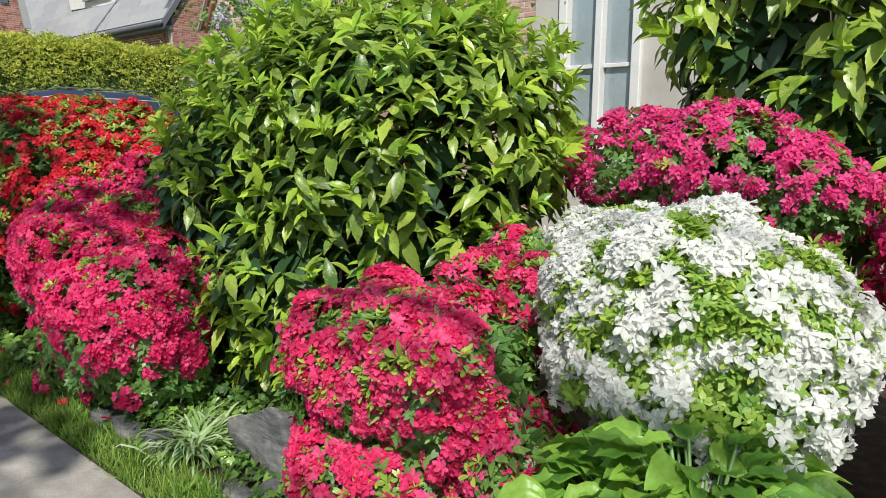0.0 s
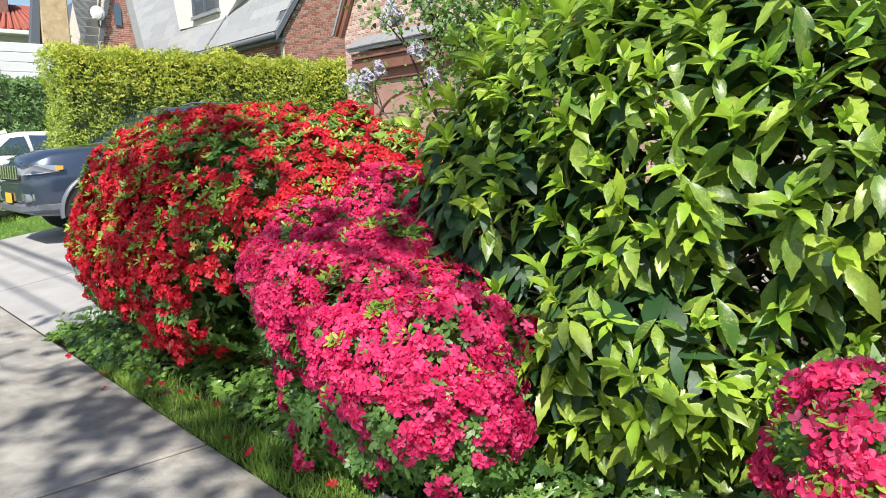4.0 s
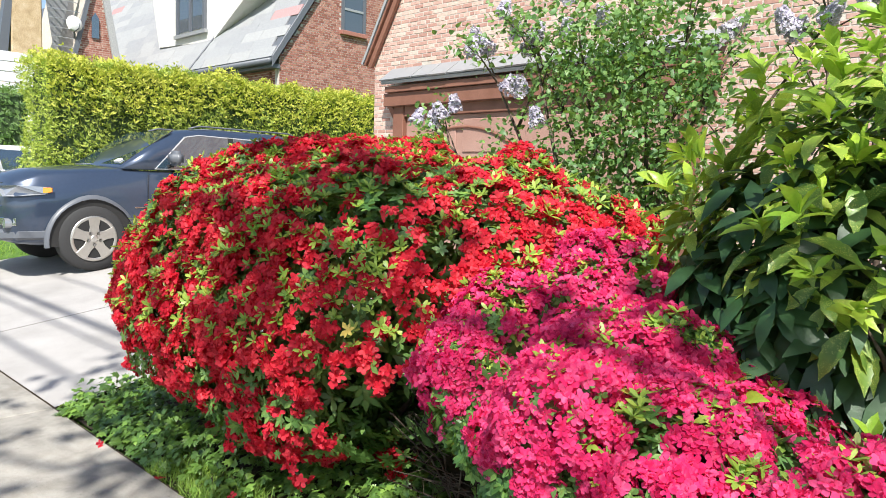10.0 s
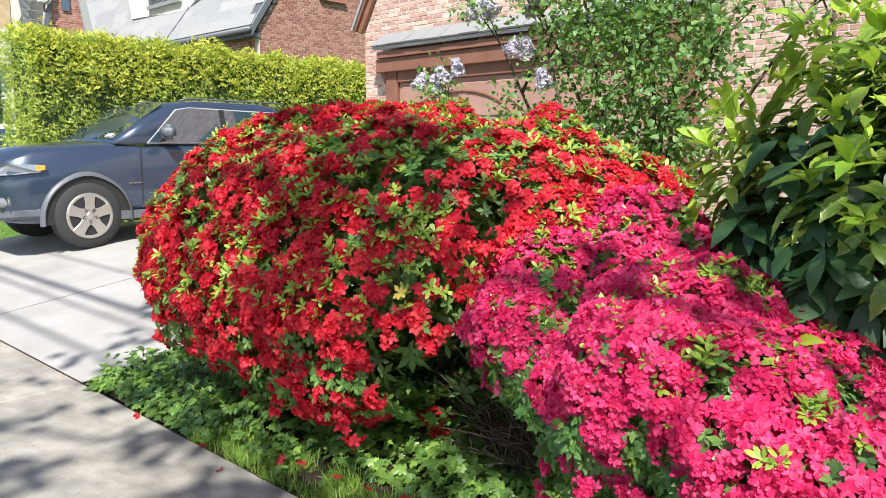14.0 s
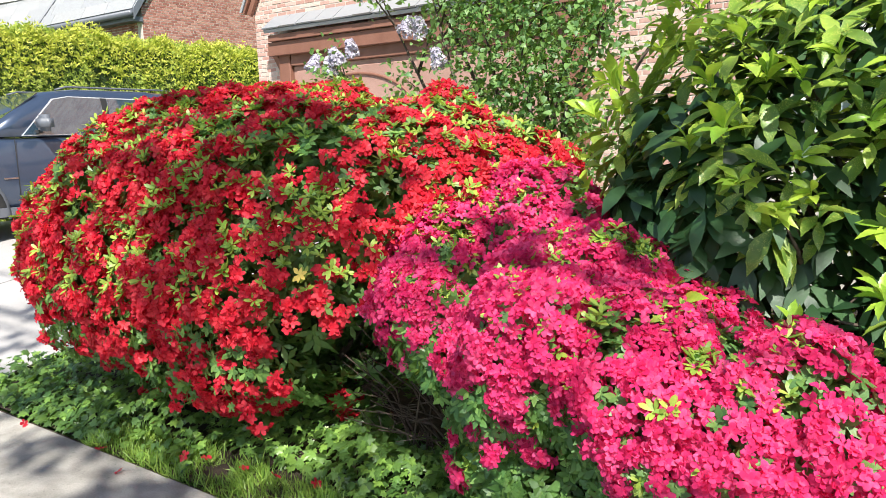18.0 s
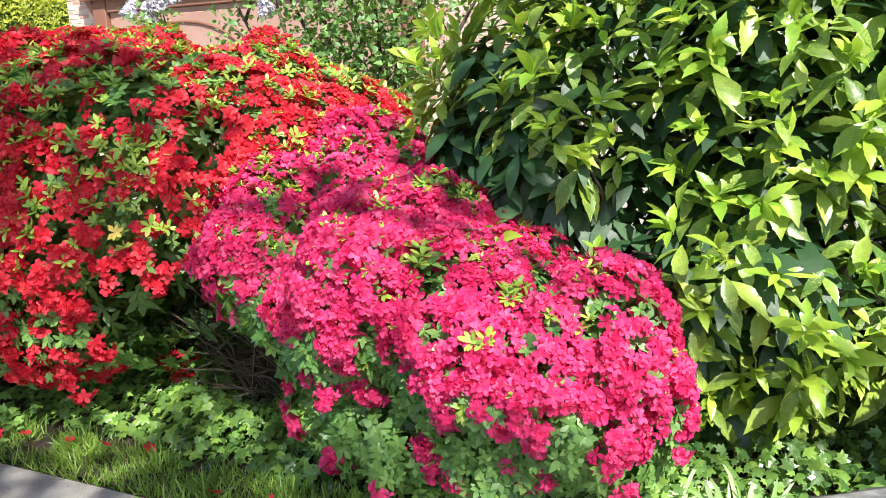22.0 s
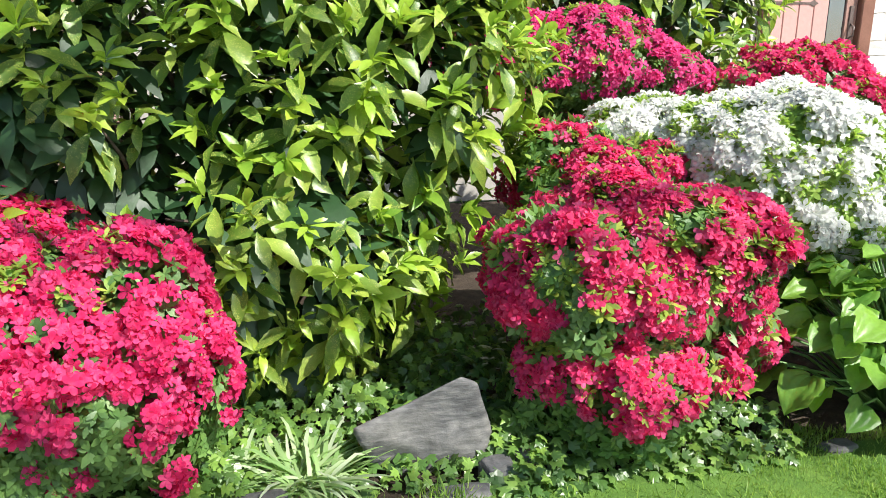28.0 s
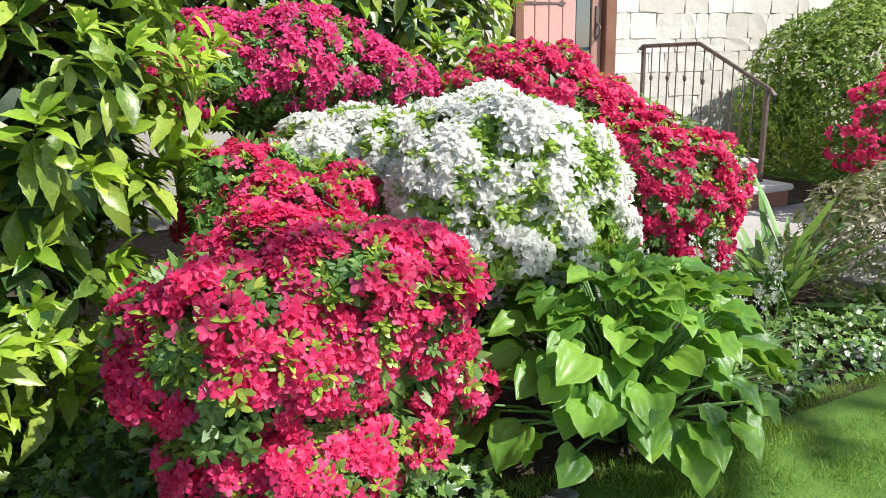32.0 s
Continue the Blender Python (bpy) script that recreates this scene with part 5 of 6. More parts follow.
def wheel(parent, x, y, z, r, side, spokes=5):
    """Tyre, rim, spokes, hub and nuts; side is the outward way across the car."""
    w = part("wheel", tube_bm([(-0.10 * side, 0, 0), (-0.085 * side, 0, 0), (0.085 * side, 0, 0), (0.11 * side, 0, 0), (0.112 * side, 0, 0)], [r * 0.93, r, r, r * 0.95, r * 0.70], 32), RUBBER, parent, "black tyre on alloy wheel", True)
    w.location = (x, y, z)
    part("rim_well", tube_bm([(0.02 * side, 0, 0), (0.114 * side, 0, 0)], r * 0.60, 28), BLACK, w)
    bm = bmesh.new()
    n = 36
    loops = []
    for rr, xx in ((r * 0.69, 0.113), (r * 0.70, 0.122), (r * 0.65, 0.126), (r * 0.60, 0.116)):
        loops.append([bm.verts.new((xx * side, rr * math.cos(a), rr * math.sin(a))) for a in (2 * math.pi * k / n for k in range(n))])
    for a, b in zip(loops, loops[1:]):
        for k in range(n):
            bm.faces.new((a[k], a[(k + 1) % n], b[(k + 1) % n], b[k]))
    part("rim", bm, ALLOY, w, "silver alloy rim", True)
    for k in range(spokes):
        a = 2 * math.pi * k / spokes + 0.3
        pts = []
        for rr, hw in ((0.10, 0.34), (0.36, 0.27), (0.645, 0.36)):
            pts.append((rr, hw))
        out = [(0.118 * side, r * rr * math.cos(a) - r * hw * 0.5 * math.sin(a), r * rr * math.sin(a) + r * hw * 0.5 * math.cos(a)) for rr, hw in pts]
        back = [(0.118 * side, r * rr * math.cos(a) + r * hw * 0.5 * math.sin(a), r * rr * math.sin(a) - r * hw * 0.5 * math.cos(a)) for rr, hw in reversed(pts)]
        part("spoke", poly_bm(out + back, (0.012 * side, 0, 0), 0.003), ALLOY, w)
        b = a + math.pi / spokes
        part("wheel_nut", tube_bm([(0.125 * side, r * 0.19 * math.cos(b), r * 0.19 * math.sin(b)), (0.140 * side, r * 0.19 * math.cos(b), r * 0.19 * math.sin(b))], 0.011, 6), CHROME, w)
    part("hub_cap", tube_bm([(0.118 * side, 0, 0), (0.134 * side, 0, 0), (0.138 * side, 0, 0)], [r * 0.12, r * 0.11, r * 0.07], 16), ALLOY, w, "", True)
    return w


def side_panel(name, outline, x, way, material, parent, label="", bevel=0.004):
    """A flat piece on the car's flank: outline of (u, z)."""
    return part(name, poly_bm([(x, u, z) for u, z in outline], (way, 0, 0), bevel), material, parent, label)


def suv(label, at, paint):
    """A boxy sport utility vehicle, nose at u = 0 towards -y; its left flank is at +x."""
    car = thing("suv", label, "car", at)
    H = 0.965
    # body below the windows
    st = [(0.02, 0.74, 0.42, 0.98, 0.02), (0.10, 0.86, 0.36, 1.05, 0.03), (0.35, 0.925, 0.33, 1.12, 0.04), (0.9, 0.945, 0.33, 1.17, 0.05), (1.35, 0.955, 0.33, 1.19, 0.05), (1.7, H, 0.33, 1.175, 0.0), (3.6, H, 0.33, 1.20, 0.0), (4.5, 0.95, 0.36, 1.22, 0.0), (4.78, 0.90, 0.45, 1.22, 0.0)]
    loft([ring(u, h, a, b, 0.05, c, 0.09) for u, h, a, b, c in st], paint, "body", car, "glossy dark blue body")
    # cabin
    cab = [(1.32, 0.86, 1.19, 1.22), (1.75, 0.83, 1.19, 1.50), (2.15, 0.77, 1.19, 1.70), (2.6, 0.755, 1.19, 1.755), (3.6, 0.75, 1.19, 1.755), (4.35, 0.74, 1.19, 1.70), (4.66, 0.76, 1.19, 1.30)]
    rings = []
    for u, h, a, b in cab:
        base = H - 0.05
        k = (b - 1.19) / 0.565
        mz, tz = a + 0.55 * (b - a), b - 0.07 * k
        mx, tx = base - 0.155 * (mz - 1.19) / 0.565, base - 0.155 * (tz - 1.19) / 0.565
        rings.append([(base, u, a), (mx, u, mz), (tx, u, tz), (tx - 0.12, u, b), (0, u, b + 0.02), (-tx + 0.12, u, b), (-tx, u, tz), (-mx, u, mz), (-base, u, a)])
    loft(rings, paint, "cabin", car)
    ws = [(-0.80, 1.36, 1.235), (0.80, 1.36, 1.235), (0.70, 2.10, 1.685), (-0.70, 2.10, 1.685)]
    part("windscreen", poly_bm([(x, u - 0.015, z + 0.018) for x, u, z in ws], (0, 0.006, -0.012)), GLASS_DARK, car, "dark windscreen with reflections")
    part("sticker", poly_bm([(0.5, 1.375, 1.275), (0.66, 1.375, 1.275), (0.66, 1.43, 1.31), (0.5, 1.43, 1.31)], (0, -0.006, 0.01)), WHITE_TRIM, car, "white windscreen sticker")

    def flank(u, z):
        k = (z - 1.19) / 0.565
        return (H - 0.05) - 0.155 * max(k, 0)

    def glass(name, pts, material=GLASS_DARK, off=0.006, lab=""):
        bm = bmesh.new()
        vs = [bm.verts.new((flank(u, z) + off, u, z)) for u, z in pts]
        f = bm.faces.new(vs)
        r = bmesh.ops.extrude_face_region(bm, geom=[f])
        for v in r["geom"]:
            if isinstance(v, bmesh.types.BMVert):
                v.co.x -= 0.02
        bmesh.ops.recalc_face_normals(bm, faces=bm.faces[:])
        return part(name, bm, material, car, lab)

    glass("window_trim", [(1.735, 1.200), (4.265, 1.224), (4.13, 1.640), (2.42, 1.664), (2.205, 1.628)], SILVER, 0.004, "thin chrome window line")
    glass("front_side_window", [(1.76, 1.212), (2.86, 1.222), (2.86, 1.645), (2.42, 1.655), (2.22, 1.62)], GLASS_DARK, 0.012, "dark front door glass")
    glass("rear_side_window", [(2.93, 1.223), (3.72, 1.230), (3.66, 1.63), (2.96, 1.645)], GLASS_DARK, 0.012)
    glass("quarter_window", [(3.79, 1.231), (4.24, 1.236), (4.12, 1.63), (3.74, 1.632)], GLASS_DARK, 0.012)
    glass("door_pillar", [(2.86, 1.218), (2.93, 1.219), (2.955, 1.648), (2.86, 1.65)], BLACK, 0.009, "black door pillar")
    glass("rear_pillar", [(3.72, 1.226), (3.79, 1.227), (3.74, 1.638), (3.66, 1.64)], BLACK, 0.009)
    for u in (1.62, 2.93, 3.82):
        side_panel("door_gap", [(u, 0.50), (u + 0.008, 0.50), (u + 0.008, 1.20), (u, 1.20)], H - 0.0, 0.004, BLACK, car)
    for u in (2.55, 3.50):
        side_panel("door_handle", [(u, 1.09), (u + 0.22, 1.09), (u + 0.22, 1.125), (u, 1.125)], H - 0.01, 0.035, paint, car, "", 0.01)
    side_panel("sill_trim", [(1.25, 0.33), (3.95, 0.33), (3.95, 0.44), (1.25, 0.44)], H - 0.01, 0.02, CAR_GREY, car, "grey sill trim")
    side_panel("badge", [(1.45, 0.78), (1.62, 0.78), (1.62, 0.80), (1.45, 0.80)], H - 0.012, 0.018, CHROME, car, "small chrome badge", 0.002)
    # mirror
    m = part("door_mirror", box_bm(0, 0.24, -0.06, 0.09, -0.02, 0.17, 0.045, 2), CAR_GREY, car, "black door mirror", True)
    m.location = (H + 0.005, 1.93, 1.265)
    part("mirror_stalk", box_bm(-0.07, 0.03, -0.02, 0.03, -0.035, 0.0), BLACK, m)
    # wheels, arches
    for u in (0.93, 3.845):
        arch = [(u + 0.535 * math.cos(a), 0.37 + 0.535 * math.sin(a)) for a in np.linspace(-0.1, math.pi + 0.1, 18)]
        # flat black panel paints the shaded hollow round the wheel; the body is uncut
        side_panel("wheel_well", arch, H - 0.03, 0.024, BLACK, car, "flat black panel standing for the shaded wheel well", 0)
        outer = [(u + 0.555 * math.cos(a), 0.37 + 0.555 * math.sin(a)) for a in np.linspace(-0.12, math.pi + 0.12, 20)]
        inner = [(u + 0.515 * math.cos(a), 0.37 + 0.515 * math.sin(a)) for a in np.linspace(math.pi + 0.12, -0.12, 20)]
        bm = bmesh.new()
        fo, fi = [bm.verts.new((H + 0.012, a, b)) for a, b in outer], [bm.verts.new((H + 0.022, a, b)) for a, b in reversed(inner)]
        bo = [bm.verts.new((H - 0.05, a, b)) for a, b in outer]
        for k in range(19):
            bm.faces.new((fo[k], fo[k + 1], fi[k + 1], fi[k]))
            bm.faces.new((bo[k], bo[k + 1], fo[k + 1], fo[k]))
        part("arch_flare", bm, CAR_GREY, car, "grey wheel arch cladding", True)
        for s in (1, -1):
            wheel(car, s * 0.872, u, 0.405, 0.405, s)
    # nose
    part("bumper", poly_bm([(-0.84, 0.10, 0.40), (-0.6, -0.03, 0.38), (0.6, -0.03, 0.38), (0.84, 0.10, 0.40), (0.93, 0.42, 0.40), (-0.93, 0.42, 0.40)], (0, 0, 0.13), 0.03), CAR_GREY, car, "grey lower bumper")
    part("upper_bumper", poly_bm([(-0.82, 0.09, 0.535), (-0.55, -0.02, 0.535), (0.55, -0.02, 0.535), (0.82, 0.09, 0.535), (0.915, 0.35, 0.535), (-0.915, 0.35, 0.535)], (0, 0, 0.28), 0.02), paint, car)
    gr = part("grille", poly_bm([(-0.55, -0.01, 0.83), (0.55, -0.01, 0.83), (0.55, 0.05, 1.02), (-0.55, 0.05, 1.02)], (0, 0.06, 0)), BLACK, car, "seven-slot grille")
    for k in range(7):
        x = -0.45 + 0.15 * k
        part("grille_slot", box_bm(x - 0.055, x + 0.055, -0.03, 0.02, 0.85, 1.0, 0.012), CHROME, gr)
    for s in (1, -1):
        hl = part("headlight", poly_bm([(s * 0.66, -0.02, 0.905), (s * 0.79, 0.0, 0.90), (s * 0.90, 0.12, 0.905), (s * 0.948, 0.42, 0.925), (s * 0.938, 0.42, 0.99), (s * 0.89, 0.12, 1.00), (s * 0.77, 0.0, 0.995), (s * 0.66, -0.02, 0.985)], (s * 0.012, -0.02, 0)), LAMP_CLEAR, car, "clear headlight")
        part("turn_lamp", poly_bm([(s * 0.947, 0.38, 0.935), (s * 0.962, 0.47, 0.945), (s * 0.956, 0.475, 0.985), (s * 0.940, 0.385, 0.985)], (s * 0.012, -0.015, 0)), AMBER, hl, "amber turn lamp")
        fog = part("fog_lamp", tube_bm([(s * 0.76, -0.0, 0.60), (s * 0.76, 0.08, 0.60)], 0.06, 14), LAMP_CLEAR, car, "round fog lamp")
        part("fog_surround", poly_bm([(s * 0.64, 0.0, 0.57), (s * 0.86, 0.11, 0.57), (s * 0.86, 0.11, 0.665), (s * 0.64, 0.0, 0.665)], (0, -0.015, 0), 0.006), CHROME, fog)
    part("number_plate", box_bm(-0.16, 0.16, -0.05, -0.035, 0.52, 0.66), PLATE, car, "yellow number plate")
    for s in (1, -1):
        part("roof_rail", tube_bm([(s * 0.64, 2.35, 1.745), (s * 0.64, 2.5, 1.785), (s * 0.635, 4.0, 1.785), (s * 0.63, 4.15, 1.74)], 0.012, 6), CAR_GREY, car, "", True)
    # the upper body stands taller than the template
    for ob in car.children:
        if not ob.name.startswith("wheel") or ob.name.startswith("wheel_well"):
            for group in [ob, *ob.children]:
                for v in group.data.vertices:
                    h = v.co.z + ob.location.z
                    v.co.z += 0.07 * min(max((h - 0.85) / 0.25, 0), 1) + 0.075 * max(h - 0.9, 0)
    return car


suv("dark blue sport utility vehicle parked on the driveway", (-8.465, 0.97, 0.275), CAR_BLUE)


def crossover(label, at):
    """A white crossover seen from behind; its tail is at u = 0 towards -y."""
    car = thing("parked_car", label, "car", at)
    st = [(0.0, 0.72, 0.42, 0.98), (0.12, 0.88, 0.34, 1.10), (0.6, 0.93, 0.30, 1.17), (1.2, 0.94, 0.28, 1.18), (3.2, 0.94, 0.28, 1.12), (3.9, 0.92, 0.30, 1.02), (4.5, 0.86, 0.34, 0.90), (4.66, 0.72, 0.42, 0.78)]
    loft([ring(u, h, a, b, 0.05, 0.02, 0.10) for u, h, a, b in st], CAR_WHITE, "body", car, "glossy white body")
    cab = [(0.25, 0.74, 1.20), (0.95, 0.68, 1.52), (1.5, 0.68, 1.62), (2.3, 0.68, 1.63), (2.8, 0.70, 1.50), (3.5, 0.80, 1.12)]
    loft([[(0.86, u, 1.08), (h, u, z - 0.03), (h - 0.12, u, z + 0.01), (-h + 0.12, u, z + 0.01), (-h, u, z - 0.03), (-0.86, u, 1.08)] for u, h, z in cab], CAR_WHITE, "cabin", car)
    part("rear_window", poly_bm([(-0.66, 0.36, 1.27), (0.66, 0.36, 1.27), (0.56, 0.92, 1.52), (-0.56, 0.92, 1.52)], (0, -0.02, 0.03)), GLASS_DARK, car, "sky-reflecting rear window")
    part("quarter_window", poly_bm([(0.87, 0.95, 1.20), (0.87, 1.60, 1.19), (0.72, 1.55, 1.53), (0.735, 1.30, 1.50)], (0.015, 0, 0.006)), GLASS_DARK, car, "dark tapering quarter window")
    part("door_window", poly_bm([(0.87, 1.68, 1.19), (0.87, 3.1, 1.16), (0.72, 2.65, 1.52), (0.71, 1.63, 1.55)], (0.015, 0, 0.006)), GLASS_DARK, car, "dark door glass")
    part("aerial", poly_bm([(0.01, 1.2, 1.60), (0.01, 1.42, 1.62), (0.01, 1.38, 1.70)], (-0.02, 0, 0)), CAR_WHITE, car, "shark-fin aerial")
    part("rear_bumper", poly_bm([(-0.82, -0.03, 0.36), (0.82, -0.03, 0.36), (0.90, 0.3, 0.36), (-0.90, 0.3, 0.36)], (0, 0, 0.24), 0.03), CAR_WHITE, car)
    for s in (1, -1):
        part("tail_lamp", poly_bm([(s * 0.60, 0.03, 0.98), (s * 0.86, 0.10, 0.98), (s * 0.92, 0.42, 1.0), (s * 0.91, 0.42, 1.06), (s * 0.80, 0.10, 1.08), (s * 0.60, 0.05, 1.06)], (s * 0.012, -0.02, 0)), BRAKE, car, "red tail lamp")
    for u in (1.02, 3.72):
        # black panel on the uncut flank stands for the shade in the arch
        side_panel("wheel_well", [(u + 0.41 * math.cos(a), 0.36 + 0.41 * math.sin(a)) for a in np.linspace(-0.1, math.pi + 0.1, 14)], 0.93, 0.02, BLACK, car, "", 0)
        for s in (1, -1):
            wheel(car, s * 0.845, u, 0.35, 0.35, s, 8)
    return car


BRAKE = plain("tail_lamp_red", (0.5, 0.02, 0.02), 0.2, 0, 0.6, 1.0)
crossover("white car parked on the plot beyond the driveway", (-13.54, 0.62, 0.30))

# ---- far side ----
far_house = thing("far_house", "white stucco house with red tiled roof and chimney", "house", (-34, 6, 0))
part("wall", box_bm(-6, 0, -3.0, 3.4, 0, 7.0), STUCCO, far_house)
froof = part("roof", poly_bm([(0.5, -3.4, 7.0), (0.5, 3.9, 7.0), (-2.4, 2.4, 8.5), (-2.4, -0.1, 8.5)], (-0.1, 0, -0.06)), TERRACOTTA, far_house, "red clay tile roof")
part("hip_roof", poly_bm([(0.5, -3.4, 7.0), (-2.4, -0.1, 8.5), (-6.5, -3.4, 7.0)], (0, 0.06, -0.06)), TERRACOTTA, far_house)
for k in range(24):
    y = -3.3 + k * 0.31
    top = -0.1 + (y + 3.3) * 2.5 / 7.2
    part("roof_tile", tube_bm([(0.55, y, 7.02), (-2.35, top, 8.52)], [0.10, 0.06], 6), TERRACOTTA, froof, "", True)
part("chimney", box_bm(-2.0, -1.2, 0.25, 1.1, 7.6, 9.4, 0.03), BROWN_BRICK, far_house, "brown brick chimney")
part("chimney_pot", tube_bm([(-1.6, 0.68, 9.4), (-1.6, 0.68, 9.75)], 0.16, 10), LEAD, far_house)
part("eave", box_bm(0.0, 0.6, -3.5, 4.0, 6.8, 6.98, 0.02), WHITE_TRIM, far_house)
for y, z in ((-2.2, 4.6), (1.0, 4.6), (-2.2, 1.4), (1.4, 1.4)):
    w = part("window", box_bm(0.0, 0.05, y, y + 1.1, z, z + 1.7), PANE, far_house)
    part("window_frame", box_bm(0.0, 0.08, y + 0.5, y + 0.58, z, z + 1.7), WHITE_TRIM, w)
fence = thing("white_fence", "pale horizontal board fence beside the far hedge", "fence", (-20, 4.9, 0))
for k in range(16):
    part("board", box_bm(-0.02, 0.02, -1.6, 0.2, 0.3 + 0.27 * k, 0.3 + 0.27 * k + 0.255, 0.01), FENCE, fence)
for y in (-1.62, 0.22):
    part("post", box_bm(-0.06, 0.06, y - 0.05, y + 0.05, 0.0, 4.65, 0.01), FENCE, fence)
hedge("dark green privet hedge beyond the white car", -19.4, -17.8, -3.5, 4.4, 0.1, 3.45, 17000, FAR_HEDGE, 33, 0.085)

# ---- lilac ----
HEART = ((0, 0.06), (0.22, 0.41), (0.62, 0.29), (1, 0.01))
HEART_LEAF = [blade(HEART, 2, d, 0.25) for d in (0.2, 0.4)]
FLORET = flower(4, 0.2, 0.5, 3, 0.6)


def lilac(label, foot, tops, heads, leaves, seed):
    rng = np.random.default_rng(seed)
    root = thing("lilac_shrub", label, "shrub", foot)
    at = np.array(foot)
    rr = random.Random(seed)
    twig = []
    for t in tops:
        bm = bmesh.new()
        a, b = Vector((rr.uniform(-0.2, 0.2), rr.uniform(-0.1, 0.1), 0)), Vector(t) - Vector(foot)
        mid = a.lerp(b, 0.55) + Vector((rr.uniform(-0.12, 0.12), rr.uniform(-0.1, 0.1), 0.15))
        tube_bm([a, a.lerp(mid, 0.5), mid, mid.lerp(b, 0.5), b], [0.028, 0.022, 0.017, 0.011, 0.005], 6, bm)
        for k in range(6):
            p = a.lerp(mid, rr.uniform(0.5, 1)) if k < 2 else mid.lerp(b, rr.uniform(0, 0.9))
            q = p + Vector((rr.uniform(-0.45, 0.45), rr.uniform(-0.35, 0.35), rr.uniform(0.05, 0.45)))
            tube_bm([p, p.lerp(q, 0.5) + Vector((0, 0, 0.04)), q], [0.009, 0.006, 0.003], 4, bm)
            twig.append(q)
        twig.append(b)
        part("branch", bm, BARK, root, "thin grey-brown branch", True)
    P, N = [], []
    while len(P) < leaves:
        t = np.array(twig[rng.integers(len(twig))])
        low = rng.random() < 0.72
        if low:
            c = np.array((rng.normal() * 0.36 - 0.10, rng.normal() * 0.28, 0.4 + 2.5 * rng.random() ** 1.25))
        else:
            c = t + rng.normal(size=3) * 0.085
        P.append(c)
        N.append(rng.normal(size=3) * 0.6 + (0.1, -0.4, 0.7))
    P, N = np.array(P), np.array(N)
    s = rng.uniform(0.03, 0.065, len(P))
    tagged(mesh_object("foliage", *join_arrays(*[strew(HEART_LEAF[k], P[k::2], frames(N[k::2], rng, 0.3), s[k::2]) for k in range(2)]), LILAC_LEAF, root, "soft green heart-shaped leaves"), kind="stuff")
    for h in heads:
        c = np.array(h) - at
        n = 230
        u = rng.random(n)
        r = 0.075 * (1 - 0.55 * u) * np.sqrt(rng.uniform(0.4, 1, n))
        a = rng.uniform(0, 6.28, n)
        lean = rng.normal(size=3) * 0.35 + (0, 0, 1)
        lean = unit(lean)
        side = unit(np.cross(lean, (0.2, 1, 0.1)))
        o = np.cross(lean, side)
        p = c + lean * (u * 0.15)[:, None] + side * (r * np.cos(a))[:, None] + o * (r * np.sin(a))[:, None]
        nrm = side * np.cos(a)[:, None] + o * np.sin(a)[:, None] + 0.4 * lean
        mesh_object("flower_head", *strew(FLORET, p, frames(nrm, rng, 0.3), rng.uniform(0.012, 0.018, n)), LILAC, root, "pale lilac flower panicle")
    return root


HEADS = [(-2.90, 3.2, 2.02), (-3.08, 3.15, 2.06), (-2.78, 3.2, 2.10), (-2.65, 3.25, 2.16), (-2.15, 3.1, 2.62), (-2.32, 3.1, 2.58), (-1.80, 3.15, 2.60), (-1.72, 3.1, 2.66), (-1.45, 3.2, 2.66),
         (-1.76, 3.05, 2.24), (-1.98, 3.1, 2.28), (-1.95, 3.2, 2.72), (-2.45, 3.2, 2.65), (-1.55, 3.0, 1.98), (-2.5, 3.3, 2.75), (-1.2, 3.3, 2.75), (-0.3, 3.4, 2.6), (0.15, 3.3, 2.55), (-2.2, 3.3, 2.95), (-1.6, 3.4, 3.0)]
lilac("open lilac shrub with pale mauve flower heads", (-0.85, 3.25, 0), [(-2.9, 3.2, 2.05), (-2.2, 3.1, 2.6), (-1.75, 3.15, 2.65), (-1.4, 3.2, 2.9), (-0.9, 3.3, 3.0), (-0.5, 3.4, 2.9), (-0.1, 3.3, 2.7), (-1.0, 3.2, 2.4), (-1.9, 3.2, 2.9), (0.3, 3.5, 2.6)], HEADS, 12500, 41)
lilac("slender lilac stems beside the white window", (0.75, 3.6, 0), [(0.6, 3.6, 2.9), (0.9, 3.6, 2.8), (0.3, 3.5, 2.85)], [(0.1, 3.5, 2.55), (0.3, 3.5, 2.62), (0.55, 3.5, 2.7)], 700, 42)

# ---- clipped shrubs by the steps ----


def clipped(label, blobs, count, material, seed, size, zmin=0.1):
    rng = np.random.default_rng(seed)
    c = np.array(blobs, float)
    root = thing("clipped_shrub", label, "shrub", (c[:, 0].mean(), c[:, 1].mean(), 0))
    at = np.array(root.location)
    stems("stem", root, (0, 0, 0), [tuple(b[:3] - at) for b in c for _ in range(3)], 0.03, seed)
    pieces = []
    for g, share in ((1.0, 0.6), (0.93, 0.25), (0.8, 0.3)):
        P, N = lumps(blobs, int(count * share), rng, zmin, 0.07, 2.3, g, 4.0)
        pieces.append(strew(SPRAY, P - at, frames(N + (0, 0, 0.3), rng, 0.5), rng.uniform(0.7, 1.4, len(P)) * size))
    tagged(mesh_object("foliage", *join_arrays(*pieces), material, root), kind="stuff")
    return root


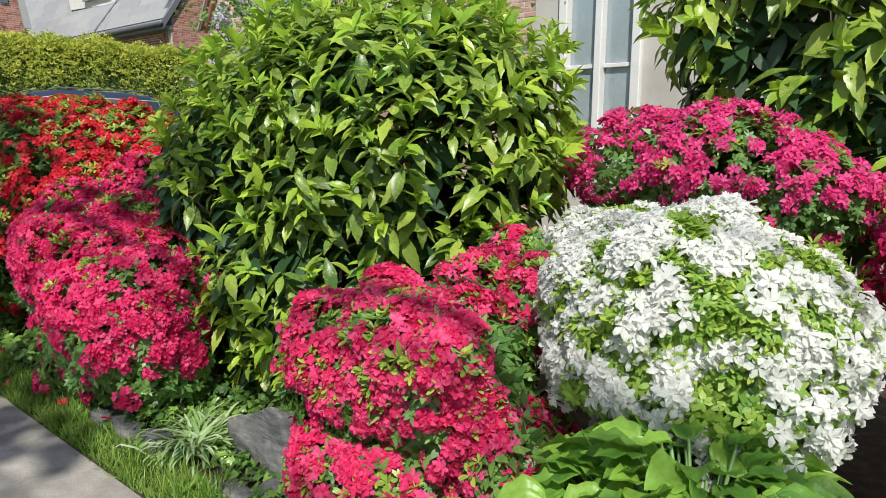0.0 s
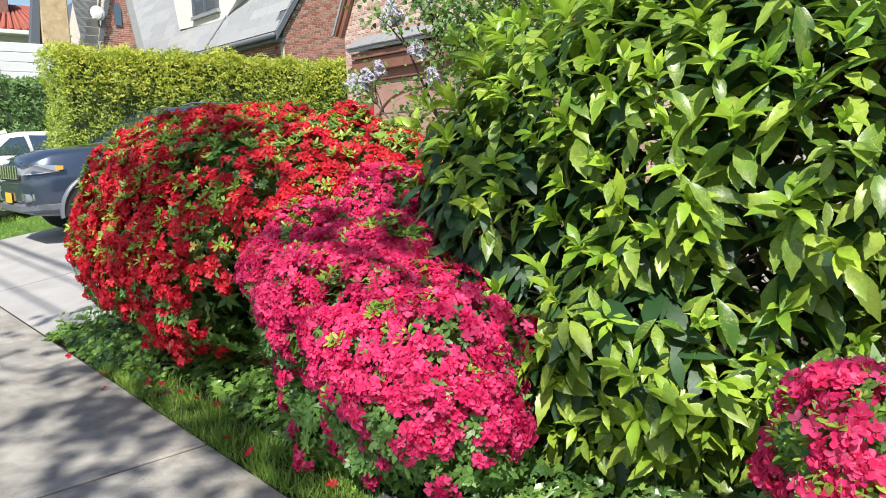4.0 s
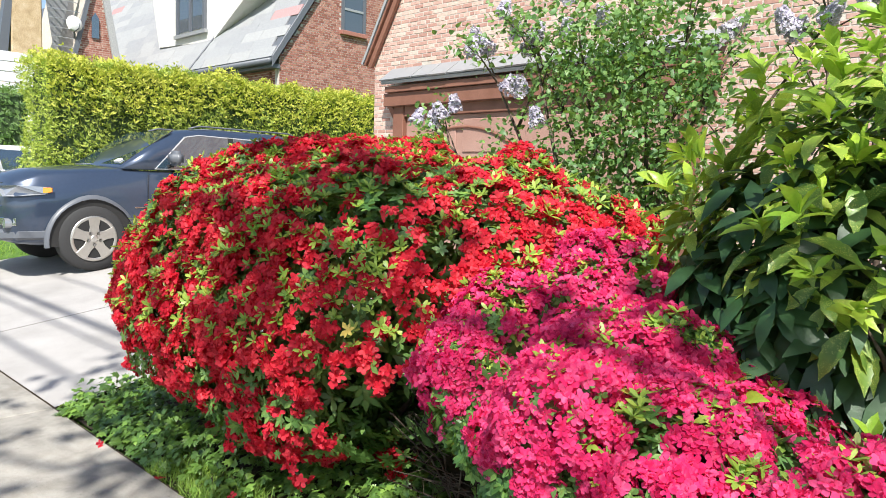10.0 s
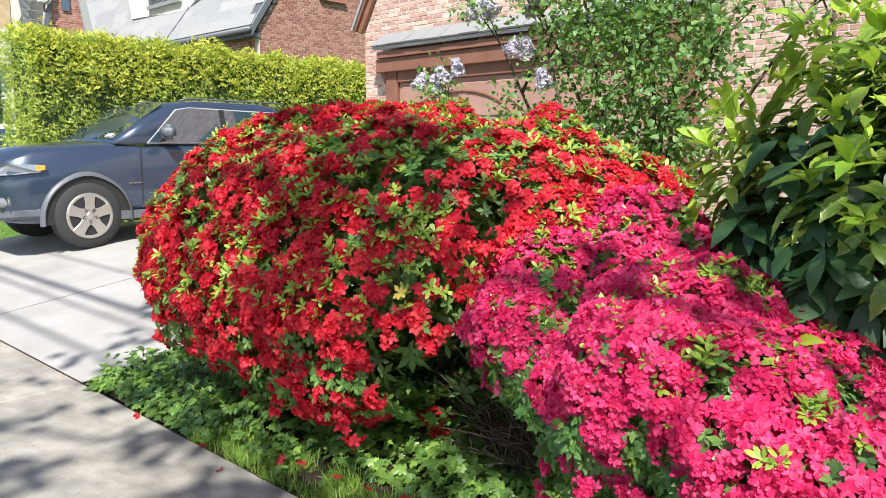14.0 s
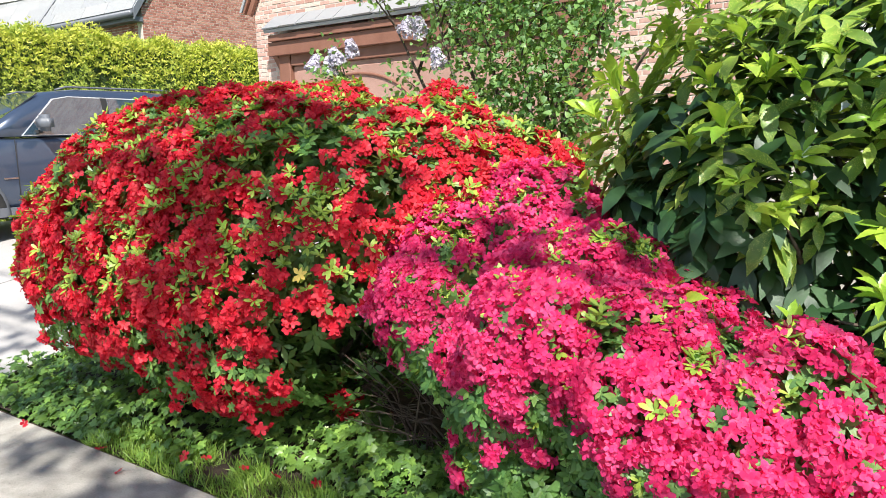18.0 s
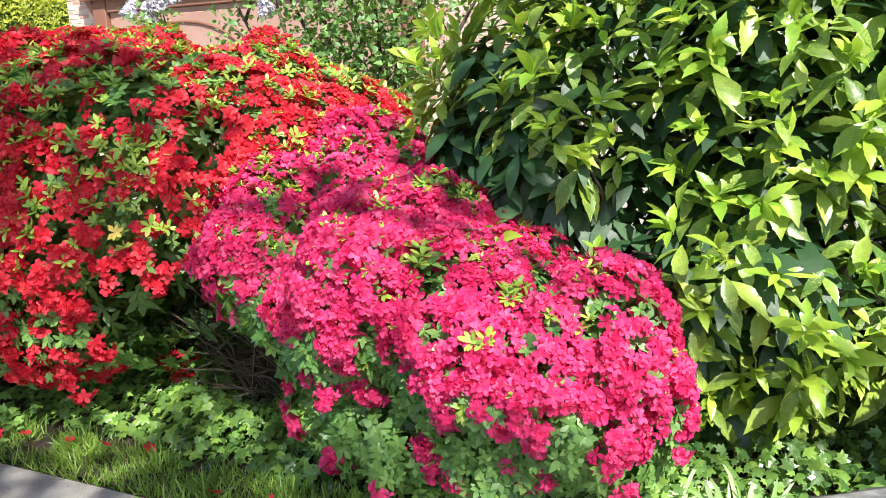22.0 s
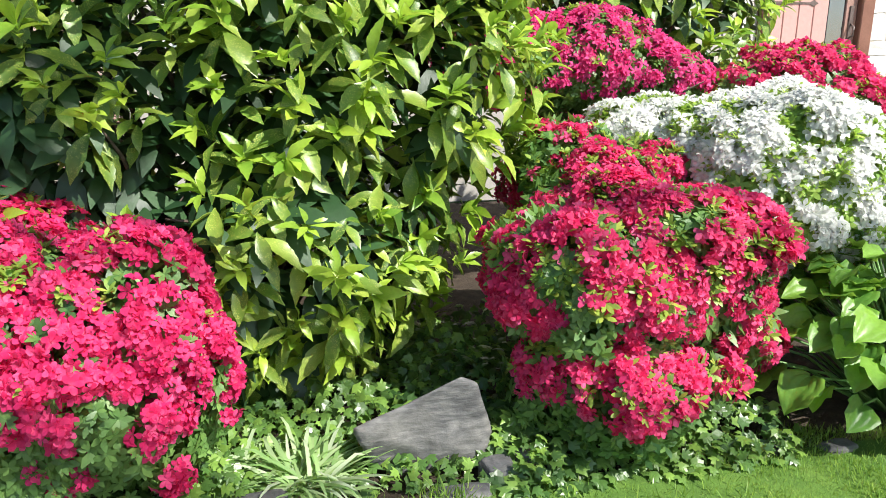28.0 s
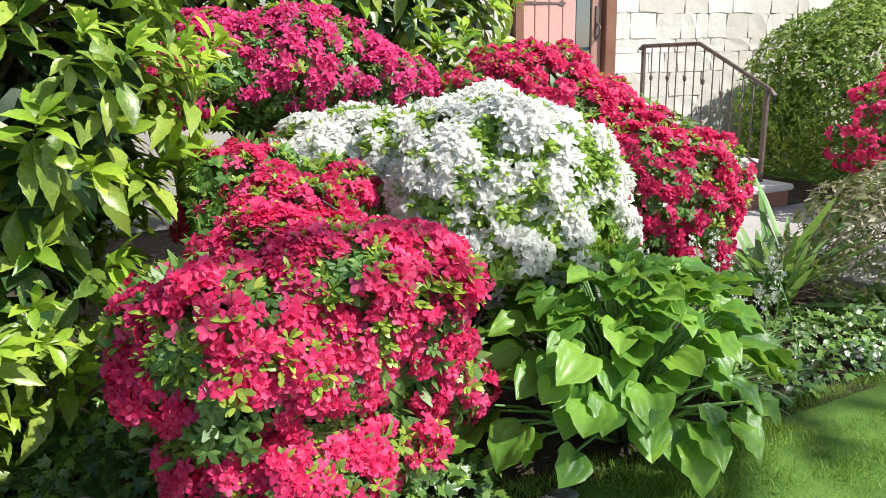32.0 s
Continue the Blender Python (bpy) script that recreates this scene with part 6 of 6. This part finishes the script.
clipped("large clipped yew dome, dark green with sunlit top", [(10.35, 4.05, 0.85, 1.5, 0.95, 1.0), (10.9, 4.0, 1.1, 1.4, 0.9, 0.95)], 26000, YEW, 51, 0.055)
clipped("low privet bush with bronze and cream leaf tips", [(6.55, 1.05, 0.30, 0.66, 0.46, 0.42), (7.2, 1.2, 0.35, 0.6, 0.5, 0.45)], 6000, PRIVET, 52, 0.045)

# ---- low plants ----


def strap_clump(name, label, at, count, length, width, material, seed, lift=0.7, spread=1.0, category="plant"):
    """A clump of arching strap leaves, each a part; alike leaves share a mesh."""
    rng = np.random.default_rng(seed)
    root = thing(name, label, category, at)
    out = tuple((u, width * w) for u, w in ((0, 0.6), (0.3, 1.0), (0.6, 0.85), (0.85, 0.5), (1, 0.03)))
    shapes = []
    for k in range(8):
        V, F = blade(out, 2, 0.0, 0.3)
        l = length * rng.uniform(0.65, 1.1)
        bend = rng.uniform(0.5, 1.3) * spread
        u = V[:, 0].copy()
        a0 = lift * rng.uniform(0.75, 1.25)
        V[:, 0] = (np.sin(np.clip(u * bend, 0, 2.2)) / bend * 0.6 + 0.25 * u)
        V[:, 2] += u * a0 * (1 - 0.55 * u * bend)
        ob = mesh_object("leaf", V * (l, 1, l), F, material, root)
        shapes.append(ob.data)
        bpy.data.objects.remove(ob)
    for k in range(count):
        x, y = rng.normal(size=2) * 0.045
        shared("leaf", shapes[k % 8], Matrix.LocRotScale(Vector((x, y, 0)), Euler((rng.normal() * 0.2, rng.normal() * 0.2, rng.uniform(0, 6.28))), Vector((1, 1, 1)) * rng.uniform(0.85, 1.15)), root)
    return root


strap_clump("liriope_clump", "arching yellow-green striped grassy clump by the boulder", (1.86, 0.38, 0.01), 260, 0.36, 0.0075, STRAP, 61, 0.50, 1.7)
strap_clump("liriope_clump", "arching yellow-green striped grassy clump by the boulder", (1.66, 0.50, 0.01), 230, 0.34, 0.0075, STRAP, 62, 0.48, 1.7)
strap_clump("grassy_clump", "arching dark green grassy clump beside the hosta", (4.78, 0.62, 0.01), 80, 0.36, 0.007, STRAP, 63, 0.8, 1.1)
strap_clump("grassy_clump", "arching dark green grassy clump beside the hosta", (5.05, 0.80, 0.01), 60, 0.32, 0.007, STRAP, 64, 0.8, 1.1)
strap_clump("iris_clump", "stiff blue-green sword leaves of an iris", (5.98, 1.38, 0.01), 34, 0.70, 0.024, IRIS, 65, 1.05, 0.55)
strap_clump("iris_clump", "stiff blue-green sword leaves of an iris", (5.82, 1.25, 0.01), 24, 0.58, 0.022, IRIS, 66, 1.0, 0.6)

spires = thing("white_flower_spires", "thin stalks with small white flowers beside the hosta", "plant", (4.95, 0.75, 0))
rsp = np.random.default_rng(67)
for k in range(16):
    b = rsp.normal(size=3) * (0.22, 0.18, 0)
    t = b + rsp.normal(size=3) * (0.12, 0.1, 0.05) + (0.05, 0, rsp.uniform(0.42, 0.62))
    stalk = part("stalk", tube_bm([tuple(b), tuple((b + t) / 2 + (0.02, 0, 0)), tuple(t)], [0.004, 0.003, 0.002], 4), IRIS, spires)
    n = 16
    u = rsp.uniform(0.55, 1, n)
    p = b + (t - b) * u[:, None] + rsp.normal(size=(n, 3)) * 0.012
    tagged(mesh_object("blossom", *strew(STARS[1], p, frames(rsp.normal(size=(n, 3)), rsp), rsp.uniform(0.009, 0.014, n)), WHITE, stalk), kind="stuff")

# hosta
HOSTA_OUT = ((0, 0.04), (0.02, 0.24), (0.08, 0.38), (0.2, 0.47), (0.36, 0.50), (0.52, 0.47), (0.68, 0.38), (0.82, 0.24), (0.93, 0.10), (1, 0.006))
hosta = thing("hosta", "large hosta with broad ribbed heart-shaped green leaves", "plant", (4.18, 0.54, 0.0))
hshapes = []
for d, fo, wv in ((0.10, 0.36, 0.16), (0.25, 0.46, -0.18), (0.42, 0.32, 0.20)):
    V, F = blade(HOSTA_OUT, 16, d, fo, wv, 0)
    s = V[:, 1] / np.maximum(np.interp(V[:, 0], [o[0] for o in HOSTA_OUT], [o[1] for o in HOSTA_OUT]), 1e-3)
    V[:, 2] += 0.024 * np.cos(s * 3.14159 * 5) * (1 - V[:, 0])
    V[:, 0] -= 0.10 * np.abs(s) ** 2 * np.clip(0.25 - V[:, 0], 0, 1) * 4
    ob = mesh_object("leaf", V, F, HOSTA, hosta)
    hshapes.append(ob.data)
    bpy.data.objects.remove(ob)
rh = np.random.default_rng(71)
stalks = bmesh.new()
for k in range(240):
    ring_ = k / 240
    a = k * 2.39996 + rh.normal() * 0.15
    r = 0.10 + 0.50 * ring_ ** 0.8 + rh.normal() * 0.03
    h = 0.64 - 0.44 * ring_ ** 1.6 + rh.normal() * 0.035
    base = Vector((r * math.cos(a) * 1.0, r * math.sin(a) * 0.72, max(h, 0.15)))
    way = np.array((math.cos(a), math.sin(a) * 0.8, 0.35 - 0.75 * ring_ + rh.normal() * 0.22))
    top = np.array((math.cos(a) * 0.35, math.sin(a) * 0.35 - 0.1, 1.0)) + rh.normal(size=3) * 0.25
    s = rh.uniform(0.10, 0.155) * (0.85 + 0.2 * ring_)
    m = Matrix.LocRotScale(base, Matrix(turn_of(unit(way), top).tolist()).to_quaternion(), Vector((s, s, s)))
    shared("leaf", hshapes[k % 3], m, hosta)
    tube_bm([(0.1 * base.x, 0.1 * base.y, 0.0), (0.6 * base.x, 0.6 * base.y, base.z * 0.75), tuple(base)], [0.008, 0.006, 0.004], 5, stalks)
tagged(part("leaf_stalk", stalks, IRIS, hosta, "pale green leaf stalks", True), kind="stuff")

# ---- boulder and edging stones ----


def boulder(label, at, size, seed, rows=14, turn=0.0, tilt=0.0):
    rng = random.Random(seed)
    bm = bmesh.new()
    bmesh.ops.create_icosphere(bm, subdivisions=4, radius=1)
    off = Vector((rng.uniform(0, 50), rng.uniform(0, 50), rng.uniform(0, 50)))
    for v in bm.verts:
        p = v.co.copy()
        q = Vector([math.copysign(abs(c) ** 0.55, c) for c in p])
        q *= 1 + 0.16 * noise.noise(p * 1.3 + off) + 0.07 * noise.noise(p * 3.5 + off)
        q.z += 0.045 * math.sin(q.z * 26 + 3 * noise.noise(p * 2 + off)) * 0.35
        q.y += 0.03 * math.sin(q.z * 30 + q.x * 2)
        v.co = Vector((q.x * size[0], q.y * size[1], q.z * size[2]))
    bmesh.ops.recalc_face_normals(bm, faces=bm.faces[:])
    ob = part("boulder", bm, ROCK, None, "", True)
    ob.matrix_world = pose(*at, 0, tilt, turn)
    return tagged(ob, label, "rock", "edging rocks")




def wedge_rock(label, outline, y0, y1, seed):
    """A split slab of layered stone: an outline in x and z, given depth, with bedding lines on its faces."""
    bm = poly_bm([(x, y0, z) for x, z in outline], (0, y1 - y0, 0))
    bmesh.ops.triangulate(bm, faces=bm.faces[:])
    bmesh.ops.subdivide_edges(bm, edges=bm.edges[:], cuts=9, use_grid_fill=True)
    bmesh.ops.smooth_vert(bm, verts=bm.verts[:], factor=0.5, use_axis_x=True, use_axis_y=True, use_axis_z=True)
    bmesh.ops.smooth_vert(bm, verts=bm.verts[:], factor=0.4, use_axis_x=True, use_axis_y=True, use_axis_z=True)
    for v in bm.verts:
        p = v.co
        back = (p.y - y0) / (y1 - y0)
        p.z -= 0.13 * back * max(0.0, min(1.0, p.z / 0.2))
        p.x += 0.03 * back
        bed = p.z * 0.95 + p.x * 0.18 + 0.01 * noise.noise(p * 9)
        v.co = p + Vector((0.008 * noise.noise(p * 12), 0.006 * max(0.0, min(1.0, (0.22 - p.z) / 0.08)) * math.sin(bed * 190 + 2 * noise.noise(p * 5)) + 0.020 * noise.noise(p * 6) + 0.10 * max(0.0, 0.12 - p.z), 0.010 * noise.noise(p * 10 + Vector((5, 0, 0)))))
    bmesh.ops.recalc_face_normals(bm, faces=bm.faces[:])
    return tagged(part("boulder", bm, ROCK, None, "", True), label, "rock", "edging rocks")


wedge_rock("grey layered slate boulder, partly sunlit", [(2.02, 0.19), (2.08, 0.02), (2.24, -0.03), (2.47, -0.02), (2.50, 0.12), (2.45, 0.31), (2.39, 0.345), (2.21, 0.26)], 0.43, 0.66, 3)
for k, (x, y, z, a, b, c, t) in enumerate([(2.50, 0.36, 0.02, 0.055, 0.05, 0.045, 10), (2.62, 0.42, 0.03, 0.07, 0.05, 0.05, 60), (1.72, 0.26, 0.02, 0.11, 0.05, 0.06, 5), (1.45, 0.24, 0.02, 0.13, 0.06, 0.05, -8), (2.34, 0.26, 0.0, 0.12, 0.05, 0.03, 4), (3.52, 0.34, 0.0, 0.05, 0.04, 0.03, 20), (3.75, 0.30, -0.005, 0.07, 0.04, 0.025, 10), (5.62, 0.60, 0.0, 0.12, 0.06, 0.03, 12), (1.2, 0.24, 0.01, 0.10, 0.05, 0.04, 14)]):
    boulder("small grey edging stone half buried in the bed", (x, y, z), (a, b, c), 20 + k, turn=t)

stake = tagged(part("plant_stake", tube_bm([(1.50, 0.45, 0.0), (1.57, 0.48, 0.2), (1.65, 0.52, 0.40)], [0.004, 0.0035, 0.003], 6), WHITE_TRIM, None, "", True), "thin white plant stake leaning beside the pink azalea", "stake")

# ---- ground cover ----
IVY_LEAF = (np.array([(0, 0, 0), (0.18, 0.30, 0.02), (0.30, 0.55, -0.04), (0.42, 0.26, 0.03), (0.70, 0.34, 0.0), (0.72, 0.13, 0.03), (1.05, 0, -0.06), (0.72, -0.13, 0.03), (0.70, -0.34, 0.0), (0.42, -0.26, 0.03), (0.30, -0.55, -0.04), (0.18, -0.30, 0.02), (0.42, 0, 0.05)]),
            [np.array([(0, 1, 12), (1, 2, 3), (1, 3, 12), (3, 4, 5), (3, 5, 12), (5, 6, 12), (6, 7, 12), (7, 8, 9), (7, 9, 12), (9, 10, 11), (9, 11, 12), (11, 0, 12)])])


def ivy(label, regions, seed):
    rng = np.random.default_rng(seed)
    P, S = [], []
    for x0, x1, y0, y1, top, n in regions:
        p = np.stack([rng.uniform(x0, x1, n), rng.uniform(0, 1, n), rng.random(n)], -1)
        wob = np.array([noise.noise(Vector((q[0] * 2.2, seed, 0))) for q in p]) * 0.14
        p[:, 1] = y0 + wob + (y1 - y0) * p[:, 1]
        hill = np.array([0.6 + 0.6 * noise.noise(Vector((q[0] * 3, q[1] * 3, 2.0))) for q in p])
        edge = np.clip((p[:, 1] - y0 - wob) / 0.15, 0.12, 1)
        p[:, 2] = 0.015 + top * edge * hill.clip(0.1, 1.2) * p[:, 2] ** 0.5
        P.append(p)
        S.append(rng.uniform(0.03, 0.066, n))
    P, S = np.concatenate(P), np.concatenate(S)
    N = np.array([(0.0, -0.45, 0.9)]) + rng.normal(size=P.shape) * 0.35
    T = frames(N, rng, 0.1, np.array([(0.0, -1.0, -0.3)]) + rng.normal(size=P.shape) * 0.8)
    return tagged(mesh_object("ivy", *strew(IVY_LEAF, P, T, S), IVY, None, "", False), label, "ivy", kind="stuff")


ivy("glossy ivy carpet under the shrubs with sunlit edges", [(-3.0, -1.0, 0.05, 0.75, 0.22, 1500), (-1.2, 0.2, 0.30, 0.9, 0.17, 1400), (0.1, 1.7, 0.22, 0.75, 0.20, 1500), (1.4, 2.6, 0.48, 1.25, 0.22, 1300), (2.45, 3.5, 0.28, 0.8, 0.16, 1000), (-2.95, -1.75, 0.02, 0.4, 0.11, 750), (-0.4, 0.4, 0.40, 0.9, 0.10, 350), (4.7, 6.5, 0.42, 1.1, 0.15, 1300), (1.9, 2.6, 0.30, 0.5, 0.07, 160), (2.5, 3.6, 0.22, 0.6, 0.2, 500), (2.2, 3.1, 0.65, 1.5, 0.32, 1100)], 81)


def turf_blades(label, regions, seed):
    rng = np.random.default_rng(seed)
    P, S, D = [], [], []
    for x0, x1, y0, y1, n, tall in regions:
        p = np.stack([rng.uniform(x0, x1, n), rng.uniform(y0, y1, n), np.full(n, -0.015)], -1)
        p[:, 1] += np.array([noise.noise(Vector((q[0] * 3, 7, seed))) for q in p]) * 0.05 * (p[:, 1] > (y0 + y1) / 2)
        tuft = np.array([noise.noise(Vector((q[0] * 5, q[1] * 5, 3.0))) for q in p])
        keep = tuft > -0.45
        P.append(p[keep])
        S.append((tall * (0.8 + 0.7 * tuft) * rng.uniform(0.6, 1.2, n))[keep])
    P, S = np.concatenate(P), np.concatenate(S)
    P[:, 2] += [ground_height(q[0], q[1]) for q in P]
    b = blade(((0, 0.035), (0.5, 0.03), (0.8, 0.02), (1, 0.002)), 1, 0.35)
    way = rng.normal(size=P.shape) * 0.42 + (0, 0, 1)
    T = turn_of(unit(way), rng.normal(size=P.shape))
    return tagged(mesh_object("grass", *strew(b, P, T, S[:, None] * np.array([(1, 1.0, 1)])), GRASS, None, "", False), label, "grass", kind="stuff")


turf_blades("uneven green grass along the pavement edge", [(-1.75, 2.5, 0.0, 0.26, 9000, 0.085), (2.4, 9.0, -0.16, 0.30, 9000, 0.06), (3.3, 6.9, -0.16, 0.46, 34000, 0.048), (-17.0, -10.0, -0.6, 1.9, 7000, 0.12)], 82)
tagged(mesh_object("lawn", [(2.3, -0.17, 0.002), (9.2, -0.17, 0.002), (9.2, 0.42, 0.004), (2.3, 0.30, 0.004)], np.array([(0, 1, 2, 3)]), TURF), "sunlit green lawn strip with patches of shade", "lawn", kind="structure")

# fallen petals and dry litter
rp = np.random.default_rng(91)
V, F = FLOWERS[2]
pet = mesh_object("fallen_flower", V, F, RED, None, "wilted red azalea flower lying on the ground")
pet_me = pet.data
bpy.data.objects.remove(pet)
spots = [(-1.25, -0.10), (-1.55, -0.01), (0.12, 0.04), (0.35, 0.05), (-1.05, 0.10), (-0.95, 0.14), (-0.72, 0.16), (-0.55, 0.18), (-0.35, 0.22), (0.9, 0.14), (1.3, 0.2), (-2.2, -0.05)]
for x, y in spots:
    ob = new("fallen_flower", pet_me)
    s = rp.uniform(0.018, 0.028)
    ob.matrix_world = Matrix.LocRotScale(Vector((x, y, 0.012 if y < 0.02 else 0.05)), Euler(rp.normal(size=3) * 0.5), Vector((s, s, s * 0.7)))
    tagged(ob, "wilted red azalea flower lying on the ground", "flower", "fallen flowers")

# ---- street tree that shades the walk, and overhead cables ----
TREE = Vector((7.6, -5.05, -0.05))
tree = thing("street_tree", "leafy street tree standing at the kerb", "tree", TREE)
tr = np.random.default_rng(101)
part("trunk", tube_bm([(0, 0, 0), (0.05, 0.02, 1.5), (-0.05, 0.05, 4.2), (-0.2, 0.1, 7.2)], [0.24, 0.19, 0.15, 0.06], 10), BARK, tree, "", True)
# boughs, each a loose flat spray of leaves: middle, reach, leaves
BOUGHS = [(2.32, -5.05, 7.2, 1.05, 1.0, 150), (1.82, -3.75, 7.5, 1.1, 0.7, 110), (3.22, -3.75, 7.2, 0.7, 0.7, 140), (4.02, -5.25, 7.4, 1.0, 0.7, 77), (4.32, -3.1, 7.2, 0.4, 0.35, 60), (4.92, -4.7, 7.2, 0.7, 0.25, 60), (3.62, -4.7, 7.2, 0.7, 0.25, 60), (5.52, -5.35, 7.6, 0.9, 0.5, 60), (3.42, -6.35, 7.4, 1.3, 0.9, 99), (5.72, -6.85, 7.6, 1.4, 0.9, 121), (4.72, -6.15, 7.4, 1.0, 0.7, 82), (7.92, -7.25, 8.2, 1.3, 1.0, 137), (1.32, -6.35, 7.4, 1.0, 0.9, 130), (4.55, -4.85, 7.5, 0.8, 0.22, 70), (9.1, -4.55, 7.5, 0.7, 0.25, 40)]
BOUGHS.sort(key=lambda b: (Vector(b[:2]) - TREE.xy).length)
pieces = []
for k, (x, y, z, rx, ry, n) in enumerate(BOUGHS):
    tip = Vector((x, y, z)) - TREE
    forks = [Vector((-0.06, 0.05, 4.6)), Vector((-0.15, 0.08, 6.2))] + [Vector(b[:3]) - TREE for b in BOUGHS[:k]]
    start = min(forks, key=lambda f: (f - tip).length)
    r = 0.05 if k < 3 else 0.026
    part("limb", tube_bm([start, start.lerp(tip, 0.5) + Vector((0.1, 0.1, 0.25)), tip], [r, r * 0.6, 0.008], 6), BARK, tree, "", True)
    # leaves sit in tufts at the ends of twigs, with gaps between the tufts
    tufts = tr.normal(size=(max(4, n // 10), 3)) * (rx * 0.55, ry * 0.55, 0.22) + np.array((x, y, z))
    P = np.repeat(tufts, 10, 0) + tr.normal(size=(len(tufts) * 10, 3)) * (0.13, 0.13, 0.08)
    pieces.append(strew(HEART_LEAF[0], P - np.array(TREE), frames(tr.normal(size=P.shape) * 0.3 + (0, 0, 1.0), tr, 0.4), tr.uniform(0.12, 0.20, len(P))))
tagged(mesh_object("crown", *join_arrays(*pieces), TREE_LEAF, tree), kind="stuff")

for x in (-28.0, 28.0):
    pole = thing("utility_pole", "tall weathered wooden utility pole at the kerb", "utility pole", (x, -4.7, -0.05))
    part("shaft", tube_bm([(0, 0, 0), (0, 0, 5), (0, 0, 10.2)], [0.15, 0.13, 0.11], 10), BARK, pole, "", True)
    part("crossarm", box_bm(-0.05, 0.05, -0.9, 0.85, 9.1, 9.2, 0.01), BARK, pole)
for y, r in ((-5.42, 0.028), (-4.92, 0.022), (-4.70, 0.045), (-4.05, 0.018)):
    pts = [(x, y, 9.12 - 0.45 * (1 - (x / 28.0) ** 2)) for x in np.linspace(-28.02, 28.02, 21)]
    c = part("overhead_cable", tube_bm(pts, r, 5), BLACK, None, "", True)
    tagged(c, "black cable strung between the utility poles", "cable", "overhead cables")
